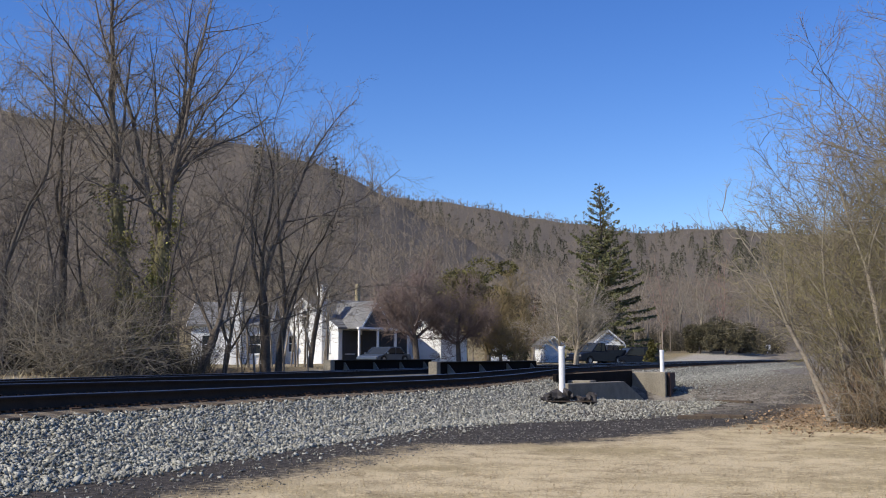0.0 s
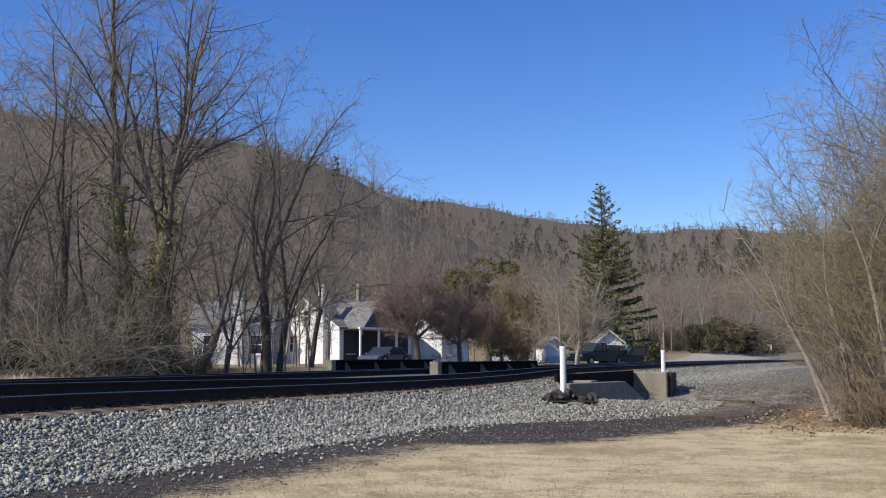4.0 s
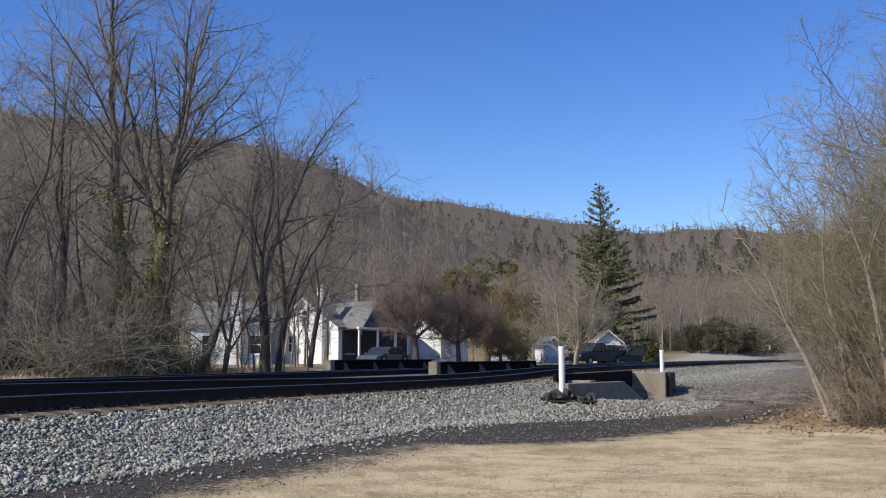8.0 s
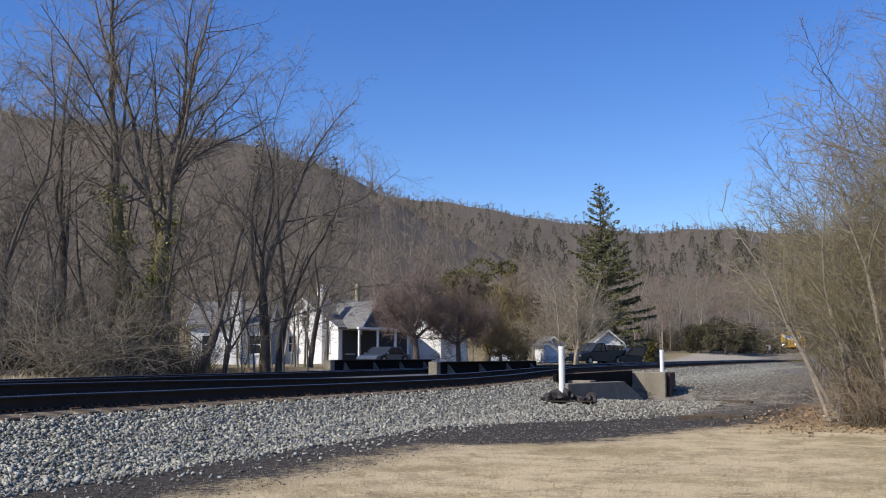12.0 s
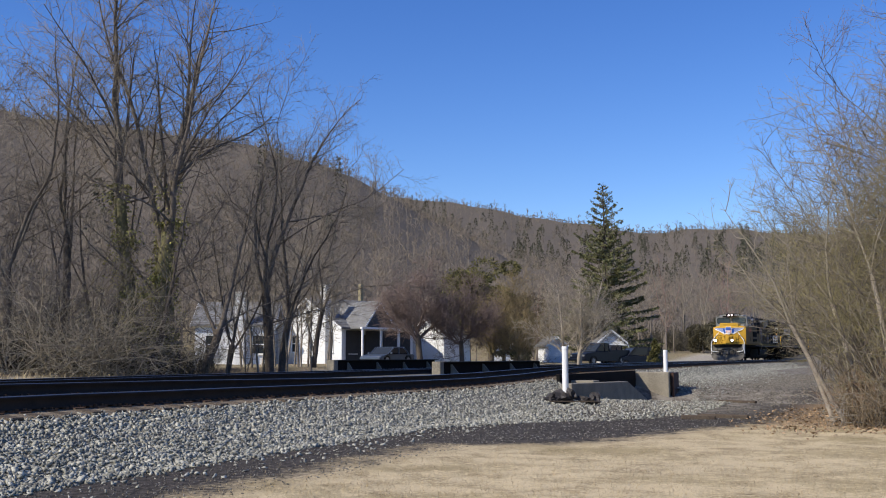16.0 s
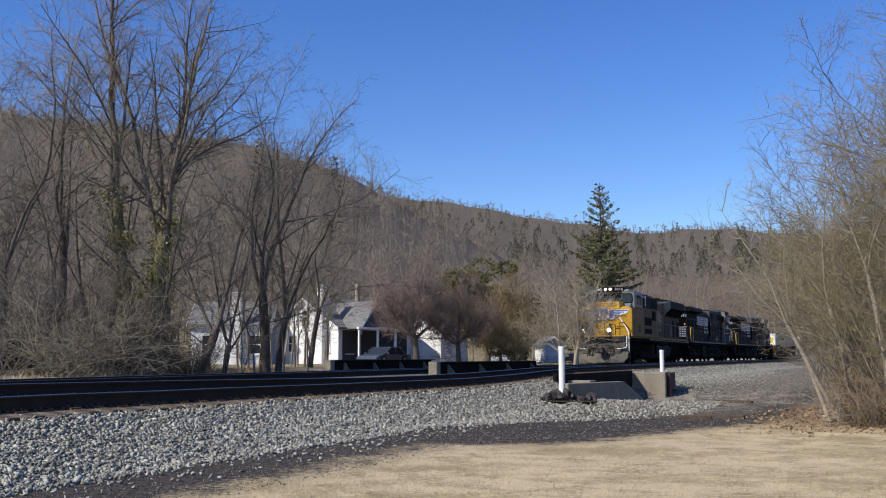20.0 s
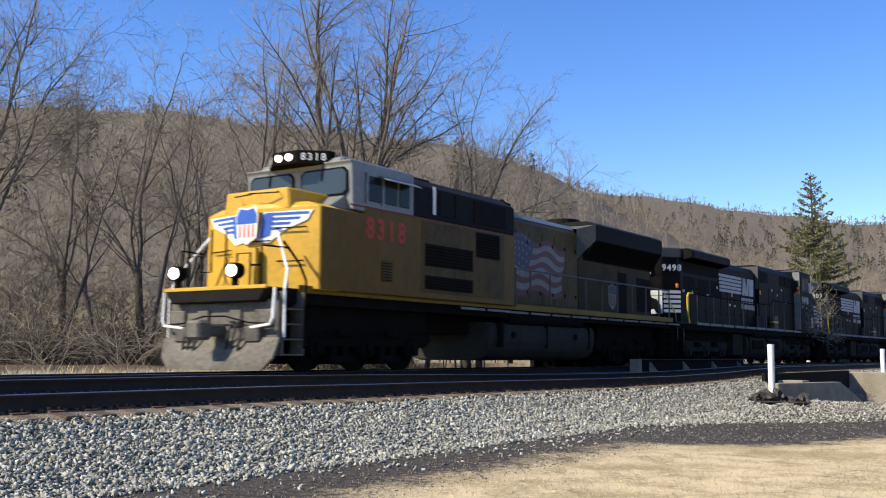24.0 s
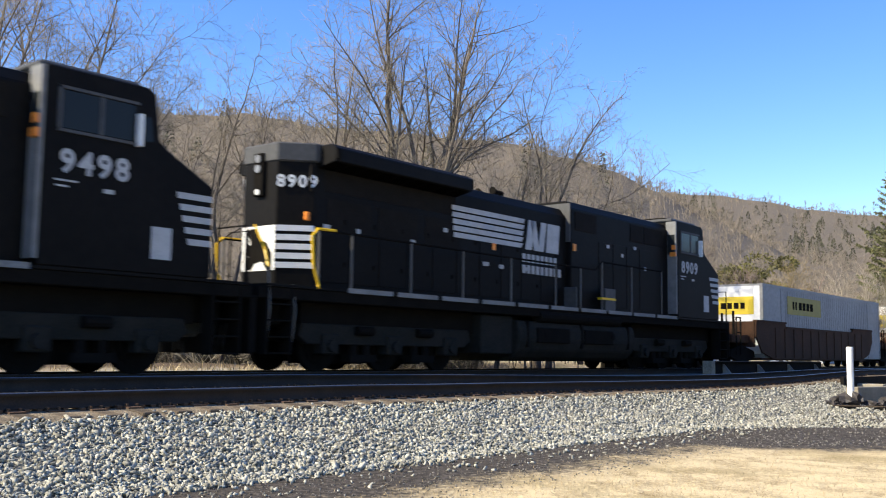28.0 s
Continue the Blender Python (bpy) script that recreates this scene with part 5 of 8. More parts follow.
def gable_roof(g, x0, x1, y0, y1, z0, z1, along="x", over=0.3, mat=None):
    """Two shingled slopes with rows of courses and white rake boards."""
    bm = bmesh.new()
    if along == "x":
        ym = (y0 + y1) / 2
        k = (z1 - z0) / (ym - y0)
        for s in (-1, 1):
            ye = y0 - over if s < 0 else y1 + over
            ze = z0 - over * k
            prism(bm, ((ye, ze), (ym, z1), (ym, z1 + 0.12), (ye, ze + 0.12)), "x", x0 - over, x1 + over)
    else:
        xm = (x0 + x1) / 2
        k = (z1 - z0) / (xm - x0)
        for s in (-1, 1):
            xe = x0 - over if s < 0 else x1 + over
            ze = z0 - over * k
            prism(bm, ((xe, ze), (xm, z1), (xm, z1 + 0.12), (xe, ze + 0.12)), "y", y0 - over, y1 + over)
    r = part("roof", bm, mat or M_SHINGLE, g)
    rows = 12
    for s in (-1, 1):
        for i in range(rows):
            t0, t1 = i / rows, (i + 1) / rows
            bm = bmesh.new()
            if along == "x":
                ye, ze = (y0 - over if s < 0 else y1 + over), z0 - over * k
                a = (ye + (ym - ye) * t0, ze + (z1 - ze) * t0 + 0.12)
                b = (ye + (ym - ye) * t1, ze + (z1 - ze) * t1 + 0.12)
                prism(bm, ((a[0], a[1]), (b[0], b[1]), (b[0], b[1] + 0.004), (a[0], a[1] + 0.03)), "x", x0 - over, x1 + over)
            else:
                xe, ze = (x0 - over if s < 0 else x1 + over), z0 - over * k
                a = (xe + (xm - xe) * t0, ze + (z1 - ze) * t0 + 0.12)
                b = (xe + (xm - xe) * t1, ze + (z1 - ze) * t1 + 0.12)
                prism(bm, ((a[0], a[1]), (b[0], b[1]), (b[0], b[1] + 0.004), (a[0], a[1] + 0.03)), "y", y0 - over, y1 + over)
            part("shingle_course", bm, mat or M_SHINGLE, r)
    for s in (-1, 1):
        if along == "x":
            ye = y0 - over if s < 0 else y1 + over
            for x in (x0 - over - 0.03, x1 + over):
                bm = bmesh.new()
                prism(bm, ((ye, z0 - over * k - 0.08), (ym, z1 - 0.08), (ym, z1 + 0.1), (ye, z0 - over * k + 0.1)), "x", x, x + 0.03)
                part("rake_board", bm, M_TRIM, r)
        else:
            xe = x0 - over if s < 0 else x1 + over
            for y in (y0 - over - 0.03, y1 + over):
                bm = bmesh.new()
                prism(bm, ((xe, z0 - over * k - 0.08), (xm, z1 - 0.08), (xm, z1 + 0.1), (xe, z0 - over * k + 0.1)), "y", y, y + 0.03)
                part("rake_board", bm, M_TRIM, r)
    return r


def gable_wall(g, x, y0, y1, z0, z1, thick=0.15):
    bm = bmesh.new()
    prism(bm, ((y0, z0), (y1, z0), ((y0 + y1) / 2, z1)), "x", x, x + thick)
    return part("gable", bm, M_SIDING, g)


def porch_house():
    """In its space x runs along the front wall, the front faces -y, the lit gable end faces -x."""
    m = Matrix.Translation((-7.5, 71.6, 1.12)) @ Matrix.Rotation(math.atan2(0.75, 0.66), 4, "Z")
    g = thing("porch_house", "white clapboard house with a grey roof, gabled porch and chimneys", "house", m=m)
    L, W, H, R = 7.4, 7.2, 2.65, 4.75
    siding_wall(g, 0, L, 0, 0.15, 0, H, ("-y",))
    siding_wall(g, 0, 0.15, 0, W, 0, H, ("-x",))
    part("wall", boxes((L - 0.15, L, 0, W, 0, H)), M_SIDING, g)
    part("wall", boxes((0, L, W - 0.15, W, 0, H)), M_SIDING, g)
    gable_wall(g, 0.0, 0, W, H, R)
    gable_wall(g, L - 0.15, 0, W, H, R)
    gable_roof(g, 0, L, 0, W, H, R)
    window_on(g, "x", 0.9, 1.6, 0.9, 2.1, 0.0, -1)
    window_on(g, "x", 4.6, 5.4, 0.9, 2.1, 0.0, -1)
    window_on(g, "x", 3.3, 3.9, 3.1, 3.9, 0.0, -1)
    window_on(g, "y", 0.7, 1.4, 0.8, 2.0, 0.0, -1)
    window_on(g, "y", 5.9, 6.7, 0.8, 2.0, 0.0, -1)
    part("front_door", boxes((1.8, 2.7, -0.055, 0.0, 0.1, 2.1), bevel=0.01), material("dark_door", (0.08, 0.07, 0.06)), g)
    ch = part("chimney", boxes((-0.55, -0.05, 1.15, 1.75, -0.2, 5.75), bevel=0.02), M_SIDING, g, "whitewashed brick chimney against the gable")
    part("chimney_cap", boxes((-0.6, 0.0, 1.1, 1.8, 5.65, 5.77)), M_BRICK, ch)
    part("flue", boxes((5.3, 5.6, 3.6, 3.9, 4.4, 6.2), bevel=0.01), M_FLUE, g, "pale yellowish roof flue")
    # porch
    part("porch_floor", boxes((0.2, 4.3, -1.9, 0, -0.1, 0.12)), M_CONCRETE, g)
    gable_roof(g, 0.75, 3.45, -1.6, 3.4, 2.75, 4.4, along="y", over=0.2)
    bm = bmesh.new()
    prism(bm, ((0.75, 2.62), (3.45, 2.62), (3.45, 2.75), (2.1, 4.38), (0.75, 2.75)), "y", -1.74, -1.62)
    part("porch_gable", bm, M_SHADOWBOARD, g, "boarded porch gable darkened for shade")
    part("porch_beam", boxes((0.2, 4.2, -1.9, -1.66, 2.44, 2.6), bevel=0.02), M_TRIM, g)
    # dark panels added on the front wall in place of the porch's shade
    for x in (0.35, 2.3, 4.1, 5.95):
        part("porch_screen", boxes((x, x + (1.6 if x < 1 else 1.5 if x < 5 else 1.1), -0.09, -0.06, 0.15, 2.4)), M_PORCHSHADE, g, "dark panel standing in for the porch's shade")
    for x in (0.35, 2.2, 4.05):
        part("porch_column", boxes((x - 0.07, x + 0.07, -1.85, -1.71, 0.12, 2.44), bevel=0.02), M_TRIM, g)


M_FLUE = material("yellowed_metal", (0.42, 0.35, 0.2), (0.3, 0.25, 0.15), 0.6, 0.2)
# near-black tone for the shade under the porch
M_PORCHSHADE = material("dark_porch_shade", (0.03, 0.03, 0.032), (0.045, 0.045, 0.047), 0.8, scale=2, fine=12, bump=0.05)
# gable boards painted dark, as the gable lies in shade
M_SHADOWBOARD = material("shade_grey_boards", (0.09, 0.09, 0.09), (0.06, 0.06, 0.06), 0.8, scale=2, fine=12)
porch_house()


def plain_house(name, x, y, turn, L, W, H, R, label, chimney=None, windows=(), category="house", along="x"):
    m = Matrix.Translation((x, y, ground_height(x, y) - 0.02)) @ Matrix.Rotation(radians(turn), 4, "Z")
    g = thing(name, label, category, m=m)
    siding_wall(g, 0, L, 0, 0.15, 0, H, ("-y",))
    siding_wall(g, 0, 0.15, 0.15, W, 0, H, ("-x",))
    part("wall", boxes((L - 0.15, L, 0.15, W, 0, H)), M_SIDING, g)
    part("wall", boxes((0.15, L - 0.15, W - 0.15, W, 0, H)), M_SIDING, g)
    if along == "x":
        gable_wall(g, 0.0, 0, W, H, R)
        gable_wall(g, L - 0.15, 0, W, H, R)
    else:
        for yy in (0.0, W - 0.15):
            bm = bmesh.new()
            prism(bm, ((0, H), (L, H), (L / 2, R)), "y", yy, yy + 0.15)
            part("gable", bm, M_SIDING, g)
    gable_roof(g, 0, L, 0, W, H, R, along=along)
    for u0, u1, z0, z1 in windows:
        window_on(g, "y", u0, u1, z0, z1, 0.0, -1)
    if chimney:
        cx, cy, top = chimney
        ch = part("chimney", boxes((cx - 0.34, cx + 0.34, cy - 0.3, cy + 0.3, -0.1, top), bevel=0.02), M_SIDING, g, "whitewashed chimney")
        part("chimney_cap", boxes((cx - 0.4, cx + 0.4, cy - 0.36, cy + 0.36, top - 0.12, top)), M_BRICK, ch)
    return g


plain_house("small_house", -18.4, 73.0, 4.0, 5.6, 6.0, 2.95, 4.6, "white clapboard house with a dark grey roof behind bare trees", (3.3, -0.3, 5.3), ((0.8, 1.6, 0.8, 2.1), (4.2, 5.0, 0.8, 2.1)))
plain_house("shed", -3.0, 80.5, -38.0, 3.6, 3.4, 2.4, 3.4, "small white boarded shed with a low gable roof", along="y")
plain_house("far_house", 14.2, 93.0, 6.0, 2.4, 4.0, 2.0, 2.95, "white house half hidden behind yard trees", windows=((0.5, 1.0, 0.8, 1.6), (2.2, 2.8, 0.8, 1.6)), along="y")
plain_house("far_house", 9.2, 90.0, 8.0, 1.5, 4.0, 1.7, 2.3, "narrow white outbuilding half hidden behind yard trees", along="y")
plain_house("far_house", 5.2, 108.0, 0.0, 2.0, 4.0, 1.9, 2.6, "small white outbuilding glimpsed through the shrubs", along="y")


def car(name, x, y, turn, paint, label, tall=1.45, length=4.5, width=1.75, kind="sedan"):
    """A parked vehicle, nose towards +x: lower body with wheel arches, glazed cabin with pillars, bumpers and lights."""
    m = Matrix.Translation((x, y, ground_height(x, y))) @ Matrix.Rotation(radians(turn), 4, "Z")
    g = thing(name, label, "car", "parked vehicles", m)
    h, w = length / 2, width / 2
    belt = tall * 0.6
    arch = []
    for c in (-h * 0.62, h * 0.62):
        arch += [(c - 0.4, 0.24)] + [(c + 0.4 * math.cos(t), 0.3 + 0.36 * math.sin(t)) for t in (2.7, 2.1, 1.57, 1.0, 0.44)] + [(c + 0.4, 0.24)]
    back = [(-h + 0.04, belt * 0.98), (-h, belt * 0.7), (-h + 0.02, 0.36)] if kind != "sedan" else [(-h + 0.1, belt * 1.0), (-h, belt * 0.72), (-h + 0.03, 0.34)]
    hood = [(h - 0.04, 0.32), (h, belt * 0.62), (h - 0.12, belt * 0.84), (h * 0.5, belt)]
    bm = bmesh.new()
    prism(bm, [(-h + 0.1, 0.24)] + arch + hood + back, "y", -w, w, 0.035)
    body = part("body", bm, paint, g)
    if kind == "pickup":
        roof = [(-h * 0.12, belt), (h * 0.5, belt), (h * 0.24, tall), (-h * 0.06, tall)]
        part("tailgate", boxes((-h + 0.02, -h + 0.1, -w + 0.05, w - 0.05, belt * 0.6, belt * 1.12)), paint, g)
        for y in (-w + 0.06, w - 0.06):
            part("bed_side", boxes((-h + 0.06, -h * 0.12, y - 0.05, y + 0.05, belt * 0.9, belt * 1.12)), paint, g)
    elif kind == "wagon":
        roof = [(-h * 0.96, belt), (h * 0.5, belt), (h * 0.2, tall), (-h * 0.86, tall)]
    else:
        roof = [(-h * 0.74, belt), (h * 0.5, belt), (h * 0.16, tall), (-h * 0.42, tall)]
    bm = bmesh.new()
    prism(bm, roof, "y", -w + 0.13, w - 0.13, 0.05)
    cabin = part("cabin", bm, M_PANE, g, "dark glazed cabin")
    bm = bmesh.new()
    prism(bm, ((roof[3][0] - 0.03, tall - 0.06), (roof[2][0] + 0.03, tall - 0.06), (roof[2][0] - 0.08, tall + 0.03), (roof[3][0] + 0.08, tall + 0.03)), "y", -w + 0.14, w - 0.14, 0.02)
    part("roof_panel", bm, paint, cabin)
    mid = (roof[2][0] + roof[3][0]) / 2
    for y in (-w + 0.115, w - 0.115):
        for a, b in ((roof[0], roof[3]), (roof[1], roof[2]), ((mid, belt), (mid, tall))):
            part("pillar", tube(bmesh.new(), [(a[0], y, a[1]), (b[0], y, b[1])], 0.045, 5), paint, cabin)
    for px in (-h * 0.62, h * 0.62):
        for py in (-w + 0.1, w - 0.1):
            wh = part("wheel", cyl(bmesh.new(), (px, py, 0.31), "y", 0.31, 0.2, 18), M_RUBBER2, g)
            part("rim", cyl(bmesh.new(), (px, py, 0.31), "y", 0.18, 0.22, 12), M_RIM, wh)
    for x0, x1 in ((-h - 0.05, -h + 0.1), (h - 0.1, h + 0.05)):
        part("bumper", boxes((x0, x1, -w + 0.04, w - 0.04, 0.34, 0.5), bevel=0.03), paint, g)
    for py in (-w + 0.2, w - 0.2):
        part("tail_light", boxes((-h - 0.012, -h + 0.08, py - 0.12, py + 0.12, belt * 0.68, belt * 0.86)), M_TAIL, body, "red tail light")
        part("headlight", boxes((h - 0.12, h - 0.01, py - 0.13, py + 0.13, belt * 0.62, belt * 0.76)), M_RIM, body)
    for y in (-w - 0.07, w + 0.07):
        part("wing_mirror", boxes((h * 0.4, h * 0.46, y - 0.06, y + 0.06, belt, belt + 0.12), bevel=0.015), paint, g)


M_RIM = material("alloy_grey", (0.32, 0.32, 0.32), (0.2, 0.2, 0.2), 0.4, 0.5, bump=0)
M_RUBBER2 = material("tyre", (0.02, 0.02, 0.02), (0.035, 0.033, 0.03), 0.85)
M_TAIL = material("red_lens", (0.5, 0.02, 0.02), (0.4, 0.015, 0.015), 0.3, bump=0)
M_SILVER = material("silver_blue_paint", (0.085, 0.11, 0.155), (0.065, 0.085, 0.12), 0.3, 0.3, bump=0, spec=0.6)
M_NAVY = material("dark_blue_paint", (0.008, 0.011, 0.022), (0.006, 0.008, 0.016), 0.3, 0.0, bump=0, spec=0.3)
M_GREYCAR = material("dark_grey_car_paint", (0.014, 0.015, 0.017), (0.01, 0.011, 0.012), 0.35, 0.0, bump=0, spec=0.4)
car("sedan", -4.0, 68.0, 238.0, M_SILVER, "silver-blue sedan parked before the porch", 1.16, 4.0)
car("pickup", 12.9, 84.0, 215.0, M_NAVY, "dark blue pickup parked in the yard", 1.75, 5.2, 1.9, "pickup")
car("wagon", 16.2, 85.5, 196.0, M_NAVY, "dark blue wagon parked beside the fir tree", 1.7, 4.6, 1.85, "wagon")
car("wagon", 14.0, 88.0, 240.0, M_GREYCAR, "dark grey wagon parked under the yard trees", 1.65, 4.5, 1.8, "wagon")


def pole(az, d, h, r, label):
    x, y = d * math.sin(radians(az)), d * math.cos(radians(az))
    g = thing("utility_pole", label, "pole", m=Matrix.Translation((x, y, ground_height(x, y))))
    bm = bmesh.new()
    tube(bm, [(0, 0, -0.3), (0, 0, h)], r, 8, r * 0.7)
    part("shaft", bm, M_POLE, g)
    part("crossarm", boxes((-0.8, 0.8, -0.05, 0.05, h - 0.6, h - 0.5)), M_POLE, g)


M_POLE = material("grey_pole_wood", (0.2, 0.17, 0.14), (0.13, 0.11, 0.09), 0.9, scale=2, fine=20, bump=0.3)
pole(17.15, 148, 9.2, 0.16, "grey wooden utility pole at the field's edge")
pole(11.6, 106, 6.0, 0.12, "dark wooden pole in the yard")

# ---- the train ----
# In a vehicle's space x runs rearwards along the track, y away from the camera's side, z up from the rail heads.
# side yellows: grime, plus the side's shade mixed into darker paint
M_SIDE = material("dusty_shaded_yellow_paint", (0.145, 0.08, 0.006), (0.09, 0.051, 0.006), 0.55, scale=0.9, fine=7, bump=0.04, spec=0.25, stretch=(1.0, 1.0, 0.4))
M_SOOTSHADE = material("shaded_soot_streaked_yellow", (0.095, 0.056, 0.006), (0.035, 0.023, 0.006), 0.6, scale=0.9, fine=7, bump=0.04, spec=0.25, stretch=(1.0, 1.0, 0.6))
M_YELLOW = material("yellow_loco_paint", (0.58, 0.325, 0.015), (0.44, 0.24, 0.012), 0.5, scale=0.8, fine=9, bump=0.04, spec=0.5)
M_GREY = material("grey_loco_paint", (0.2, 0.21, 0.207), (0.14, 0.147, 0.145), 0.45, scale=0.8, fine=10, bump=0.04, spec=0.5)
# sill yellow darkened too, as the sill lies in shade
M_STRIPE = material("shaded_sill_yellow", (0.2, 0.128, 0.009), (0.12, 0.078, 0.008), 0.55, scale=0.9, fine=9, bump=0.04, spec=0.2)
M_PLOUGH = material("dusty_plough_grey", (0.155, 0.14, 0.117), (0.065, 0.058, 0.048), 0.75, scale=1.5, fine=14, bump=0.2)
M_TRUCK = material("grimy_truck_grey", (0.1, 0.09, 0.078), (0.04, 0.036, 0.03), 0.75, scale=2, fine=18, bump=0.3)
# rear hood yellow: more soot and deeper shade put into the colour
M_SOOTSHADEREAR = material("deep_shaded_sooted_yellow", (0.055, 0.034, 0.005), (0.018, 0.013, 0.005), 0.65, scale=0.9, fine=7, bump=0.04, spec=0.15, stretch=(1.0, 1.0, 0.4))
M_BLACK = material("black_loco_paint", (0.005, 0.0047, 0.0047), (0.009, 0.0081, 0.0075), 0.55, scale=0.7, fine=9, bump=0.04, spec=0.06)
M_GREYTANK = material("sooty_grey_tank", (0.042, 0.039, 0.034), (0.025, 0.023, 0.02), 0.8, scale=2, fine=18, bump=0.2, spec=0.08)
M_UNDER = material("grimy_black_underframe", (0.007, 0.0065, 0.006), (0.012, 0.0108, 0.0095), 0.9, scale=2, fine=18, bump=0.3, spec=0.02)
M_LOUVRE = material("dark_louvre", (0.010, 0.009, 0.008), (0.016, 0.014, 0.013), 0.8, scale=3, fine=30, spec=0.05)
M_RED = material("red_paint", (0.55, 0.05, 0.02), (0.45, 0.04, 0.02), 0.45, bump=0.03)
M_DARKRED = material("dark_red_line", (0.16, 0.03, 0.014), (0.09, 0.02, 0.012), 0.6, bump=0.03)
M_SIDERED = material("dull_red_numeral", (0.42, 0.045, 0.018), (0.32, 0.04, 0.018), 0.5, bump=0.03)
M_BLUE = material("blue_paint", (0.03, 0.10, 0.42), (0.025, 0.08, 0.34), 0.45, bump=0.03)
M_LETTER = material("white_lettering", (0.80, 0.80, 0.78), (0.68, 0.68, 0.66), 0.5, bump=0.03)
# duller white for side lettering, stripes and placards
M_DULL = material("dull_white_lettering", (0.46, 0.46, 0.46), (0.33, 0.33, 0.33), 0.6, bump=0.03)
M_SILLGREY = material("grey_sill_strip", (0.24, 0.24, 0.235), (0.13, 0.13, 0.127), 0.7, scale=2, fine=20, bump=0.03)
M_HANDRAIL = material("bright_yellow_rail", (0.80, 0.50, 0.02), (0.66, 0.4, 0.02), 0.45, bump=0.03)
M_STEEL = material("worn_steel", (0.3, 0.3, 0.3), (0.14, 0.13, 0.12), 0.45, 0.8, scale=5, fine=40, bump=0.1)
M_RUBBER = material("black_rubber", (0.02, 0.02, 0.02), (0.03, 0.03, 0.03), 0.7, scale=5, fine=30)
M_LAMP = glowing("headlamp_glow", (1.0, 0.93, 0.9), 5.0)
M_DIMLAMP = glowing("dimmed_headlamp", (1.0, 0.86, 0.86), 1.6)
M_AMBER = material("orange_reflector", (0.85, 0.28, 0.04), (0.7, 0.2, 0.03), 0.4, bump=0)
M_BROWN = material("brown_well_car", (0.07, 0.036, 0.022), (0.042, 0.023, 0.015), 0.8, scale=1.2, fine=14, bump=0.15, spec=0.1)
# container white and side panel yellow have the side's shade in their colour
M_BOX = material("shade_greyed_container", (0.29, 0.29, 0.288), (0.2, 0.2, 0.198), 0.5, scale=0.6, fine=8, bump=0.05)
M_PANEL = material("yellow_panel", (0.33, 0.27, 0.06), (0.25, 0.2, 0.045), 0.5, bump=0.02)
# front panel yellow brightened as if the sun fell on it
M_FRONTPANEL = material("sunlit_yellow_panel", (0.75, 0.56, 0.06), (0.66, 0.49, 0.05), 0.5, bump=0.02)


M_RAILGREY = material("worn_grey_rail", (0.12, 0.115, 0.11), (0.07, 0.067, 0.063), 0.6)


def glass_material():
    m = bpy.data.materials.new("cab_glass")
    m.use_nodes = True
    b = m.node_tree.nodes["Principled BSDF"]
    b.inputs["Base Color"].default_value = (0.015, 0.018, 0.02, 1)
    b.inputs["Roughness"].default_value = 0.12
    b.inputs["Specular IOR Level"].default_value = 0.12
    return m


M_GLASS = glass_material()
M_SCREENGLASS = glass_material()
M_SCREENGLASS.name = "windscreen_glass"
M_SCREENGLASS.node_tree.nodes["Principled BSDF"].inputs["Specular IOR Level"].default_value = 0.4
M_SCREENGLASS.node_tree.nodes["Principled BSDF"].inputs["Base Color"].default_value = (0.03, 0.042, 0.05, 1)


def lettering(parent, text, size, mat, m, name="digit", bold=0.02, deep=0.004):
    """Raised characters in the built-in font, each a part; m puts the middle of the row and turns it."""
    for i, ch in enumerate(text):
        c = bpy.data.curves.new("text", "FONT")
        c.body, c.size, c.align_x, c.align_y, c.offset, c.extrude = ch, size, "CENTER", "CENTER", bold * size, deep
        c.resolution_u = 3
        ob = bpy.data.objects.new("text", c)
        scene.collection.objects.link(ob)
        bpy.context.view_layer.update()
        me = bpy.data.meshes.new_from_object(ob)
        bpy.data.objects.remove(ob)
        bpy.data.curves.remove(c)
        part("digit", me, mat, parent, m=m @ Matrix.Translation(((i - (len(text) - 1) / 2) * size * 0.63, 0, 0)))


def on_side(x, z, y, sx=1.0):
    """On the camera's side of a vehicle: text runs along x."""
    return Matrix.Translation((x, y, z)) @ Matrix.Rotation(math.pi / 2, 4, "X") @ Matrix.Diagonal((sx, 1, 1, 1))


def plate(points, axis, w, thick=0.006):
    """A thin raised shape on a side (axis y) or an end (axis x); points are (along, up)."""
    bm = bmesh.new()
    prism(bm, points, axis, w - thick, w)
    return bm


WHEELS = []
R_WHEEL = 0.52


def wheelset(parent, x, r, mat):
    bm = bmesh.new()
    for y in (-0.72, 0.72):
        cyl(bm, (0, y, 0), "y", r, 0.13, 22)
        cyl(bm, (0, y * 1.02, 0), "y", r * 0.72, 0.17, 14)
        cyl(bm, (0, y * 1.06, 0), "y", r * 0.25, 0.2, 8)
        for k in range(3):
            t = k * 2 * math.pi / 3
            cyl(bm, (math.cos(t) * r * 0.5, y * 1.1, math.sin(t) * r * 0.5), "y", r * 0.1, 0.1, 6)
    cyl(bm, (0, 0, 0), "y", 0.09, 1.4, 8)
    w = part("wheelset", bm, mat, parent, m=Matrix.Translation((x, 0, r)))
    WHEELS.append((w, x, r))
    return w


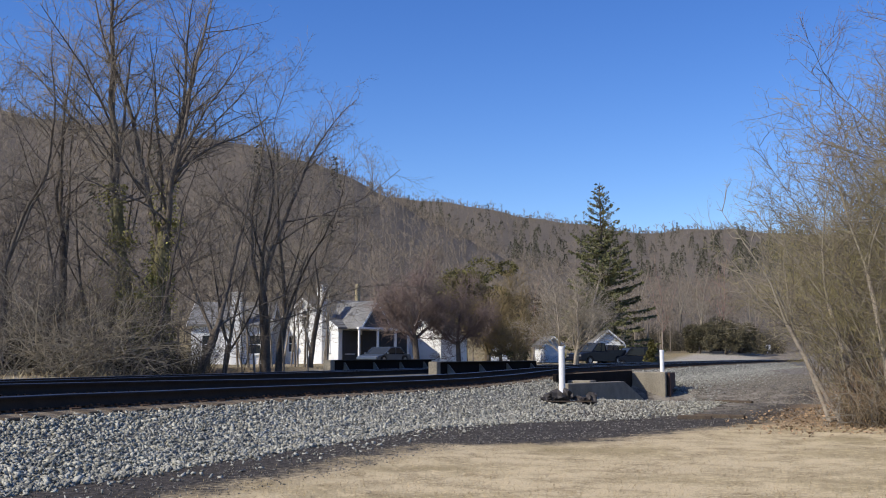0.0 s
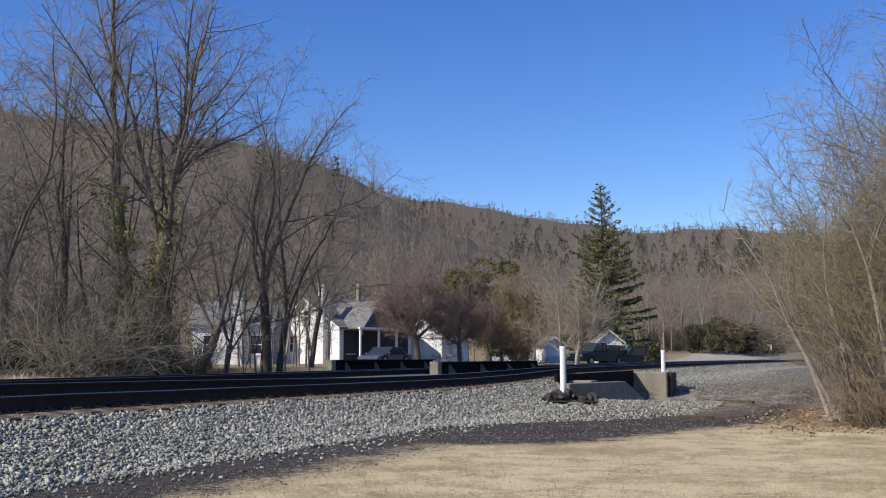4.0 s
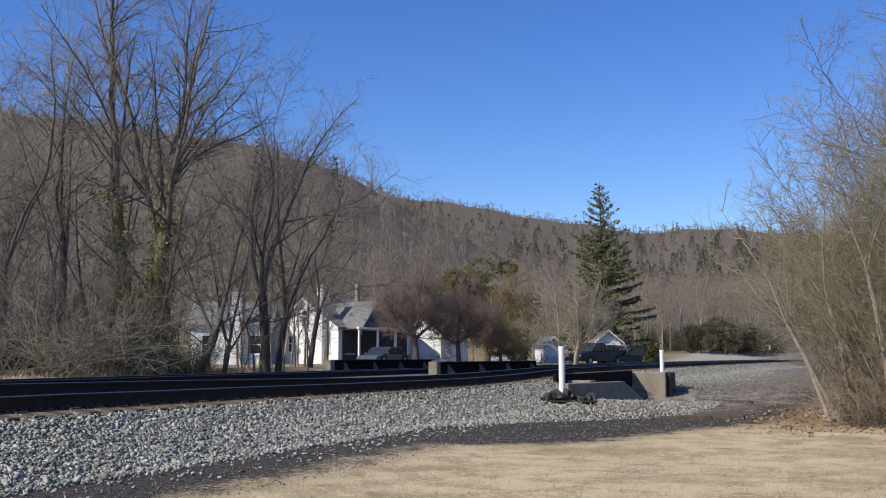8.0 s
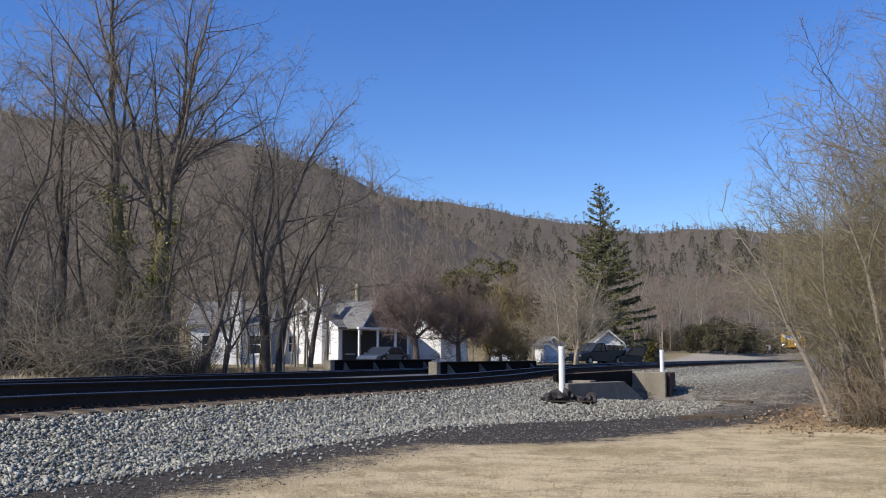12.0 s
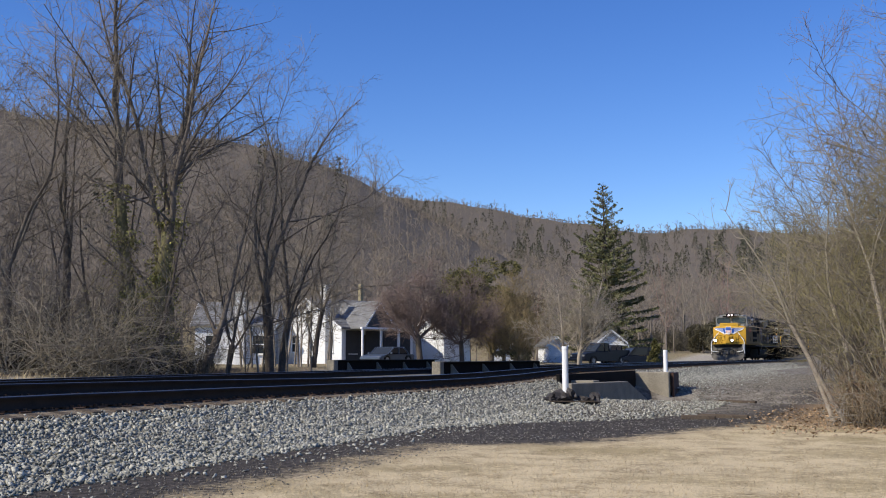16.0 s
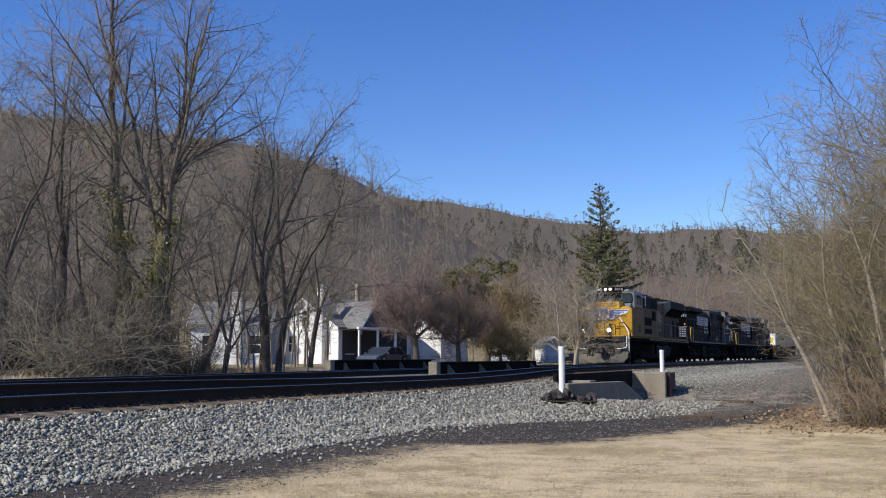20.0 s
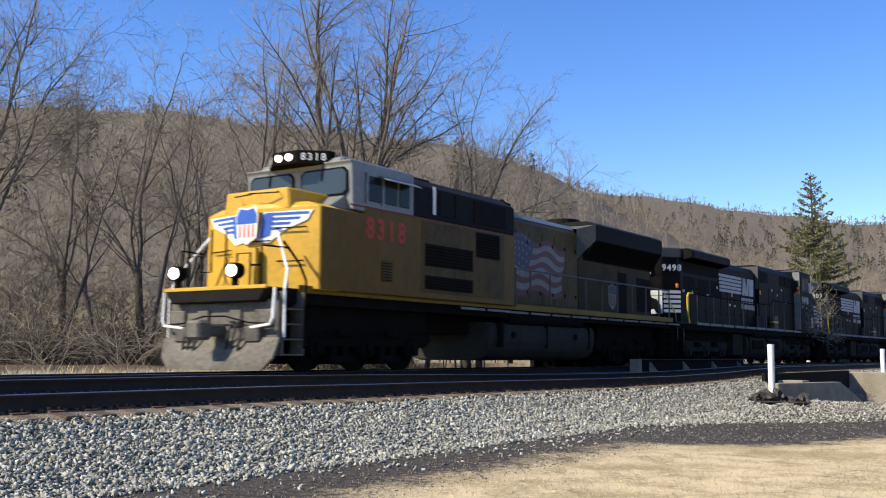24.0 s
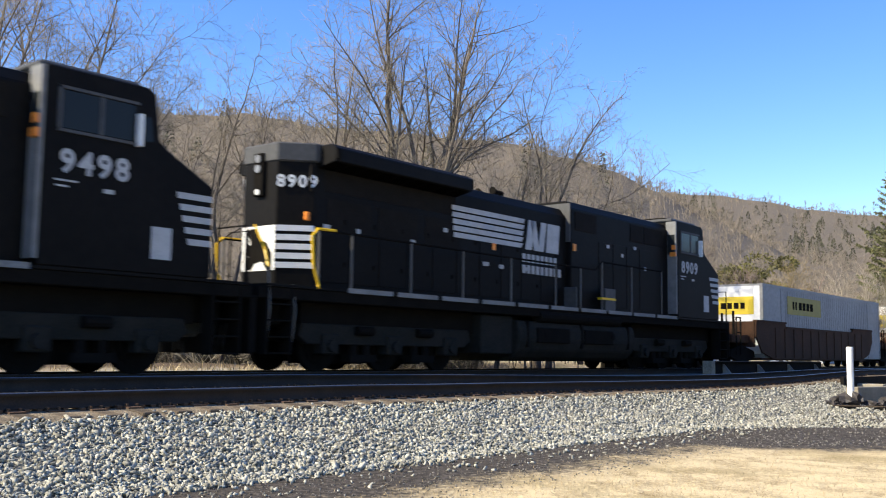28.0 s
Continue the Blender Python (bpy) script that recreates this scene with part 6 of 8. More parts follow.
def truck(g, x, axles, frame_mat, r=R_WHEEL):
    """A three-axle truck: two side frames with boxes and springs, brake gear and wheelsets."""
    t = part("truck", boxes((x + axles[0] - 0.45, x + axles[-1] + 0.45, -0.5, 0.5, 0.62, 0.85)), M_UNDER, g)
    for y in (-1.02, 1.02):
        lo, hi = axles[0] - 0.85, axles[-1] + 0.85
        bm = bmesh.new()
        prism(bm, ((x + lo, 0.72), (x + lo + 0.25, 0.56), (x + hi - 0.25, 0.56), (x + hi, 0.72), (x + hi - 0.1, 0.98), (x + lo + 0.1, 0.98)), "y", y - 0.1, y + 0.1, 0.02)
        for a in axles:
            box(bm, x + a - 0.24, x + a + 0.24, y - 0.17, y + 0.17, 0.36, 0.78, bevel=0.03)
            cyl(bm, (x + a, y + (0.2 if y > 0 else -0.2), 0.54), "y", 0.13, 0.1, 10)
        part("side_frame", bm, frame_mat, t)
        for a, b in zip(axles, axles[1:]):
            m = x + (a + b) / 2
            for d in (-0.2, 0.2):
                part("spring", cyl(bmesh.new(), (m + d, y, 0.46), "z", 0.1, 0.24, 10), M_UNDER, t)
            part("spring_plank", boxes((m - 0.4, m + 0.4, y - 0.14, y + 0.14, 0.2, 0.36)), M_UNDER, t)
            part("traction_motor", boxes((m - 0.55, m + 0.55, y * 0.5 - 0.1, y * 0.5 + 0.1, 0.16, 0.6)), M_UNDER, t)
            part("brake_cylinder", cyl(bmesh.new(), (m, y * 1.15, 0.86), "x", 0.1, 0.5, 10), M_UNDER, t)
        part("sand_pipe", tube(bmesh.new(), [(x + lo, y, 0.95), (x + lo - 0.08, y * 0.85, 0.5), (x + lo + 0.12, y * 0.76, 0.12)], 0.025), M_UNDER, t)
    for a in axles:
        wheelset(t, x + a, r, M_UNDER)
    return t


def fuel_tank(g, x0, x1, mat):
    bm = bmesh.new()
    prism(bm, ((-1.38, 1.28), (1.38, 1.28), (1.45, 1.1), (1.46, 0.8), (1.38, 0.52), (1.2, 0.33), (0.9, 0.24), (-0.9, 0.24), (-1.2, 0.33), (-1.38, 0.52), (-1.46, 0.8), (-1.45, 1.1)), "x", x0, x1, 0.04)
    t = part("fuel_tank", bm, mat, g)
    for x in (x0 + 1.2, x1 - 1.4):
        part("filler_cap", cyl(bmesh.new(), (x, -1.47, 0.95), "y", 0.09, 0.08, 10), M_UNDER, t)
    for x in np.linspace(x0 + 0.4, x1 - 0.4, 3):
        part("tank_strap", boxes((x - 0.04, x + 0.04, -1.47, 1.47, 0.6, 1.28)), M_UNDER, t)
    part("air_reservoir", cyl(bmesh.new(), ((x0 + x1) / 2, -1.36, 1.42), "x", 0.17, (x1 - x0) * 0.7, 12), M_UNDER, g)
    return t


def handrails(g, xs, z0, z1, y, mat_post, mat_rail):
    for x in xs:
        part("handrail_post", tube(bmesh.new(), [(x, y, z0), (x, y, z1)], 0.028, 5), mat_post, g)
    part("handrail", tube(bmesh.new(), [(x, y, z1) for x in xs], 0.026, 5), mat_rail, g)


def end_steps(g, x, toward, y, mat, rail_mat, top=1.62):
    """Four steps between two stringers at a corner of the frame, with bent grab rails."""
    s = 1 if y > 0 else -1
    for dx in (0.0, 0.62):
        st = part("step_side", boxes((x + toward * dx - 0.02, x + toward * dx + 0.02, min(y - s * 0.32, y), max(y - s * 0.32, y), 0.35, top)), mat, g)
    for i in range(4):
        z = 0.36 + i * 0.31
        a, b = sorted((x, x + toward * 0.62))
        part("step", boxes((a, b, y - s * 0.3 if s > 0 else y, y if s > 0 else y + 0.3, z, z + 0.03)), mat, g)
    return st


def pipe_clutter(g, x, seed, coupler_mat):
    """Coupler, hoses and cut levers on a vehicle's end that faces forward."""
    rng = random.Random(seed)
    bm = bmesh.new()
    box(bm, x - 0.5, x + 0.5, -0.16, 0.16, 0.74, 1.0, bevel=0.04)
    box(bm, x - 0.78, x - 0.4, -0.24, 0.2, 0.66, 1.06, bevel=0.06)
    cp = part("coupler", bm, coupler_mat, g)
    for y in (-0.75, -0.6, -0.45, 0.45, 0.6, 0.75):
        z = 1.0 + rng.uniform(-0.05, 0.1)
        part("air_hose", tube(bmesh.new(), [(x, y, z), (x - 0.16, y, z - 0.1), (x - 0.2, y + 0.05, z - 0.4), (x - 0.14, y + 0.12, z - 0.6)], 0.03, 5), M_RUBBER, g)
    bm = bmesh.new()
    tube(bm, [(x - 0.1, -1.35, 1.0), (x - 0.14, -0.9, 1.02), (x - 0.16, -0.3, 1.16), (x - 0.16, 0.3, 1.16), (x - 0.14, 0.9, 1.02), (x - 0.1, 1.35, 1.0)], 0.018, 5)
    part("uncoupling_lever", bm, M_UNDER, g)
    return cp


def roof_fan(g, x, z, r, mat):
    bm = bmesh.new()
    cyl(bm, (x, 0, z), "z", r, 0.16, 20)
    cyl(bm, (x, 0, z + 0.09), "z", r * 0.9, 0.06, 20)
    return part("roof_fan", bm, mat, g)


def horn(g, x, y, z, n=3):
    bm = bmesh.new()
    box(bm, x - 0.05, x + 0.05, y - 0.3, y + 0.3, z, z + 0.06)
    for i in range(n):
        yy = y - 0.24 + 0.48 * i / (n - 1)
        d = -1 if i % 2 else 1
        tube(bm, [(x, yy, z + 0.13), (x - d * 0.28, yy, z + 0.15), (x - d * 0.36, yy, z + 0.15)], 0.035, 8, 0.11)
        cyl(bm, (x + d * 0.04, yy, z + 0.12), "x", 0.06, 0.1, 8)
    return part("horn", bm, M_UNDER, g, "cluster of black air horns")


UNITS = []


# ---- the yellow leading locomotive ----
def yellow_locomotive():
    g = thing("locomotive", "yellow and grey diesel locomotive with lit headlamps and a painted flag", "locomotive", "locomotives of the train")
    # frame, pilot and plough
    part("frame", boxes((-1.1, 20.1, -1.46, 1.46, 1.42, 1.68), bevel=0.02), M_UNDER, g)
    for y in (-1.56, 1.56):
        part("sill_stripe", boxes((-0.5, 20.1, min(y, y * 0.985), max(y, y * 0.985), 1.66, 1.82)), M_STRIPE, g)
    part("walkway", boxes((-0.6, 20.2, -1.53, 1.53, 1.68, 1.74)), M_UNDER, g)
    part("pilot", boxes((-1.2, -1.08, -1.5, 1.5, 0.6, 1.5), bevel=0.02), M_PLOUGH, g, "grimy grey pilot plate")
    for y0, y1 in ((-1.42, -0.95), (-0.6, -0.28), (0.28, 0.6), (0.95, 1.42)):
        part("pilot_bracket", boxes((-1.26, -1.19, y0, y1, 0.95, 1.3), bevel=0.02), M_PLOUGH, g)
    for s in (-1, 1):
        bm = bmesh.new()
        a = [bm.verts.new(p) for p in ((-1.24, 0, 0.72), (-1.24, s * 1.58, 0.72), (-1.34, s * 1.5, 0.3), (-1.4, s * 1.25, 0.05), (-1.62, 0, 0.05))]
        b = [bm.verts.new((v.co.x + 0.07, v.co.y, v.co.z)) for v in a]
        bm.faces.new(a), bm.faces.new(b[::-1])
        for i in range(5):
            bm.faces.new((a[i], a[(i + 1) % 5], b[(i + 1) % 5], b[i]))
        bmesh.ops.recalc_face_normals(bm, faces=bm.faces)
        part("plough", bm, M_PLOUGH, g, "dusty grey snow plough blade")
    bm = bmesh.new()
    prism(bm, ((-1.4, 1.74), (-1.2, 1.44), (1.2, 1.44), (1.4, 1.74)), "x", -1.42, -0.5, 0.03)
    part("anticlimber", bm, M_LOUVRE, g)
    part("anticlimber_lip", boxes((-1.44, -1.38, -1.4, 1.4, 1.7, 1.78), bevel=0.01), M_YELLOW, g)
    pipe_clutter(g, -1.22, 1, M_PLOUGH)
    for y in (-0.95, 0.95):
        part("hose_rack", boxes((-1.34, -1.2, y - 0.2, y + 0.2, 0.62, 0.95), bevel=0.03), M_TRUCK, g)
    for y in (-1.5, 1.5):
        end_steps(g, -1.05, 1, y, M_PLOUGH, M_WHITE, 1.66)
        s = 1 if y > 0 else -1
        bm = bmesh.new()
        tube(bm, [(-1.1, y * 1.05, 0.72), (-1.1, y * 1.05, 1.7), (-0.95, y, 2.1), (-0.62, y * 0.62, 2.95)], 0.027, 6)
        part("grab_rail", bm, M_WHITE, g, "white painted grab rail")
        bm = bmesh.new()
        tube(bm, [(-1.32, y * 0.62, 0.92), (-1.36, y * 0.96, 0.98), (-1.34, y, 1.1), (-1.3, y, 1.72)], 0.03, 6)
        part("grab_rail", bm, M_WHITE, g)
        bm = bmesh.new()
        tube(bm, [(-0.42, y, 0.5), (-0.42, y * 1.02, 1.9), (-0.5, y * 0.95, 2.25), (-0.56, y * 0.7, 2.75)], 0.028, 6)
        part("grab_rail", bm, M_UNDER, g)
        for pts in ([(-1.3, s * 0.5, 1.75), (-1.3, s * 0.5, 2.45), (-1.3, s * 0.85, 2.45), (-1.3, s * 0.85, 1.75)], [(-1.25, s * 1.1, 1.75), (-1.25, s * 1.1, 2.6), (-0.55, s * 1.2, 2.6)], [(-1.3, s * 0.85, 2.2), (-1.25, s * 1.1, 2.2)], [(-1.3, s * 0.5, 2.1), (-1.3, s * 0.2, 2.1), (-1.3, s * 0.2, 3.0)]):
            part("platform_rail", tube(bmesh.new(), pts, 0.024, 5), M_UNDER, g)
    # nose: broad, with bevelled upper edges and a raised middle
    N = -0.45
    bm = bmesh.new()
    prism(bm, ((N, 0.0), (N + 0.4, 1.56), (0.6, 1.56), (0.6, -1.56), (N + 0.4, -1.56)), "z", 1.74, 3.54, 0.02)
    nose = part("nose", bm, M_YELLOW, g)
    bm = bmesh.new()
    v = [bm.verts.new(p) for p in ((N + 0.02, 0, 3.53), (N + 0.4, 1.54, 3.53), (0.6, 1.54, 3.53), (0.6, -1.54, 3.53), (N + 0.4, -1.54, 3.53))]
    w = [bm.verts.new(p) for p in ((N + 0.1, 0, 3.66), (N + 0.45, 1.2, 3.66), (0.6, 1.2, 3.66), (0.6, -1.2, 3.66), (N + 0.45, -1.2, 3.66))]
    bm.faces.new(v[::-1]), bm.faces.new(w)
    for i in range(5):
        bm.faces.new((v[i], v[(i + 1) % 5], w[(i + 1) % 5], w[i]))
    bmesh.ops.recalc_face_normals(bm, faces=bm.faces)
    part("nose_shoulder", bm, M_YELLOW, nose)
    bm = bmesh.new()
    prism(bm, ((-0.92, 3.5), (0.92, 3.5), (0.86, 3.98), (-0.86, 3.98)), "x", N + 0.2, 1.1, 0.04)
    part("nose_top", bm, M_YELLOW, nose)
    part("nose_door", boxes((N - 0.1, N + 0.01, -0.3, 0.34, 1.85, 2.66), bevel=0.008), M_YELLOW, nose)
    for y, z, w in ((-0.95, 3.02, 0.3), (0.2, 3.78, 0.26), (-0.35, 3.8, 0.3), (-0.2, 2.75, 0.3), (0.95, 2.6, 0.3), (-0.95, 2.3, 0.25), (0.3, 2.45, 0.2)):
        part("grab_iron", tube(bmesh.new(), [(N, y - w, z), (N - 0.08, y - w, z - 0.02), (N - 0.08, y + w, z - 0.02), (N, y + w, z)], 0.016, 5), M_UNDER, nose)
    # emblem on the nose: a shield between two wings, as plain shapes
    for s in (-1, 1):
        part("emblem_wing", plate([(s * 0.2, 2.72), (s * 0.34, 3.36), (s * 1.42, 3.38), (s * 1.3, 3.16), (s * 0.85, 2.98), (s * 0.45, 2.68)], "x", N - 0.02), M_LETTER, nose, "white wing shape of the emblem")
        for i in range(4):
            z = 3.31 - i * 0.105
            part("emblem_bar", plate([(s * 0.4, z - 0.034), (s * (1.33 - 0.2 * i), z - 0.024), (s * (1.35 - 0.2 * i), z + 0.03), (s * 0.38, z + 0.034)], "x", N - 0.027), M_BLUE, nose, "blue feather bar")
        part("emblem_root", plate([(s * 0.28, 2.78), (s * 0.5, 2.86), (s * 0.56, 3.3), (s * 0.32, 3.32)], "x", N - 0.034), M_BLUE, nose)
    part("emblem_shield", plate([(0, 2.66), (0.26, 2.8), (0.31, 3.3), (0.22, 3.5), (0, 3.46), (-0.22, 3.5), (-0.31, 3.3), (-0.26, 2.8)], "x", N - 0.06), M_LETTER, nose, "white shield with red stripes")
    part("shield_head", plate([(-0.27, 3.12), (0.27, 3.12), (0.28, 3.3), (0.19, 3.46), (0, 3.42), (-0.19, 3.46), (-0.28, 3.3)], "x", N - 0.068), M_BLUE, nose)
    for y in (-0.18, -0.06, 0.06, 0.18):
        part("shield_stripe", plate([(y - 0.025, 2.82), (y + 0.025, 2.82), (y + 0.025, 3.1), (y - 0.025, 3.1)], "x", N - 0.068), M_RED, nose)
    # the front's fittings follow the wedge of the nose
    for ob in nose.children:
        if ob.name.split(".")[0] not in ("nose_top", "nose_shoulder", "nose_door"):
            shield = ob.name.split(".")[0] in ("emblem_shield", "shield_head", "shield_stripe")
            for v in ob.data.vertices:
                v.co.x += 0.0 if shield else 0.256 * abs(v.co.y)
                v.co.z += 0.08
    # ditch lights
    for y in (-0.5, 1.1):
        d = part("ditch_light", cyl(bmesh.new(), (-1.34, y, 2.1), "x", 0.16, 0.22, 16), M_UNDER, g)
        part("lamp_glass", cyl(bmesh.new(), (-1.455, y, 2.1), "x", 0.125, 0.02, 16), M_LAMP, d, "lit white lamp")
        part("lamp_stand", boxes((-1.39, -1.29, y - 0.05, y + 0.05, 1.74, 1.98)), M_UNDER, d)
    # cab
    cab = part("cab", cab_yellow(), M_GREY, g, "grey cab above a yellow lower body")
    for y0, y1 in ((-1.34, -0.14), (0.14, 1.34)):
        bm = bmesh.new()
        prism(bm, ((y0 + 0.1, 3.98), (y1 - 0.1, 3.98), (y1, 4.06), (y1, 4.46), (y1 - 0.1, 4.54), (y0 + 0.1, 4.54), (y0, 4.46), (y0, 4.06)), "x", 1.035, 1.07)
        part("windscreen", bm, M_SCREENGLASS, cab)
        bm = bmesh.new()
        prism(bm, ((y0 + 0.06, 3.94), (y1 - 0.06, 3.94), (y1 + 0.04, 4.04), (y1 + 0.04, 4.48), (y1 - 0.06, 4.58), (y0 + 0.06, 4.58), (y0 - 0.04, 4.48), (y0 - 0.04, 4.04)), "x", 1.045, 1.09)
        part("screen_gasket", bm, M_UNDER, cab)
        part("wiper", tube(bmesh.new(), [(1.0, (y0 + y1) / 2, 4.66), (1.02, (y0 + y1) / 2 + 0.05, 4.3)], 0.014, 4), M_UNDER, cab)
    bm = bmesh.new()
    prism(bm, ((0.6, -0.34), (1.1, -0.86), (1.3, -0.86), (1.3, 0.86), (1.1, 0.86), (0.6, 0.34)), "z", 4.68, 5.0, 0.02)
    hl = part("number_board_housing", bm, M_UNDER, g)
    for y in (-0.11, 0.11):
        part("headlamp", cyl(bmesh.new(), (0.585, y * 1.3, 4.84), "x", 0.085, 0.05, 14), M_DIMLAMP, hl, "lit white headlamp")
    for side in (-1, 1):
        m = Matrix.Translation((0.85, side * 0.605, 4.84)) @ Matrix.Rotation(-math.pi / 2 - side * math.atan2(0.5, 0.52) if side > 0 else -math.atan2(0.52, 0.5), 4, "Z") @ Matrix.Rotation(math.pi / 2, 4, "X")
        lettering(hl, "8318", 0.23, M_LETTER, m, "number_board")
    # cab side: windows, door pillars and sunshade
    for x0, x1 in ((1.62, 2.1), (2.2, 2.72), (2.8, 3.2)):
        part("side_window", boxes((x0, x1, -1.512, -1.49, 3.86, 4.44), bevel=0.01), M_GLASS, cab)
        part("side_window", boxes((x0, x1, 1.49, 1.512, 3.86, 4.44), bevel=0.01), M_GLASS, cab)
    for b in ((1.53, 1.6, -1.53, -1.49, 3.8, 4.5), (2.11, 2.19, -1.53, -1.49, 3.8, 4.5)):
        part("window_frame", boxes(b), M_STEEL, cab, "bright metal window pillars")
    bm = bmesh.new()
    prism(bm, ((-1.5, 4.5), (-1.78, 4.36), (-1.78, 4.34), (-1.5, 4.47)), "x", 2.0, 3.3)
    part("sunshade", bm, M_GREY, cab)
    # upper grey body behind the cab
    bm = bmesh.new()
    prism(bm, ((-1.48, 3.72), (1.48, 3.72), (1.48, 4.5), (1.05, 4.78), (-1.05, 4.78), (-1.48, 4.5)), "x", 3.4, 8.2, 0.03)
    part("upper_body", bm, M_DARKGREY, g, "dark grey upper body")
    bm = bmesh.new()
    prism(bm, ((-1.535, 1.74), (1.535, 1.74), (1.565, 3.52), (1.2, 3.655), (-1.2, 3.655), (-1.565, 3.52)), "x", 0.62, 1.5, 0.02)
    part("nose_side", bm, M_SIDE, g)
    # plates cover the nose's bright sides with the shade-darkened yellow
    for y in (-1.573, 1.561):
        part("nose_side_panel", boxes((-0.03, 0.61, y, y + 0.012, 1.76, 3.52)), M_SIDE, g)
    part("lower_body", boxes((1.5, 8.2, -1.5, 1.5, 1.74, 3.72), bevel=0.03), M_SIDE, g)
    part("red_line", boxes((1.0, 8.2, -1.506, -1.49, 3.69, 3.72)), M_DARKRED, g)
    for x0, x1, z0, z1 in ((3.85, 6.0, 2.55, 3.1), (3.85, 6.0, 1.98, 2.32), (6.15, 7.35, 2.95, 3.62)):
        lv = part("louvre_panel", boxes((x0, x1, -1.515, -1.495, z0, z1)), M_LOUVRE, g)
        n = int((z1 - z0) / 0.08)
        bm = bmesh.new()
        for i in range(n):
            z = z0 + 0.04 + i * (z1 - z0 - 0.06) / n
            box(bm, x0 + 0.04, x1 - 0.04, -1.53, -1.51, z, z + 0.03)
        part("slat", bm, M_UNDER, lv)
    part("body_panel", boxes((3.7, 7.6, -1.508, -1.498, 1.9, 3.66), bevel=0.003), M_SOOTSHADE, g)
    for x0, x1, z0, z1, mt in ((4.2, 4.32, 3.85, 4.55, M_LETTER), (4.5, 5.1, 3.85, 4.5, M_DARKGREY), (5.2, 5.7, 3.85, 4.5, M_DARKGREY), (6.1, 7.7, 3.85, 4.45, M_LOUVRE)):
        part("side_door", boxes((x0, x1, -1.5, -1.485, z0, z1), bevel=0.004), mt, g)
    lv = part("small_louvre", boxes((2.15, 2.55, -1.515, -1.495, 2.05, 2.55)), M_SOOTSHADE, g)
    bm = bmesh.new()
    for i in range(7):
        box(bm, 2.18, 2.52, -1.525, -1.51, 2.08 + i * 0.065, 2.1 + i * 0.065)
    part("slat", bm, M_LOUVRE, lv)
    lettering(g, "8318", 0.66, M_SIDERED, on_side(2.3, 3.22, -1.503, 0.95), "road_number", 0.03)
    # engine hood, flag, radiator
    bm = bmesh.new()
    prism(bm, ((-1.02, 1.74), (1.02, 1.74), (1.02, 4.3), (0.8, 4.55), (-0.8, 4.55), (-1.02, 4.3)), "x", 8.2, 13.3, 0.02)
    part("engine_hood", bm, M_SOOTSHADE, g)
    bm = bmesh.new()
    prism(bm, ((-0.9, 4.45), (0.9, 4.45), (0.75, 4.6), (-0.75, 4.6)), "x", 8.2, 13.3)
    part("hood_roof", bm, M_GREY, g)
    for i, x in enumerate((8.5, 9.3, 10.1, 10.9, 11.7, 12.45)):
        d = part("hood_door", boxes((x, x + 0.74, -1.032, -1.018, 1.9, 4.1), bevel=0.004), M_SOOTSHADE, g)
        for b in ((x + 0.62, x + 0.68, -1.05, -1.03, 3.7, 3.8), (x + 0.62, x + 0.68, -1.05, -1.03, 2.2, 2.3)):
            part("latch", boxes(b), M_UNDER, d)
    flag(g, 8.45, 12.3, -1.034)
    part("rear_hood", boxes((13.3, 19.25, -1.04, 1.04, 1.74, 3.75), bevel=0.02), M_SOOTSHADEREAR, g, "sooted yellow rear hood darkened for shade")
    bm = bmesh.new()
    prism(bm, ((-1.04, 3.5), (-1.5, 4.15), (-1.5, 4.66), (-1.2, 4.8), (1.2, 4.8), (1.5, 4.66), (1.5, 4.15), (1.04, 3.5)), "x", 13.65, 19.3, 0.02)
    part("radiator_housing", bm, M_DARKGREY, g, "dark flared radiator housing")
    bm = bmesh.new()
    v = [bm.verts.new(p) for p in ((13.2, -1.04, 3.5), (13.2, -1.04, 4.5), (13.67, -1.5, 4.66), (13.67, -1.5, 4.15))]
    bm.faces.new(v)
    w = [bm.verts.new((p.co.x, -p.co.y, p.co.z)) for p in v]
    bm.faces.new(w[::-1])
    bm.faces.new((v[1], w[1], w[2], v[2]))
    bmesh.ops.solidify(bm, geom=bm.faces[:], thickness=0.03)
    part("flare_front", bm, M_GREY, g, "light grey flare plate")
    for i in range(11):
        x = 13.75 + i * 0.5
        bm = bmesh.new()
        v = [bm.verts.new(p) for p in ((x, -1.09, 3.56), (x + 0.44, -1.09, 3.56), (x + 0.44, -1.5, 4.12), (x, -1.5, 4.12))]
        bm.faces.new(v)
        bmesh.ops.solidify(bm, geom=bm.faces[:], thickness=0.02)
        part("radiator_screen", bm, M_LOUVRE, g)
    for x in (14.2, 15.9, 17.6):
        roof_fan(g, x, 4.84, 0.62, M_DARKGREY)
    for x in (9.0, 10.2, 11.4):
        part("roof_hatch", boxes((x, x + 0.8, -0.5, 0.5, 4.58, 4.66), bevel=0.02), M_DARKGREY, g)
    for b in ((3.7, 5.0, -0.9, 0.9, 4.76, 4.88), (5.4, 6.6, -0.8, 0.8, 4.76, 4.86)):
        part("roof_vent", boxes(b, bevel=0.03), M_DARKGREY, g)
    horn(g, 9.5, -0.4, 4.72)
    for x0, x1, z0, z1 in ((16.35, 17.05, 1.85, 3.3), (17.95, 19.2, 2.0, 3.2)):
        part("dark_opening", boxes((x0, x1, -1.055, -1.035, z0, z1)), M_LOUVRE, g)
    sx = 15.85
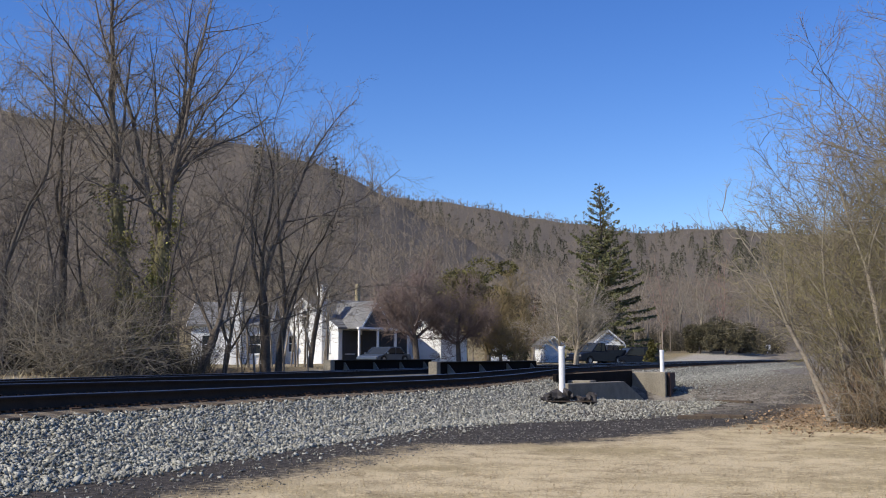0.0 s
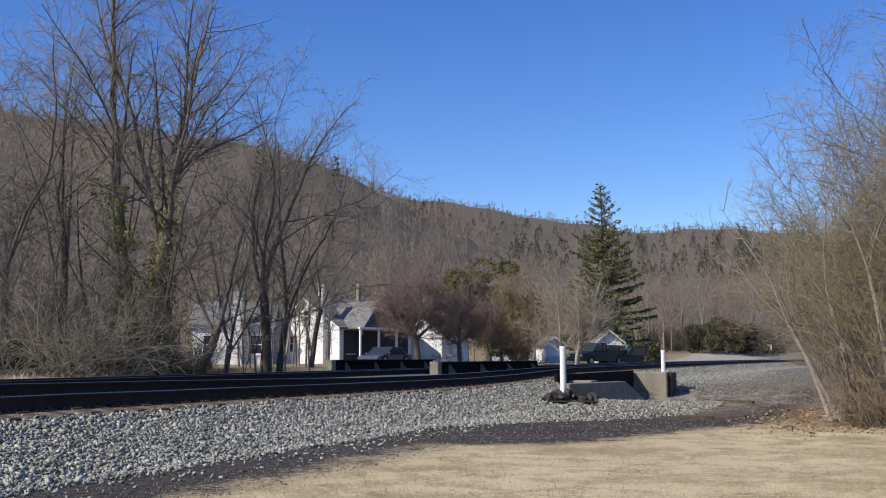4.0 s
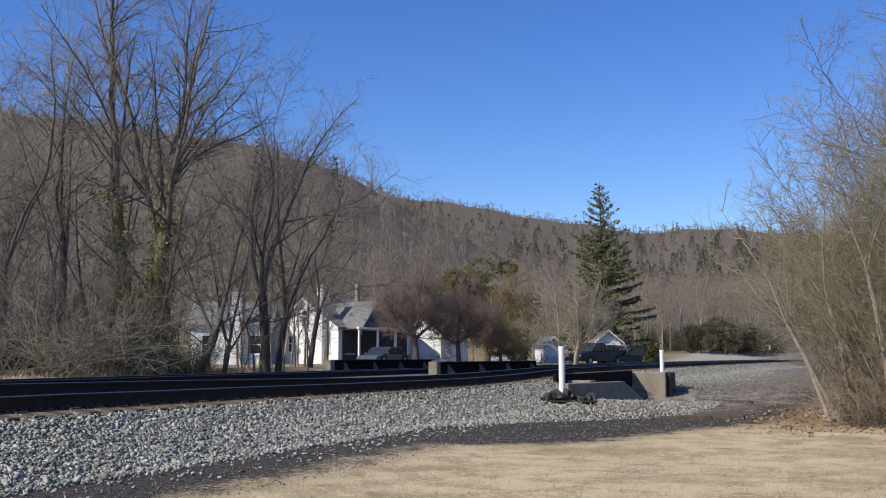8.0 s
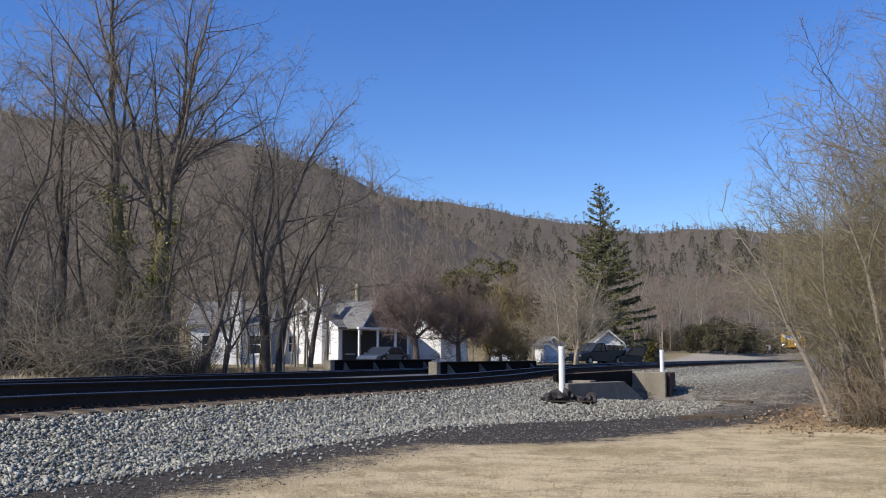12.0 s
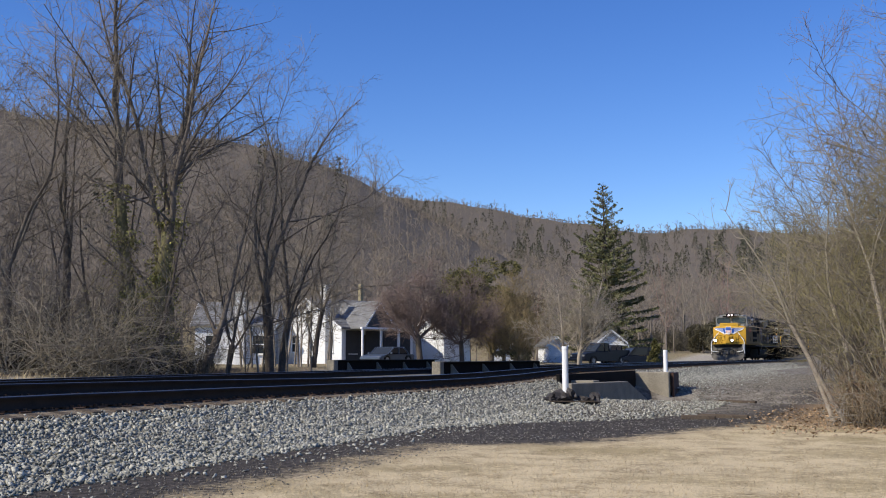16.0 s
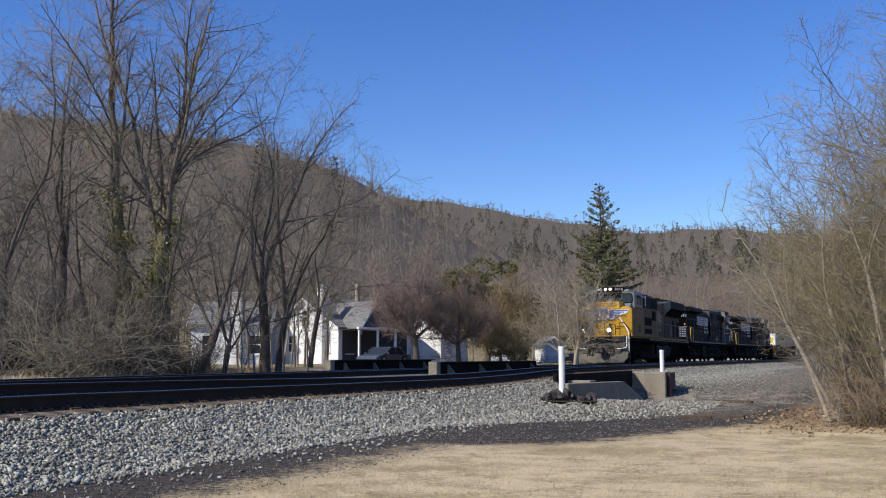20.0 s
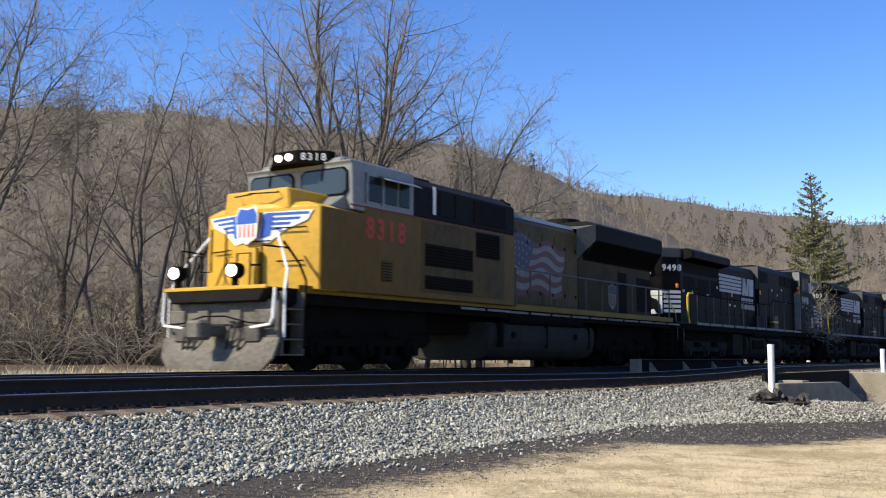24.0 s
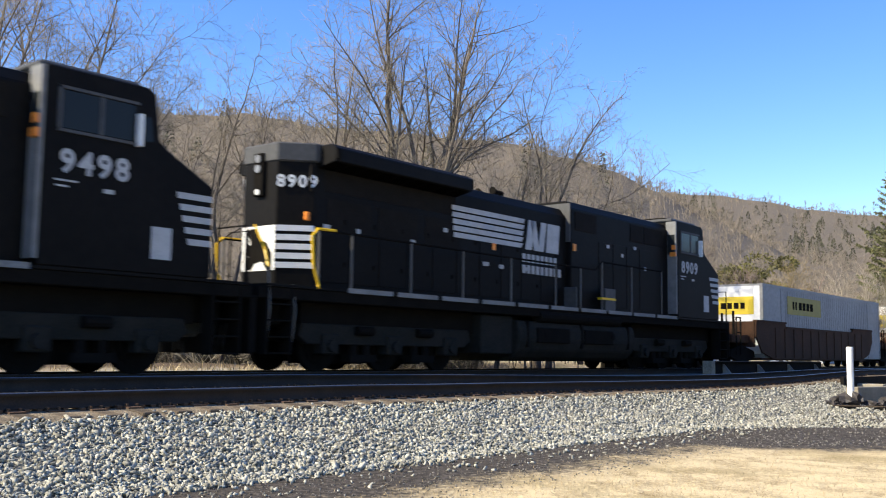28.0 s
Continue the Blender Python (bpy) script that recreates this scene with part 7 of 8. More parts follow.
    # the side shield uses the flag's shade-dulled colours
    part("side_shield", plate([(sx, 1.95), (sx + 0.3, 2.15), (sx + 0.34, 2.75), (sx, 2.85), (sx - 0.34, 2.75), (sx - 0.3, 2.15)], "y", -1.048), M_FLAGWHITE, g, "small shield shape in white, red and blue")
    part("side_shield_head", plate([(sx - 0.3, 2.5), (sx + 0.3, 2.5), (sx + 0.31, 2.72), (sx, 2.81), (sx - 0.31, 2.72)], "y", -1.056), M_FLAGBLUE, g)
    for k in (-0.2, -0.07, 0.07, 0.2):
        part("side_shield_stripe", plate([(sx + k - 0.03, 2.1), (sx + k + 0.03, 2.1), (sx + k + 0.03, 2.47), (sx + k - 0.03, 2.47)], "y", -1.056), M_FLAGRED, g)
    handrails(g, [8.3, 9.4, 10.6, 11.8, 13.0, 14.2, 15.4, 16.6, 17.8, 19.0, 20.0], 1.74, 2.84, -1.46, M_RAILGREY, M_RAILGREY)
    handrails(g, [8.3, 11.8, 15.4, 19.0, 20.0], 1.74, 2.84, 1.46, M_RAILGREY, M_RAILGREY)
    for x in np.arange(5.5, 20, 1.3):
        part("sill_plate", boxes((x, x + 1.15, -1.485, -1.47, 1.56, 1.62)), M_SILLGREY, g)
    end_steps(g, 19.55, 1, -1.47, M_UNDER, M_YELLOW, 1.7)
    for b in ((-0.3, 20.0, -0.75, 0.75, 0.95, 1.42), (0.2, 4.6, -1.05, 1.05, 0.9, 1.42), (14.7, 19.4, -1.05, 1.05, 0.9, 1.42)):
        part("centre_sill", boxes(b), M_UNDER, g)
    fuel_tank(g, 7.2, 13.6, M_GREYTANK)
    truck(g, 2.3, (-1.75, 0.0, 1.75), M_UNDER)
    truck(g, 16.9, (-1.75, 0.0, 1.75), M_UNDER)
    # the front body is widened by a tenth, beyond true width, to fit the camera's view
    for ob in g.children_recursive:
        low = min(v.co.x for v in ob.data.vertices) + ob.matrix_basis.translation.x
        high = max(v.co.x for v in ob.data.vertices) + ob.matrix_basis.translation.x
        if high < 8.4 and low > -1.8 and ob.name.split(".")[0] not in ("truck", "side_frame", "spring", "spring_plank", "traction_motor", "brake_cylinder", "sand_pipe", "wheelset"):
            if ob.name.startswith("digit"):
                ob.matrix_basis = Matrix.Translation((0, ob.matrix_basis.translation.y * 0.1, 0)) @ ob.matrix_basis
                continue
            for v in ob.data.vertices:
                v.co.y *= 1.1
    UNITS.append((g, 0.0, 2.3, 16.9))
    return g


M_DARKGREY = material("dark_grey_loco_paint", (0.012, 0.012, 0.0117), (0.008, 0.008, 0.0077), 0.7, scale=0.8, fine=10, bump=0.05, spec=0.1)


def cab_yellow():
    bm = bmesh.new()
    prism(bm, ((1.12, 3.6), (1.06, 4.64), (1.0, 4.72), (3.4, 4.72), (3.4, 3.6)), "y", -1.49, 1.49, 0.02)
    prism(bm, ((1.05, 4.7), (3.4, 4.7), (3.4, 4.86), (1.2, 4.86)), "y", -1.15, 1.15, 0.04)
    prism(bm, ((0.45, 3.56), (1.2, 3.56), (1.2, 3.93), (1.06, 3.93)), "y", -1.3, 1.3, 0.02)
    return bm


def flag(g, x0, x1, y):
    """A waving flag painted on the hood doors: wavy red and white stripes and a blue field."""
    def up(u, k):
        return 3.98 - k * (1.8 - 0.3 * u) + 0.13 * math.sin(u * 13.0 - 1.2 + k) * (0.5 + 0.5 * u) - 0.22 * u
    def along(u, k):
        return x0 + 0.45 * (1 - u) + (x1 - x0) * u - 1.0 * k * (1 - 0.85 * u) + 0.07 * math.sin(k * 7.0)
    n, stripes = 22, 9
    for i in range(stripes):
        bm = bmesh.new()
        a, b = [], []
        for j in range(n + 1):
            u = j / n
            a.append((along(u, i / stripes), up(u, i / stripes)))
            b.append((along(u, (i + 1) / stripes), up(u, (i + 1) / stripes)))
        for j in range(n):
            v = [bm.verts.new((p[0], y - 0.004, p[1])) for p in (a[j], b[j], b[j + 1], a[j + 1])]
            w = [bm.verts.new((p[0], y + 0.002, p[1])) for p in (a[j], b[j], b[j + 1], a[j + 1])]
            bm.faces.new(v)
            bm.faces.new((v[0], v[3], w[3], w[0]))
            bm.faces.new((v[1], w[1], w[2], v[2]))
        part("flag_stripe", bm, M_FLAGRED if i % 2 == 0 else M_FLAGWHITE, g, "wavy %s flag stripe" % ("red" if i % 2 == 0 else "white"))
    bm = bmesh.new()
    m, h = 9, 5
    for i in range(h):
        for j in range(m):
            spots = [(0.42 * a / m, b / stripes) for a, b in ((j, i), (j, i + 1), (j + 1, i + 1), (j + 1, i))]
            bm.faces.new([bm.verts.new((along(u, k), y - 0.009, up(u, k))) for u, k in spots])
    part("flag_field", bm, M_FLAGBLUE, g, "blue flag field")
    for r in range(5):
        for c in range(6):
            bm = bmesh.new()
            u = 0.42 * (c + 0.5 + 0.4 * (r % 2)) / 6.8
            x, z = along(u, (r + 0.5) / stripes), up(u, (r + 0.5) / stripes)
            box(bm, x - 0.035, x + 0.035, y - 0.014, y - 0.008, z - 0.035, z + 0.035)
            part("flag_star", bm, M_FLAGWHITE, g)


# red, white and blue dulled to carry the shade on this side
M_FLAGRED = material("shaded_flag_red", (0.12, 0.035, 0.034), (0.085, 0.026, 0.026), 0.5, bump=0.03)
M_FLAGWHITE = material("shaded_flag_white", (0.2, 0.185, 0.19), (0.13, 0.12, 0.125), 0.5, bump=0.03)
M_FLAGBLUE = material("shaded_flag_blue", (0.04, 0.045, 0.085), (0.028, 0.033, 0.062), 0.5, bump=0.03)
yellow_locomotive()


# ---- the two black locomotives, running long hood first ----
def black_locomotive(lead, number):
    g = thing("locomotive", "black diesel locomotive with white stripes, running long hood first", "locomotive", "locomotives of the train")
    part("frame", boxes((-0.45, 21.6, -1.46, 1.46, 1.4, 1.64), bevel=0.02), M_UNDER, g)
    part("walkway", boxes((-0.3, 21.5, -1.49, 1.49, 1.64, 1.69)), M_BLACK, g)
    for x in (-0.55, 21.59):
        part("pilot", boxes((x, x + 0.09, -1.42, 1.42, 0.38, 1.45), bevel=0.015), M_UNDER, g)
    for i, x in enumerate(np.arange(1.9, 17.0, 1.55)):
        part("sill_reflector", boxes((x, x + 1.38, -1.5, -1.488, 1.62, 1.72)), M_SILLGREY, g, "grey-white sill strip")
    # long hood end: a flat face between bevelled corners
    bm = bmesh.new()
    prism(bm, ((-0.02, -0.5), (0.56, -1.02), (0.86, -1.02), (0.86, 1.02), (0.56, 1.02), (-0.02, 0.5)), "z", 1.69, 4.35, 0.02)
    end = part("hood_end", bm, M_BLACK, g, m=Matrix.Translation((0.78, 0, 0)))
    bm = bmesh.new()
    prism(bm, ((-0.05, -0.52), (0.55, -1.06), (0.9, -1.06), (0.9, 1.06), (0.55, 1.06), (-0.05, 0.52)), "z", 4.3, 4.7, 0.03)
    part("hood_end_roof", bm, M_ENDGREY, end, "overhanging roof end greyed as if sunlit")
    # white front panel with stripes to the sides
    part("white_panel", boxes((-0.034, -0.018, -0.49, 0.49, 2.05, 2.98), bevel=0.003), M_LETTER, end, "white end panel")
    part("emblem_shape", plate([(-0.42, 2.06), (-0.26, 2.06), (-0.14, 2.24), (0.1, 2.2), (0.2, 2.06), (0.32, 2.1), (0.26, 2.36), (0.42, 2.5), (0.3, 2.62), (0.22, 2.58), (0.3, 2.93), (0.08, 2.93), (-0.04, 2.7), (-0.26, 2.62), (-0.42, 2.4)], "x", -0.036), M_UNDER, end, "plain dark shape on the white panel")
    part("marker_lamp", boxes((0.36, 0.48, -0.99, -0.9, 3.08, 3.26), bevel=0.02), M_AMBER, end, "orange marker lamp")
    for s in (-1, 1):
        for i in range(5):
            z = 2.1 + i * 0.19
            bm = bmesh.new()
            v = [bm.verts.new(p) for p in ((-0.03, s * 0.515, z), (0.55, s * 1.035, z), (0.55, s * 1.035, z + 0.12), (-0.03, s * 0.515, z + 0.12))]
            w = [bm.verts.new((p.co.x + 0.02, p.co.y - s * 0.02, p.co.z)) for p in v]
            bm.faces.new(v)
            bm.faces.new(w[::-1])
            for k in range(4):
                bm.faces.new((v[k], w[k], w[(k + 1) % 4], v[(k + 1) % 4]))
            bmesh.ops.recalc_face_normals(bm, faces=bm.faces)
            part("end_stripe", bm, M_LETTER, end)
    side = Matrix.Translation((0.27, -0.79, 3.88)) @ Matrix.Rotation(-math.atan2(0.52, 0.58), 4, "Z") @ Matrix.Rotation(math.pi / 2, 4, "X")
    lettering(end, number, 0.35, M_LETTER, side, "end_number", 0.03)
    side = Matrix.Translation((0.27, 0.79, 3.88)) @ Matrix.Rotation(math.pi + math.atan2(0.52, 0.58), 4, "Z") @ Matrix.Rotation(math.pi / 2, 4, "X")
    lettering(end, number, 0.35, M_LETTER, side, "end_number", 0.03)
    lamp_box = part("lamp_box", boxes((-0.1, 0.0, -0.14, 0.14, 3.6, 4.5), bevel=0.01), M_UNDER, end)
    for z in (4.38, 4.17):
        part("headlamp", cyl(bmesh.new(), (-0.11, 0, z), "x", 0.085, 0.04, 12), M_STEEL, lamp_box)
    part("class_lamp", cyl(bmesh.new(), (-0.11, 0, 3.68), "x", 0.06, 0.03, 10), M_LETTER, lamp_box)
    # radiator wings
    bm = bmesh.new()
    prism(bm, ((-1.02, 4.2), (-1.5, 4.3), (-1.5, 4.58), (-1.36, 4.68), (1.36, 4.68), (1.5, 4.58), (1.5, 4.3), (1.02, 4.2)), "x", 1.45, 6.1, 0.02)
    part("radiator_wing", bm, M_BLACK, g)
    part("radiator_wall", boxes((1.25, 6.1, -0.99, 0.99, 3.7, 4.25)), M_LOUVRE, g)
    for i in range(9):
        bm = bmesh.new()
        v = [bm.verts.new(p) for p in ((1.4 + i * 0.52, -1.05, 4.19), (1.86 + i * 0.52, -1.05, 4.19), (1.86 + i * 0.52, -1.47, 4.275), (1.4 + i * 0.52, -1.47, 4.275))]
        bm.faces.new(v)
        bmesh.ops.solidify(bm, geom=bm.faces[:], thickness=0.02)
        part("radiator_screen", bm, M_LOUVRE, g)
    for b in ((1.45, 1.57, -1.54, -1.5, 4.35, 4.55), (1.45, 1.57, 1.5, 1.54, 4.35, 4.55)):
        part("wing_end_post", boxes(b), M_UNDER, g)
    # hood
    part("hood_lower", boxes((1.3, 11.2, -1.0, 1.0, 1.69, 3.75), bevel=0.015), M_BLACK, g)
    bm = bmesh.new()
    prism(bm, ((-1.0, 3.7), (1.0, 3.7), (1.0, 4.3), (0.8, 4.55), (-0.8, 4.55), (-1.0, 4.3)), "x", 6.05, 11.2, 0.02)
    part("hood_upper", bm, M_BLACK, g)
    for x in np.arange(1.5, 10.6, 0.93):
        d = part("hood_door", boxes((x, x + 0.86, -1.014, -0.998, 1.85, 3.6), bevel=0.004), M_BLACK, g)
        for b in ((x + 0.72, x + 0.78, -1.03, -1.012, 2.2, 2.3), (x + 0.72, x + 0.78, -1.03, -1.012, 3.1, 3.2)):
            part("latch", boxes(b), M_UNDER, d)
    for x in (1.7, 3.3, 4.9):
        part("intake_screen", boxes((x, x + 1.35, -1.02, -1.0, 2.95, 3.6)), M_LOUVRE, g)
    for x, z, w in ((1.6, 2.95, 0.2), (2.6, 2.95, 0.12), (4.4, 2.9, 0.16), (5.6, 3.3, 0.16), (7.2, 2.62, 0.25), (7.9, 2.6, 0.2), (9.0, 2.62, 0.3), (13.2, 3.6, 0.15), (14.1, 3.4, 0.12), (14.9, 3.7, 0.15), (15.6, 3.1, 0.12)):
        part("placard", boxes((x, x + w, -1.185 if x > 11.2 else -1.025, -1.155 if x > 11.2 else -1.005, z, z + 0.1)), M_DULL, g)
    for x, z in ((7.6, 3.05), (11.3, 3.35)):
        part("orange_placard", boxes((x, x + 0.14, -1.185 if x > 11.2 else -1.025, -1.155 if x > 11.2 else -1.005, z, z + 0.2)), M_AMBER, g)
    part("exhaust_pipe", boxes((6.6, 7.5, -0.5, 0.5, 4.5, 4.9), bevel=0.03), M_UNDER, g)
    horn(g, 8.6, -0.3, 4.56)
    for x in (9.4, 10.2):
        part("roof_hatch", boxes((x, x + 0.6, -0.5, 0.5, 4.54, 4.62), bevel=0.02), M_BLACK, g)
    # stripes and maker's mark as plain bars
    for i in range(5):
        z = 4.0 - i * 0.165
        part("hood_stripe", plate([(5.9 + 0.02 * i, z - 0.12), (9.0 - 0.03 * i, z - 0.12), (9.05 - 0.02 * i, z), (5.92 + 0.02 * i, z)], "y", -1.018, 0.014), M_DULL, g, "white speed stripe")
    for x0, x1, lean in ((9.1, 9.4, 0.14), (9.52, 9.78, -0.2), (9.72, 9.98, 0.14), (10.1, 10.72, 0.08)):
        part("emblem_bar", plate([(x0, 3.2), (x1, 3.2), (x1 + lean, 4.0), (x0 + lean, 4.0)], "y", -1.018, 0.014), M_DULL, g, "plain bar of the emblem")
    for z, x1 in ((2.86, 10.7), (2.56, 11.0)):
        x = 8.95
        while x < x1 - 0.1:
            part("wording_bar", plate([(x, z), (x + 0.15, z), (x + 0.15, z + 0.22), (x, z + 0.22)], "y", -1.026, 0.008), M_DULL, g)
            x += 0.22
    # wide equipment cabinet behind the cab
    bm = bmesh.new()
    prism(bm, ((-1.16, 1.69), (1.16, 1.69), (1.16, 4.55), (0.98, 4.78), (-0.98, 4.78), (-1.16, 4.55)), "x", 11.2, 17.35, 0.025)
    part("equipment_cabinet", bm, M_BLACK, g)
    part("cabinet_front", boxes((11.16, 11.2, -1.14, 1.14, 3.6, 4.7)), M_ENDGREY, g)
    for x0, x1 in ((11.4, 12.6), (14.7, 15.5), (15.6, 16.9)):
        part("cabinet_screen", boxes((x0, x1, -1.178, -1.158, 3.95, 4.48), bevel=0.005), M_LOUVRE, g)
    for x in (12.75, 13.6, 14.45, 15.3):
        part("cabinet_door", boxes((x, x + 0.8, -1.174, -1.158, 1.85, 3.75), bevel=0.004), M_BLACK, g)
    # cab and nose
    bm = bmesh.new()
    prism(bm, ((17.35, 1.69), (20.6, 1.69), (20.6, 3.32), (19.6, 3.86), (19.45, 3.98), (19.34, 4.76), (19.2, 4.86), (17.35, 4.86)), "y", -1.49, 1.49, 0.025)
    cab = part("cab", bm, M_BLACK, g)
    part("cab_roof", boxes((17.3, 19.15, -1.32, 1.32, 4.84, 4.96), bevel=0.04), M_ENDGREY, cab, "dull grey cab roof")
    for b in ((17.27, 17.35, -1.47, -1.12, 1.8, 4.84), (17.27, 17.35, 1.12, 1.47, 1.8, 4.84)):
        part("cab_rear_wall", boxes(b), M_REARGREY, cab, "rear wall greyed for sunlight, with a door window")
    part("rear_window", boxes((17.25, 17.27, -1.42, -1.18, 3.75, 4.4)), M_GLASS, cab)
    for x0, x1 in ((17.62, 18.28), (18.34, 18.94)):
        part("side_window", boxes((x0, x1, -1.505, -1.485, 3.88, 4.5), bevel=0.008), M_GLASS, cab)
    part("quarter_window", plate([(19.06, 3.9), (19.3, 3.94), (19.24, 4.35), (19.06, 4.35)], "y", -1.49, 0.012), M_GLASS, cab)
    for b in ((17.55, 17.61, -1.52, -1.48, 3.84, 4.56), (18.28, 18.34, -1.52, -1.48, 3.88, 4.5), (17.55, 19.0, -1.52, -1.48, 3.82, 3.87), (17.55, 19.0, -1.52, -1.48, 4.51, 4.56)):
        part("window_frame", boxes(b), M_ENDGREY, cab)
    part("window_wing", boxes((18.96, 19.03, -1.62, -1.48, 3.8, 4.35)), M_LETTER, cab, "white wind deflector")
    part("amber_lamp", boxes((17.21, 17.27, -1.46, -1.34, 3.9, 4.05)), M_AMBER, cab)
    part("amber_reflector", boxes((17.21, 17.27, -1.48, -1.28, 3.68, 3.82)), M_AMBER, cab)
    for b in ((17.4, 18.1, -1.0, 1.0, 4.95, 5.01), (18.3, 19.0, -1.1, 1.1, 4.95, 5.0)):
        part("roof_rail", boxes(b, bevel=0.01), M_UNDER, cab)
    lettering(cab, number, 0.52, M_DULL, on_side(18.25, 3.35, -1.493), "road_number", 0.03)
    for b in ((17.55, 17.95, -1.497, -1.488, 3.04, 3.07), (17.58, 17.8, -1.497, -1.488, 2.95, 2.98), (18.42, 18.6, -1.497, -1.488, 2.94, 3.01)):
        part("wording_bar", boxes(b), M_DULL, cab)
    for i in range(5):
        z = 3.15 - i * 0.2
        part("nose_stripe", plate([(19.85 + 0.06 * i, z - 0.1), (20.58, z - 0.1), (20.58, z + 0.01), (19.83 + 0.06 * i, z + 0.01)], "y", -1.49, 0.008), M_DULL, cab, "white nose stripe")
    part("nose_placard", boxes((19.35, 19.75, -1.497, -1.488, 1.95, 2.5)), M_DULL, cab)
    bm = bmesh.new()
    tube(bm, [(19.75, -0.9, 3.78), (19.75, -0.9, 3.93), (20.25, -0.9, 3.68), (20.25, -0.9, 3.5)], 0.02, 5)
    part("grab_iron", bm, M_UNDER, cab)
    # handrails, steps and the battery box
    handrails(g, [1.05, 2.0, 3.9, 5.8, 7.8, 9.9, 11.2], 1.69, 2.84, -1.47, M_RAILGREY, M_UNDER)
    handrails(g, [12.4, 14.2, 16.2], 1.69, 3.1, -1.47, M_RAILGREY, M_UNDER)
    part("handrail", tube(bmesh.new(), [(11.2, -1.47, 2.84), (12.0, -1.47, 2.84), (12.4, -1.47, 3.1)], 0.02, 5), M_UNDER, g)
    handrails(g, [1.05, 5.8, 11.2, 16.2], 1.69, 2.84, 1.47, M_RAILGREY, M_UNDER)
    for y in (-1.48, 1.48):
        end_steps(g, -0.25, 1, y, M_UNDER, M_HANDRAIL, 1.62)
        end_steps(g, 20.7, 1, y, M_UNDER, M_HANDRAIL, 1.62)
        part("grab_rail", tube(bmesh.new(), [(1.05, y, 1.66), (1.05, y, 1.75), (0.9, y, 2.1), (0.85, y, 2.7), (1.0, y, 2.85), (1.5, y, 2.86)], 0.032, 6), M_HANDRAIL, g, "bright yellow grab rail")
        part("grab_rail", tube(bmesh.new(), [(-0.2, y * 0.95, 2.0), (-0.1, y * 0.8, 2.35), (-0.15, y * 0.62, 2.85)], 0.025, 6), M_HANDRAIL, g)
        for x, z in ((-0.2, 2.0), (0.45, 1.7)):
            part("step_rail", tube(bmesh.new(), [(x, y * 0.95, 0.6), (x, y, 1.2), (x, y * 0.95, z)], 0.022, 6), M_RAILGREY, g)
        part("end_rail", tube(bmesh.new(), [(-0.35, y * 0.66, 1.69), (-0.35, y * 0.66, 2.7), (-0.35, y * 0.3, 2.7), (-0.35, y * 0.3, 1.69)], 0.022, 5), M_UNDER, g)
        part("end_rail", tube(bmesh.new(), [(21.45, y * 0.95, 1.69), (21.45, y * 0.95, 2.75), (21.45, y * 0.4, 2.75), (21.45, y * 0.4, 1.69)], 0.025, 5), M_UNDER, g)
    for b in ((11.0, 11.05, -1.45, -1.05, 1.7, 2.3), (12.6, 13.2, -1.47, -1.3, 1.7, 2.35)):
        part("battery_box", boxes(b, bevel=0.01), M_ENDGREY, g)
    part("yellow_shelf", boxes((12.35, 13.15, -1.5, -1.34, 2.02, 2.08)), M_HANDRAIL, g)
    pipe_clutter(g, -0.45, 7, M_TRUCK)
    for b in ((-0.3, 21.4, -0.75, 0.75, 0.95, 1.42), (1.0, 7.4, -1.05, 1.05, 0.9, 1.42), (14.9, 20.6, -1.05, 1.05, 0.9, 1.42)):
        part("centre_sill", boxes(b), M_UNDER, g)
    fuel_tank(g, 8.2, 14.4, M_TANK)
    part("compressor_box", boxes((6.75, 8.1, -1.32, 1.32, 0.42, 1.38), bevel=0.03), M_TANK, g)
    for x in (9.0, 11.4):
        part("tank_panel", boxes((x, x + 1.6, -1.5, -1.44, 0.72, 1.12), bevel=0.02), M_UNDER, g)
    truck(g, 3.75, (-2.0, 0.0, 2.0), M_TANK)
    truck(g, 17.6, (-2.0, 0.0, 2.0), M_TANK)
    UNITS.append((g, lead, 3.75, 17.6))
    return g


# black lightened to the grey that sunlight gives the hood's end
M_ENDGREY = material("greyed_black", (0.07, 0.07, 0.07), (0.045, 0.045, 0.046), 0.6, scale=0.8, fine=9, bump=0.05)
# rear wall grey raised to stand for the sun on it
M_REARGREY = material("sunlit_grey_rear_wall", (0.2, 0.2, 0.197), (0.12, 0.12, 0.118), 0.6)
M_TANK = material("sooty_tank", (0.026, 0.024, 0.021), (0.013, 0.0145, 0.013), 0.8, scale=2, fine=18, bump=0.2, spec=0.05)
black_locomotive(21.0, "9498")
black_locomotive(43.2, "8909")


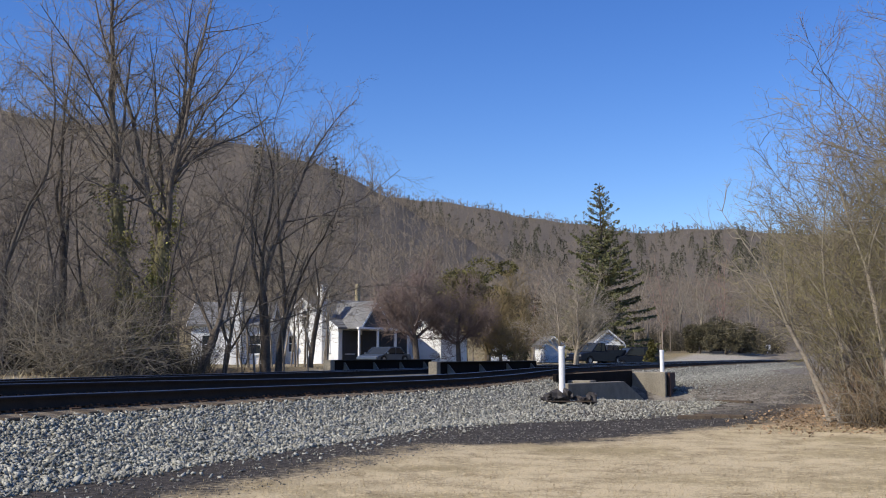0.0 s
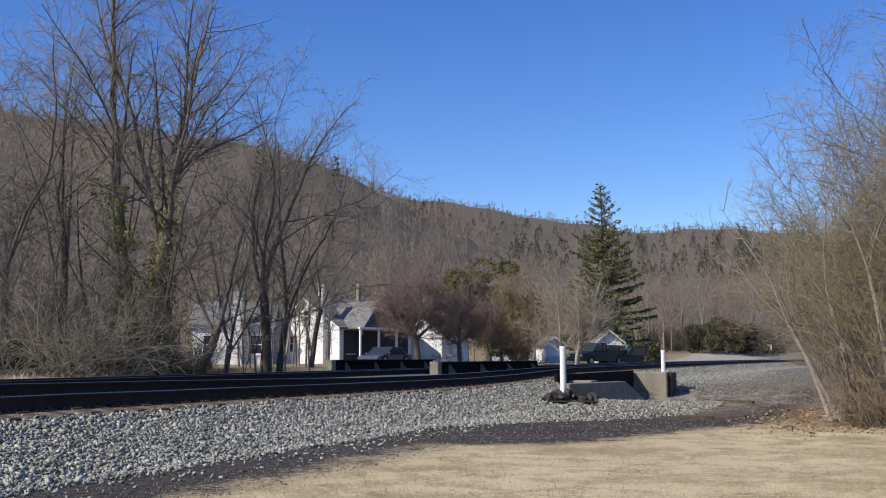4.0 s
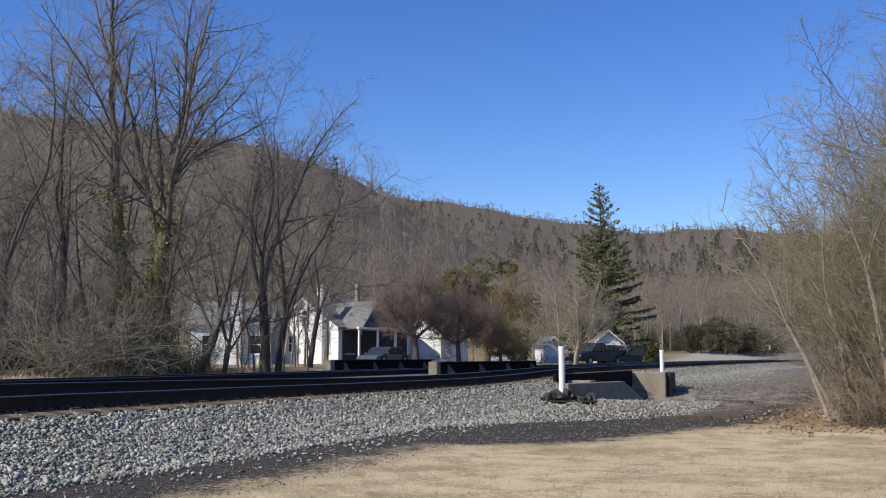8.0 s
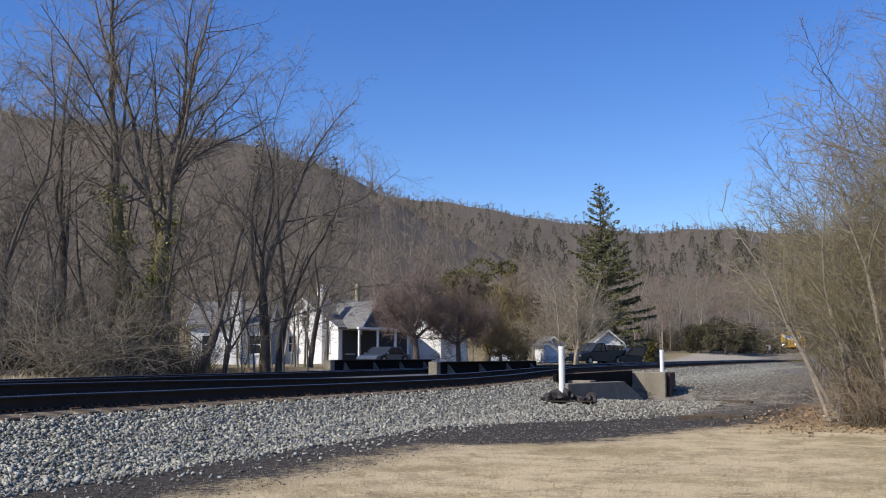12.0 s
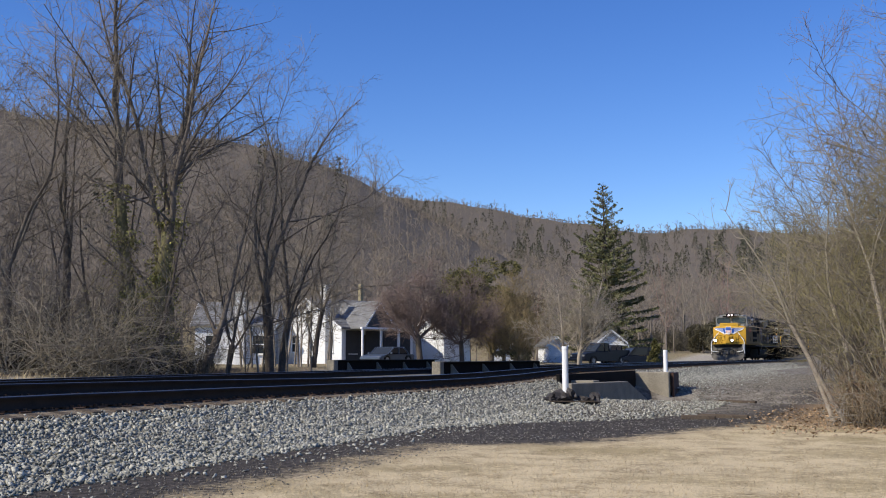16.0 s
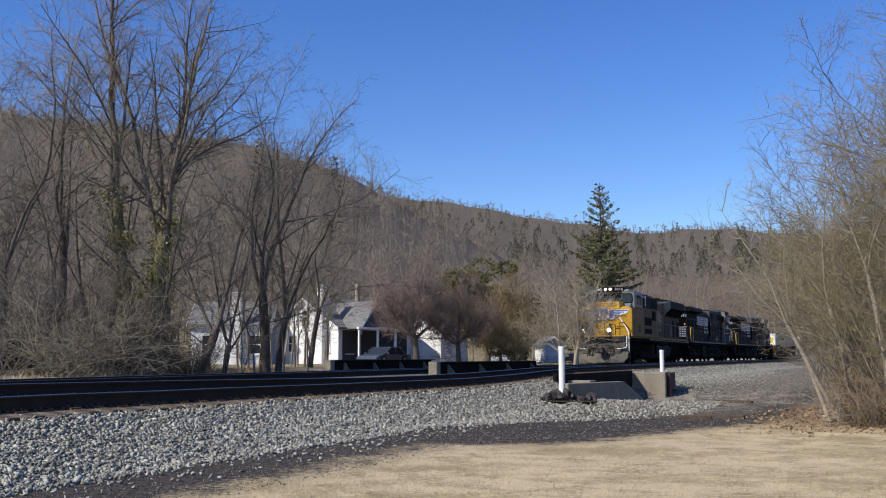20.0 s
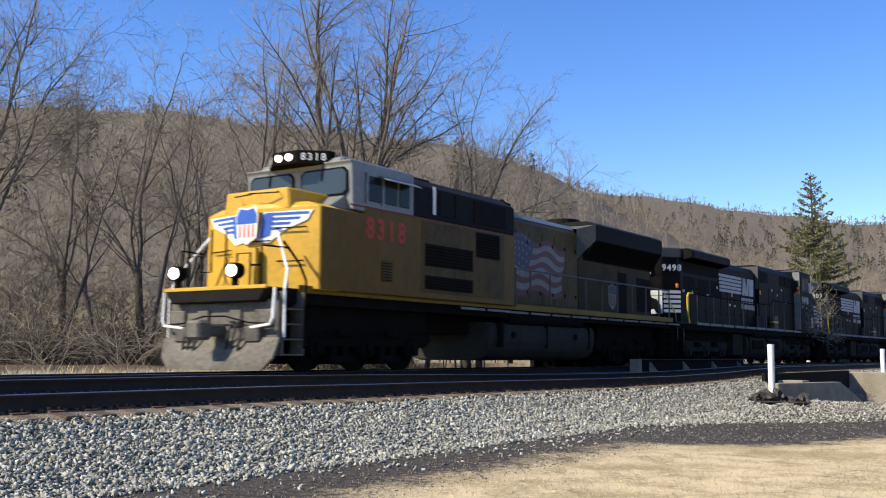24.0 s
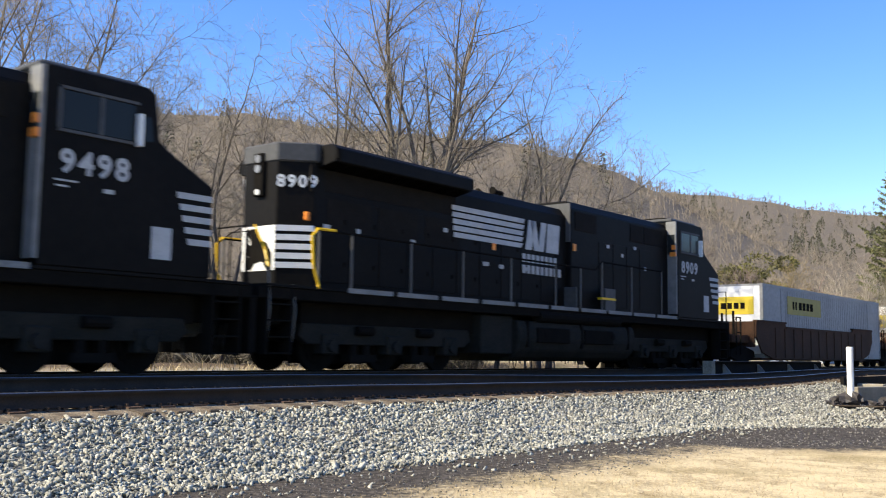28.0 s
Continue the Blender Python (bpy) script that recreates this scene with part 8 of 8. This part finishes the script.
# ---- well cars with containers ----
def well_car():
    g = thing("well_car", "rust-brown articulated well car that carries a container", "rail car", "well cars of the train")
    # x = 0 at the leading end platform
    for x, d in ((0.0, 1), (18.6, -1)):
        bm = bmesh.new()
        a, b = sorted((x, x + d * 2.2))
        prism(bm, ((a, 0.95), (b, 0.95), (b, 1.25), (a, 1.25)), "y", -1.1, 1.1, 0.02)
        ep = part("end_platform", bm, M_BROWN, g)
        for b in ((x + d * 0.35, x + d * 0.42, -0.6, -0.53, 1.25, 2.05), (x + d * 0.7, x + d * 0.77, -0.9, -0.83, 1.25, 2.15)):
            part("brake_wheel_stand", boxes(b), M_UNDER, ep)
        part("ladder", boxes((x + d * 0.1, x + d * 0.14, -1.25, -1.2, 0.5, 1.9), (x + d * 0.5, x + d * 0.54, -1.25, -1.2, 0.5, 1.9), (min(x + d * 0.1, x + d * 0.54), max(x + d * 0.1, x + d * 0.54), -1.25, -1.2, 1.3, 1.34), (min(x + d * 0.1, x + d * 0.54), max(x + d * 0.1, x + d * 0.54), -1.25, -1.2, 1.86, 1.9)), M_UNDER, ep)
        t = part("truck", boxes((x + d * 1.1 - 0.4, x + d * 1.1 + 0.4, -0.95, 0.95, 0.55, 0.8)), M_UNDER, g)
        for y in (-1.0, 1.0):
            bm = bmesh.new()
            prism(bm, ((x + d * 1.1 - 1.2, 0.42), (x + d * 1.1 - 0.5, 0.25), (x + d * 1.1 + 0.5, 0.25), (x + d * 1.1 + 1.2, 0.42), (x + d * 1.1 + 1.1, 0.66), (x + d * 1.1, 0.86), (x + d * 1.1 - 1.1, 0.66)), "y", y - 0.08, y + 0.08, 0.02)
            part("side_frame", bm, M_UNDER, t)
        for dx in (-0.88, 0.88):
            wheelset(t, x + d * 1.1 + dx, 0.42, M_UNDER)
    for y in (-1.42, 1.42):
        bm = bmesh.new()
        prism(bm, ((1.6, 1.2), (2.2, 0.6), (3.4, 0.34), (15.2, 0.34), (16.4, 0.6), (17.0, 1.2), (17.0, 1.78), (13.9, 1.8), (13.7, 1.62), (4.9, 1.62), (4.7, 1.8), (1.6, 1.78)), "y", min(y, y * 0.95), max(y, y * 0.95), 0.01)
        sd = part("well_side", bm, M_BROWN, g)
        for b in ((1.6, 4.8, min(y * 1.02, y * 0.9), max(y * 1.02, y * 0.9), 1.76, 1.84), (13.8, 17.0, min(y * 1.02, y * 0.9), max(y * 1.02, y * 0.9), 1.76, 1.84), (4.8, 13.8, min(y * 1.02, y * 0.9), max(y * 1.02, y * 0.9), 1.58, 1.66)):
            part("top_chord", boxes(b), M_BROWN, sd)
        for x in np.arange(3.6, 15.2, 1.05):
            part("side_rib", boxes((x - 0.04, x + 0.04, y - 0.03, y + 0.03, 0.4, 1.58)), M_BROWN, sd)
    for x in (1.62, 16.88):
        part("end_bulkhead", boxes((x, x + 0.1, -1.33, 1.33, 0.8, 1.78), bevel=0.01), M_BROWN, g)
    part("well_floor", boxes((2.4, 16.2, -1.3, 1.3, 0.3, 0.38)), M_BROWN, g)
    return g


def container():
    g = thing("container", "white intermodal container with a yellow panel and corner posts", "container", "white containers on the train")
    L, W, H = 16.15, 1.3, 2.9
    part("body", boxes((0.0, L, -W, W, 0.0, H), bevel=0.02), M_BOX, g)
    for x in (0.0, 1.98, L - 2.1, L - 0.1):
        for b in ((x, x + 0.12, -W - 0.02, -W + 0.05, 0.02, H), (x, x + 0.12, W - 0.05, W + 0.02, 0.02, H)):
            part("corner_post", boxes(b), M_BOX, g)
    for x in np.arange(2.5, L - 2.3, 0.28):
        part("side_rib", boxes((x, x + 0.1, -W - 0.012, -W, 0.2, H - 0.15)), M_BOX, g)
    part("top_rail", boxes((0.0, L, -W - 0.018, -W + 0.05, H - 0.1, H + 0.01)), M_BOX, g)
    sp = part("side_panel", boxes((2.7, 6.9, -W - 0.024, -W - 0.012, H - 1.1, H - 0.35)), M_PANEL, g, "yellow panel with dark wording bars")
    x = 3.3
    for w in (0.2, 0.2, 0.0, 0.35, 0.35, 0.35, 0.35):
        if w:
            part("wording_bar", boxes((x, x + w, -W - 0.03, -W - 0.022, H - 0.88, H - 0.56)), M_UNDER, sp)
        x += w + 0.12
    # front wall painted brighter than the sides, in place of sunlight
    part("front_wall", boxes((-0.012, 0.01, -W + 0.1, W - 0.1, 0.15, H - 0.08), bevel=0.003), M_WHITE, g, "white front wall brightened as if sunlit")
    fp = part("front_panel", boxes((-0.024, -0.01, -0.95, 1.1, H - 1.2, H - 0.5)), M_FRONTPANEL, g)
    y = 0.85
    for w in (0.1, 0.14, 0.0, 0.2, 0.2, 0.2, 0.18):
        if w:
            part("wording_bar", boxes((-0.03, -0.022, y - w, y, H - 0.98, H - 0.74)), M_UNDER, fp)
        y -= w + 0.07
    for b in ((-0.03, 0.05, -W - 0.02, -W + 0.1, 0, H), (-0.03, 0.05, W - 0.1, W + 0.02, 0, H)):
        part("front_post", boxes(b), M_BOX, g)
    return g


_car, _box = well_car(), container()
for _i in range(3):
    _lead = 65.9 + _i * 19.35
    c = _car if _i == 0 else copy_thing(_car, Matrix.Identity(4))
    k = _box if _i == 0 else copy_thing(_box, Matrix.Identity(4))
    UNITS.append((c, _lead, 1.1, 17.5))
    UNITS.append((k, _lead + 2.6, -1.5, 14.9))

# ---- what moves ----
# seconds and the place along the line of the leading locomotive's cab front
RUN = ((0.0, 265.0), (12.5, 129.0), (14.5, 107.1), (16.0, 90.9), (17.0, 79.9), (18.5, 62.6), (20.0, 44.5), (21.0, 32.3), (22.0, 20.1), (22.5, 14.1), (24.5, -9.5), (25.0, -15.3), (26.0, -26.85), (27.0, -38.3), (28.0, -49.75))


def train_at(t):
    return float(np.interp(t, [r[0] for r in RUN], [r[1] for r in RUN]))


def unit_pose(s, front, rear, h=0.0):
    """A vehicle's pose: it rests by its two trucks on the line."""
    a, b = Vector(on_line(s + front)), Vector(on_line(s + rear))
    d = (b - a).normalized()
    p = a - d * front
    return Matrix.Translation(p + Vector((0, 0, h))) @ Matrix.Rotation(math.atan2(d.y, d.x), 4, "Z")


def motions():
    times = [0.0] + [0.5 * i for i in range(1, 24)] + [12.0 + 0.25 * i for i in range(65)]
    for ob, lead, front, rear in UNITS:
        h = 0.39 if ob.name.startswith("container") else 0.0
        walk(ob, [(t, unit_pose(train_at(t) + lead, front, rear, h)) for t in times])
    # the wheels roll with the train
    turns = [i / 15 for i in range(421)]
    for ob, x, r in WHEELS:
        walk(ob, [(t, Matrix.Translation((x, 0, r)) @ Matrix.Rotation((train_at(t) - train_at(0)) / r, 4, "Y")) for t in turns])


motions()
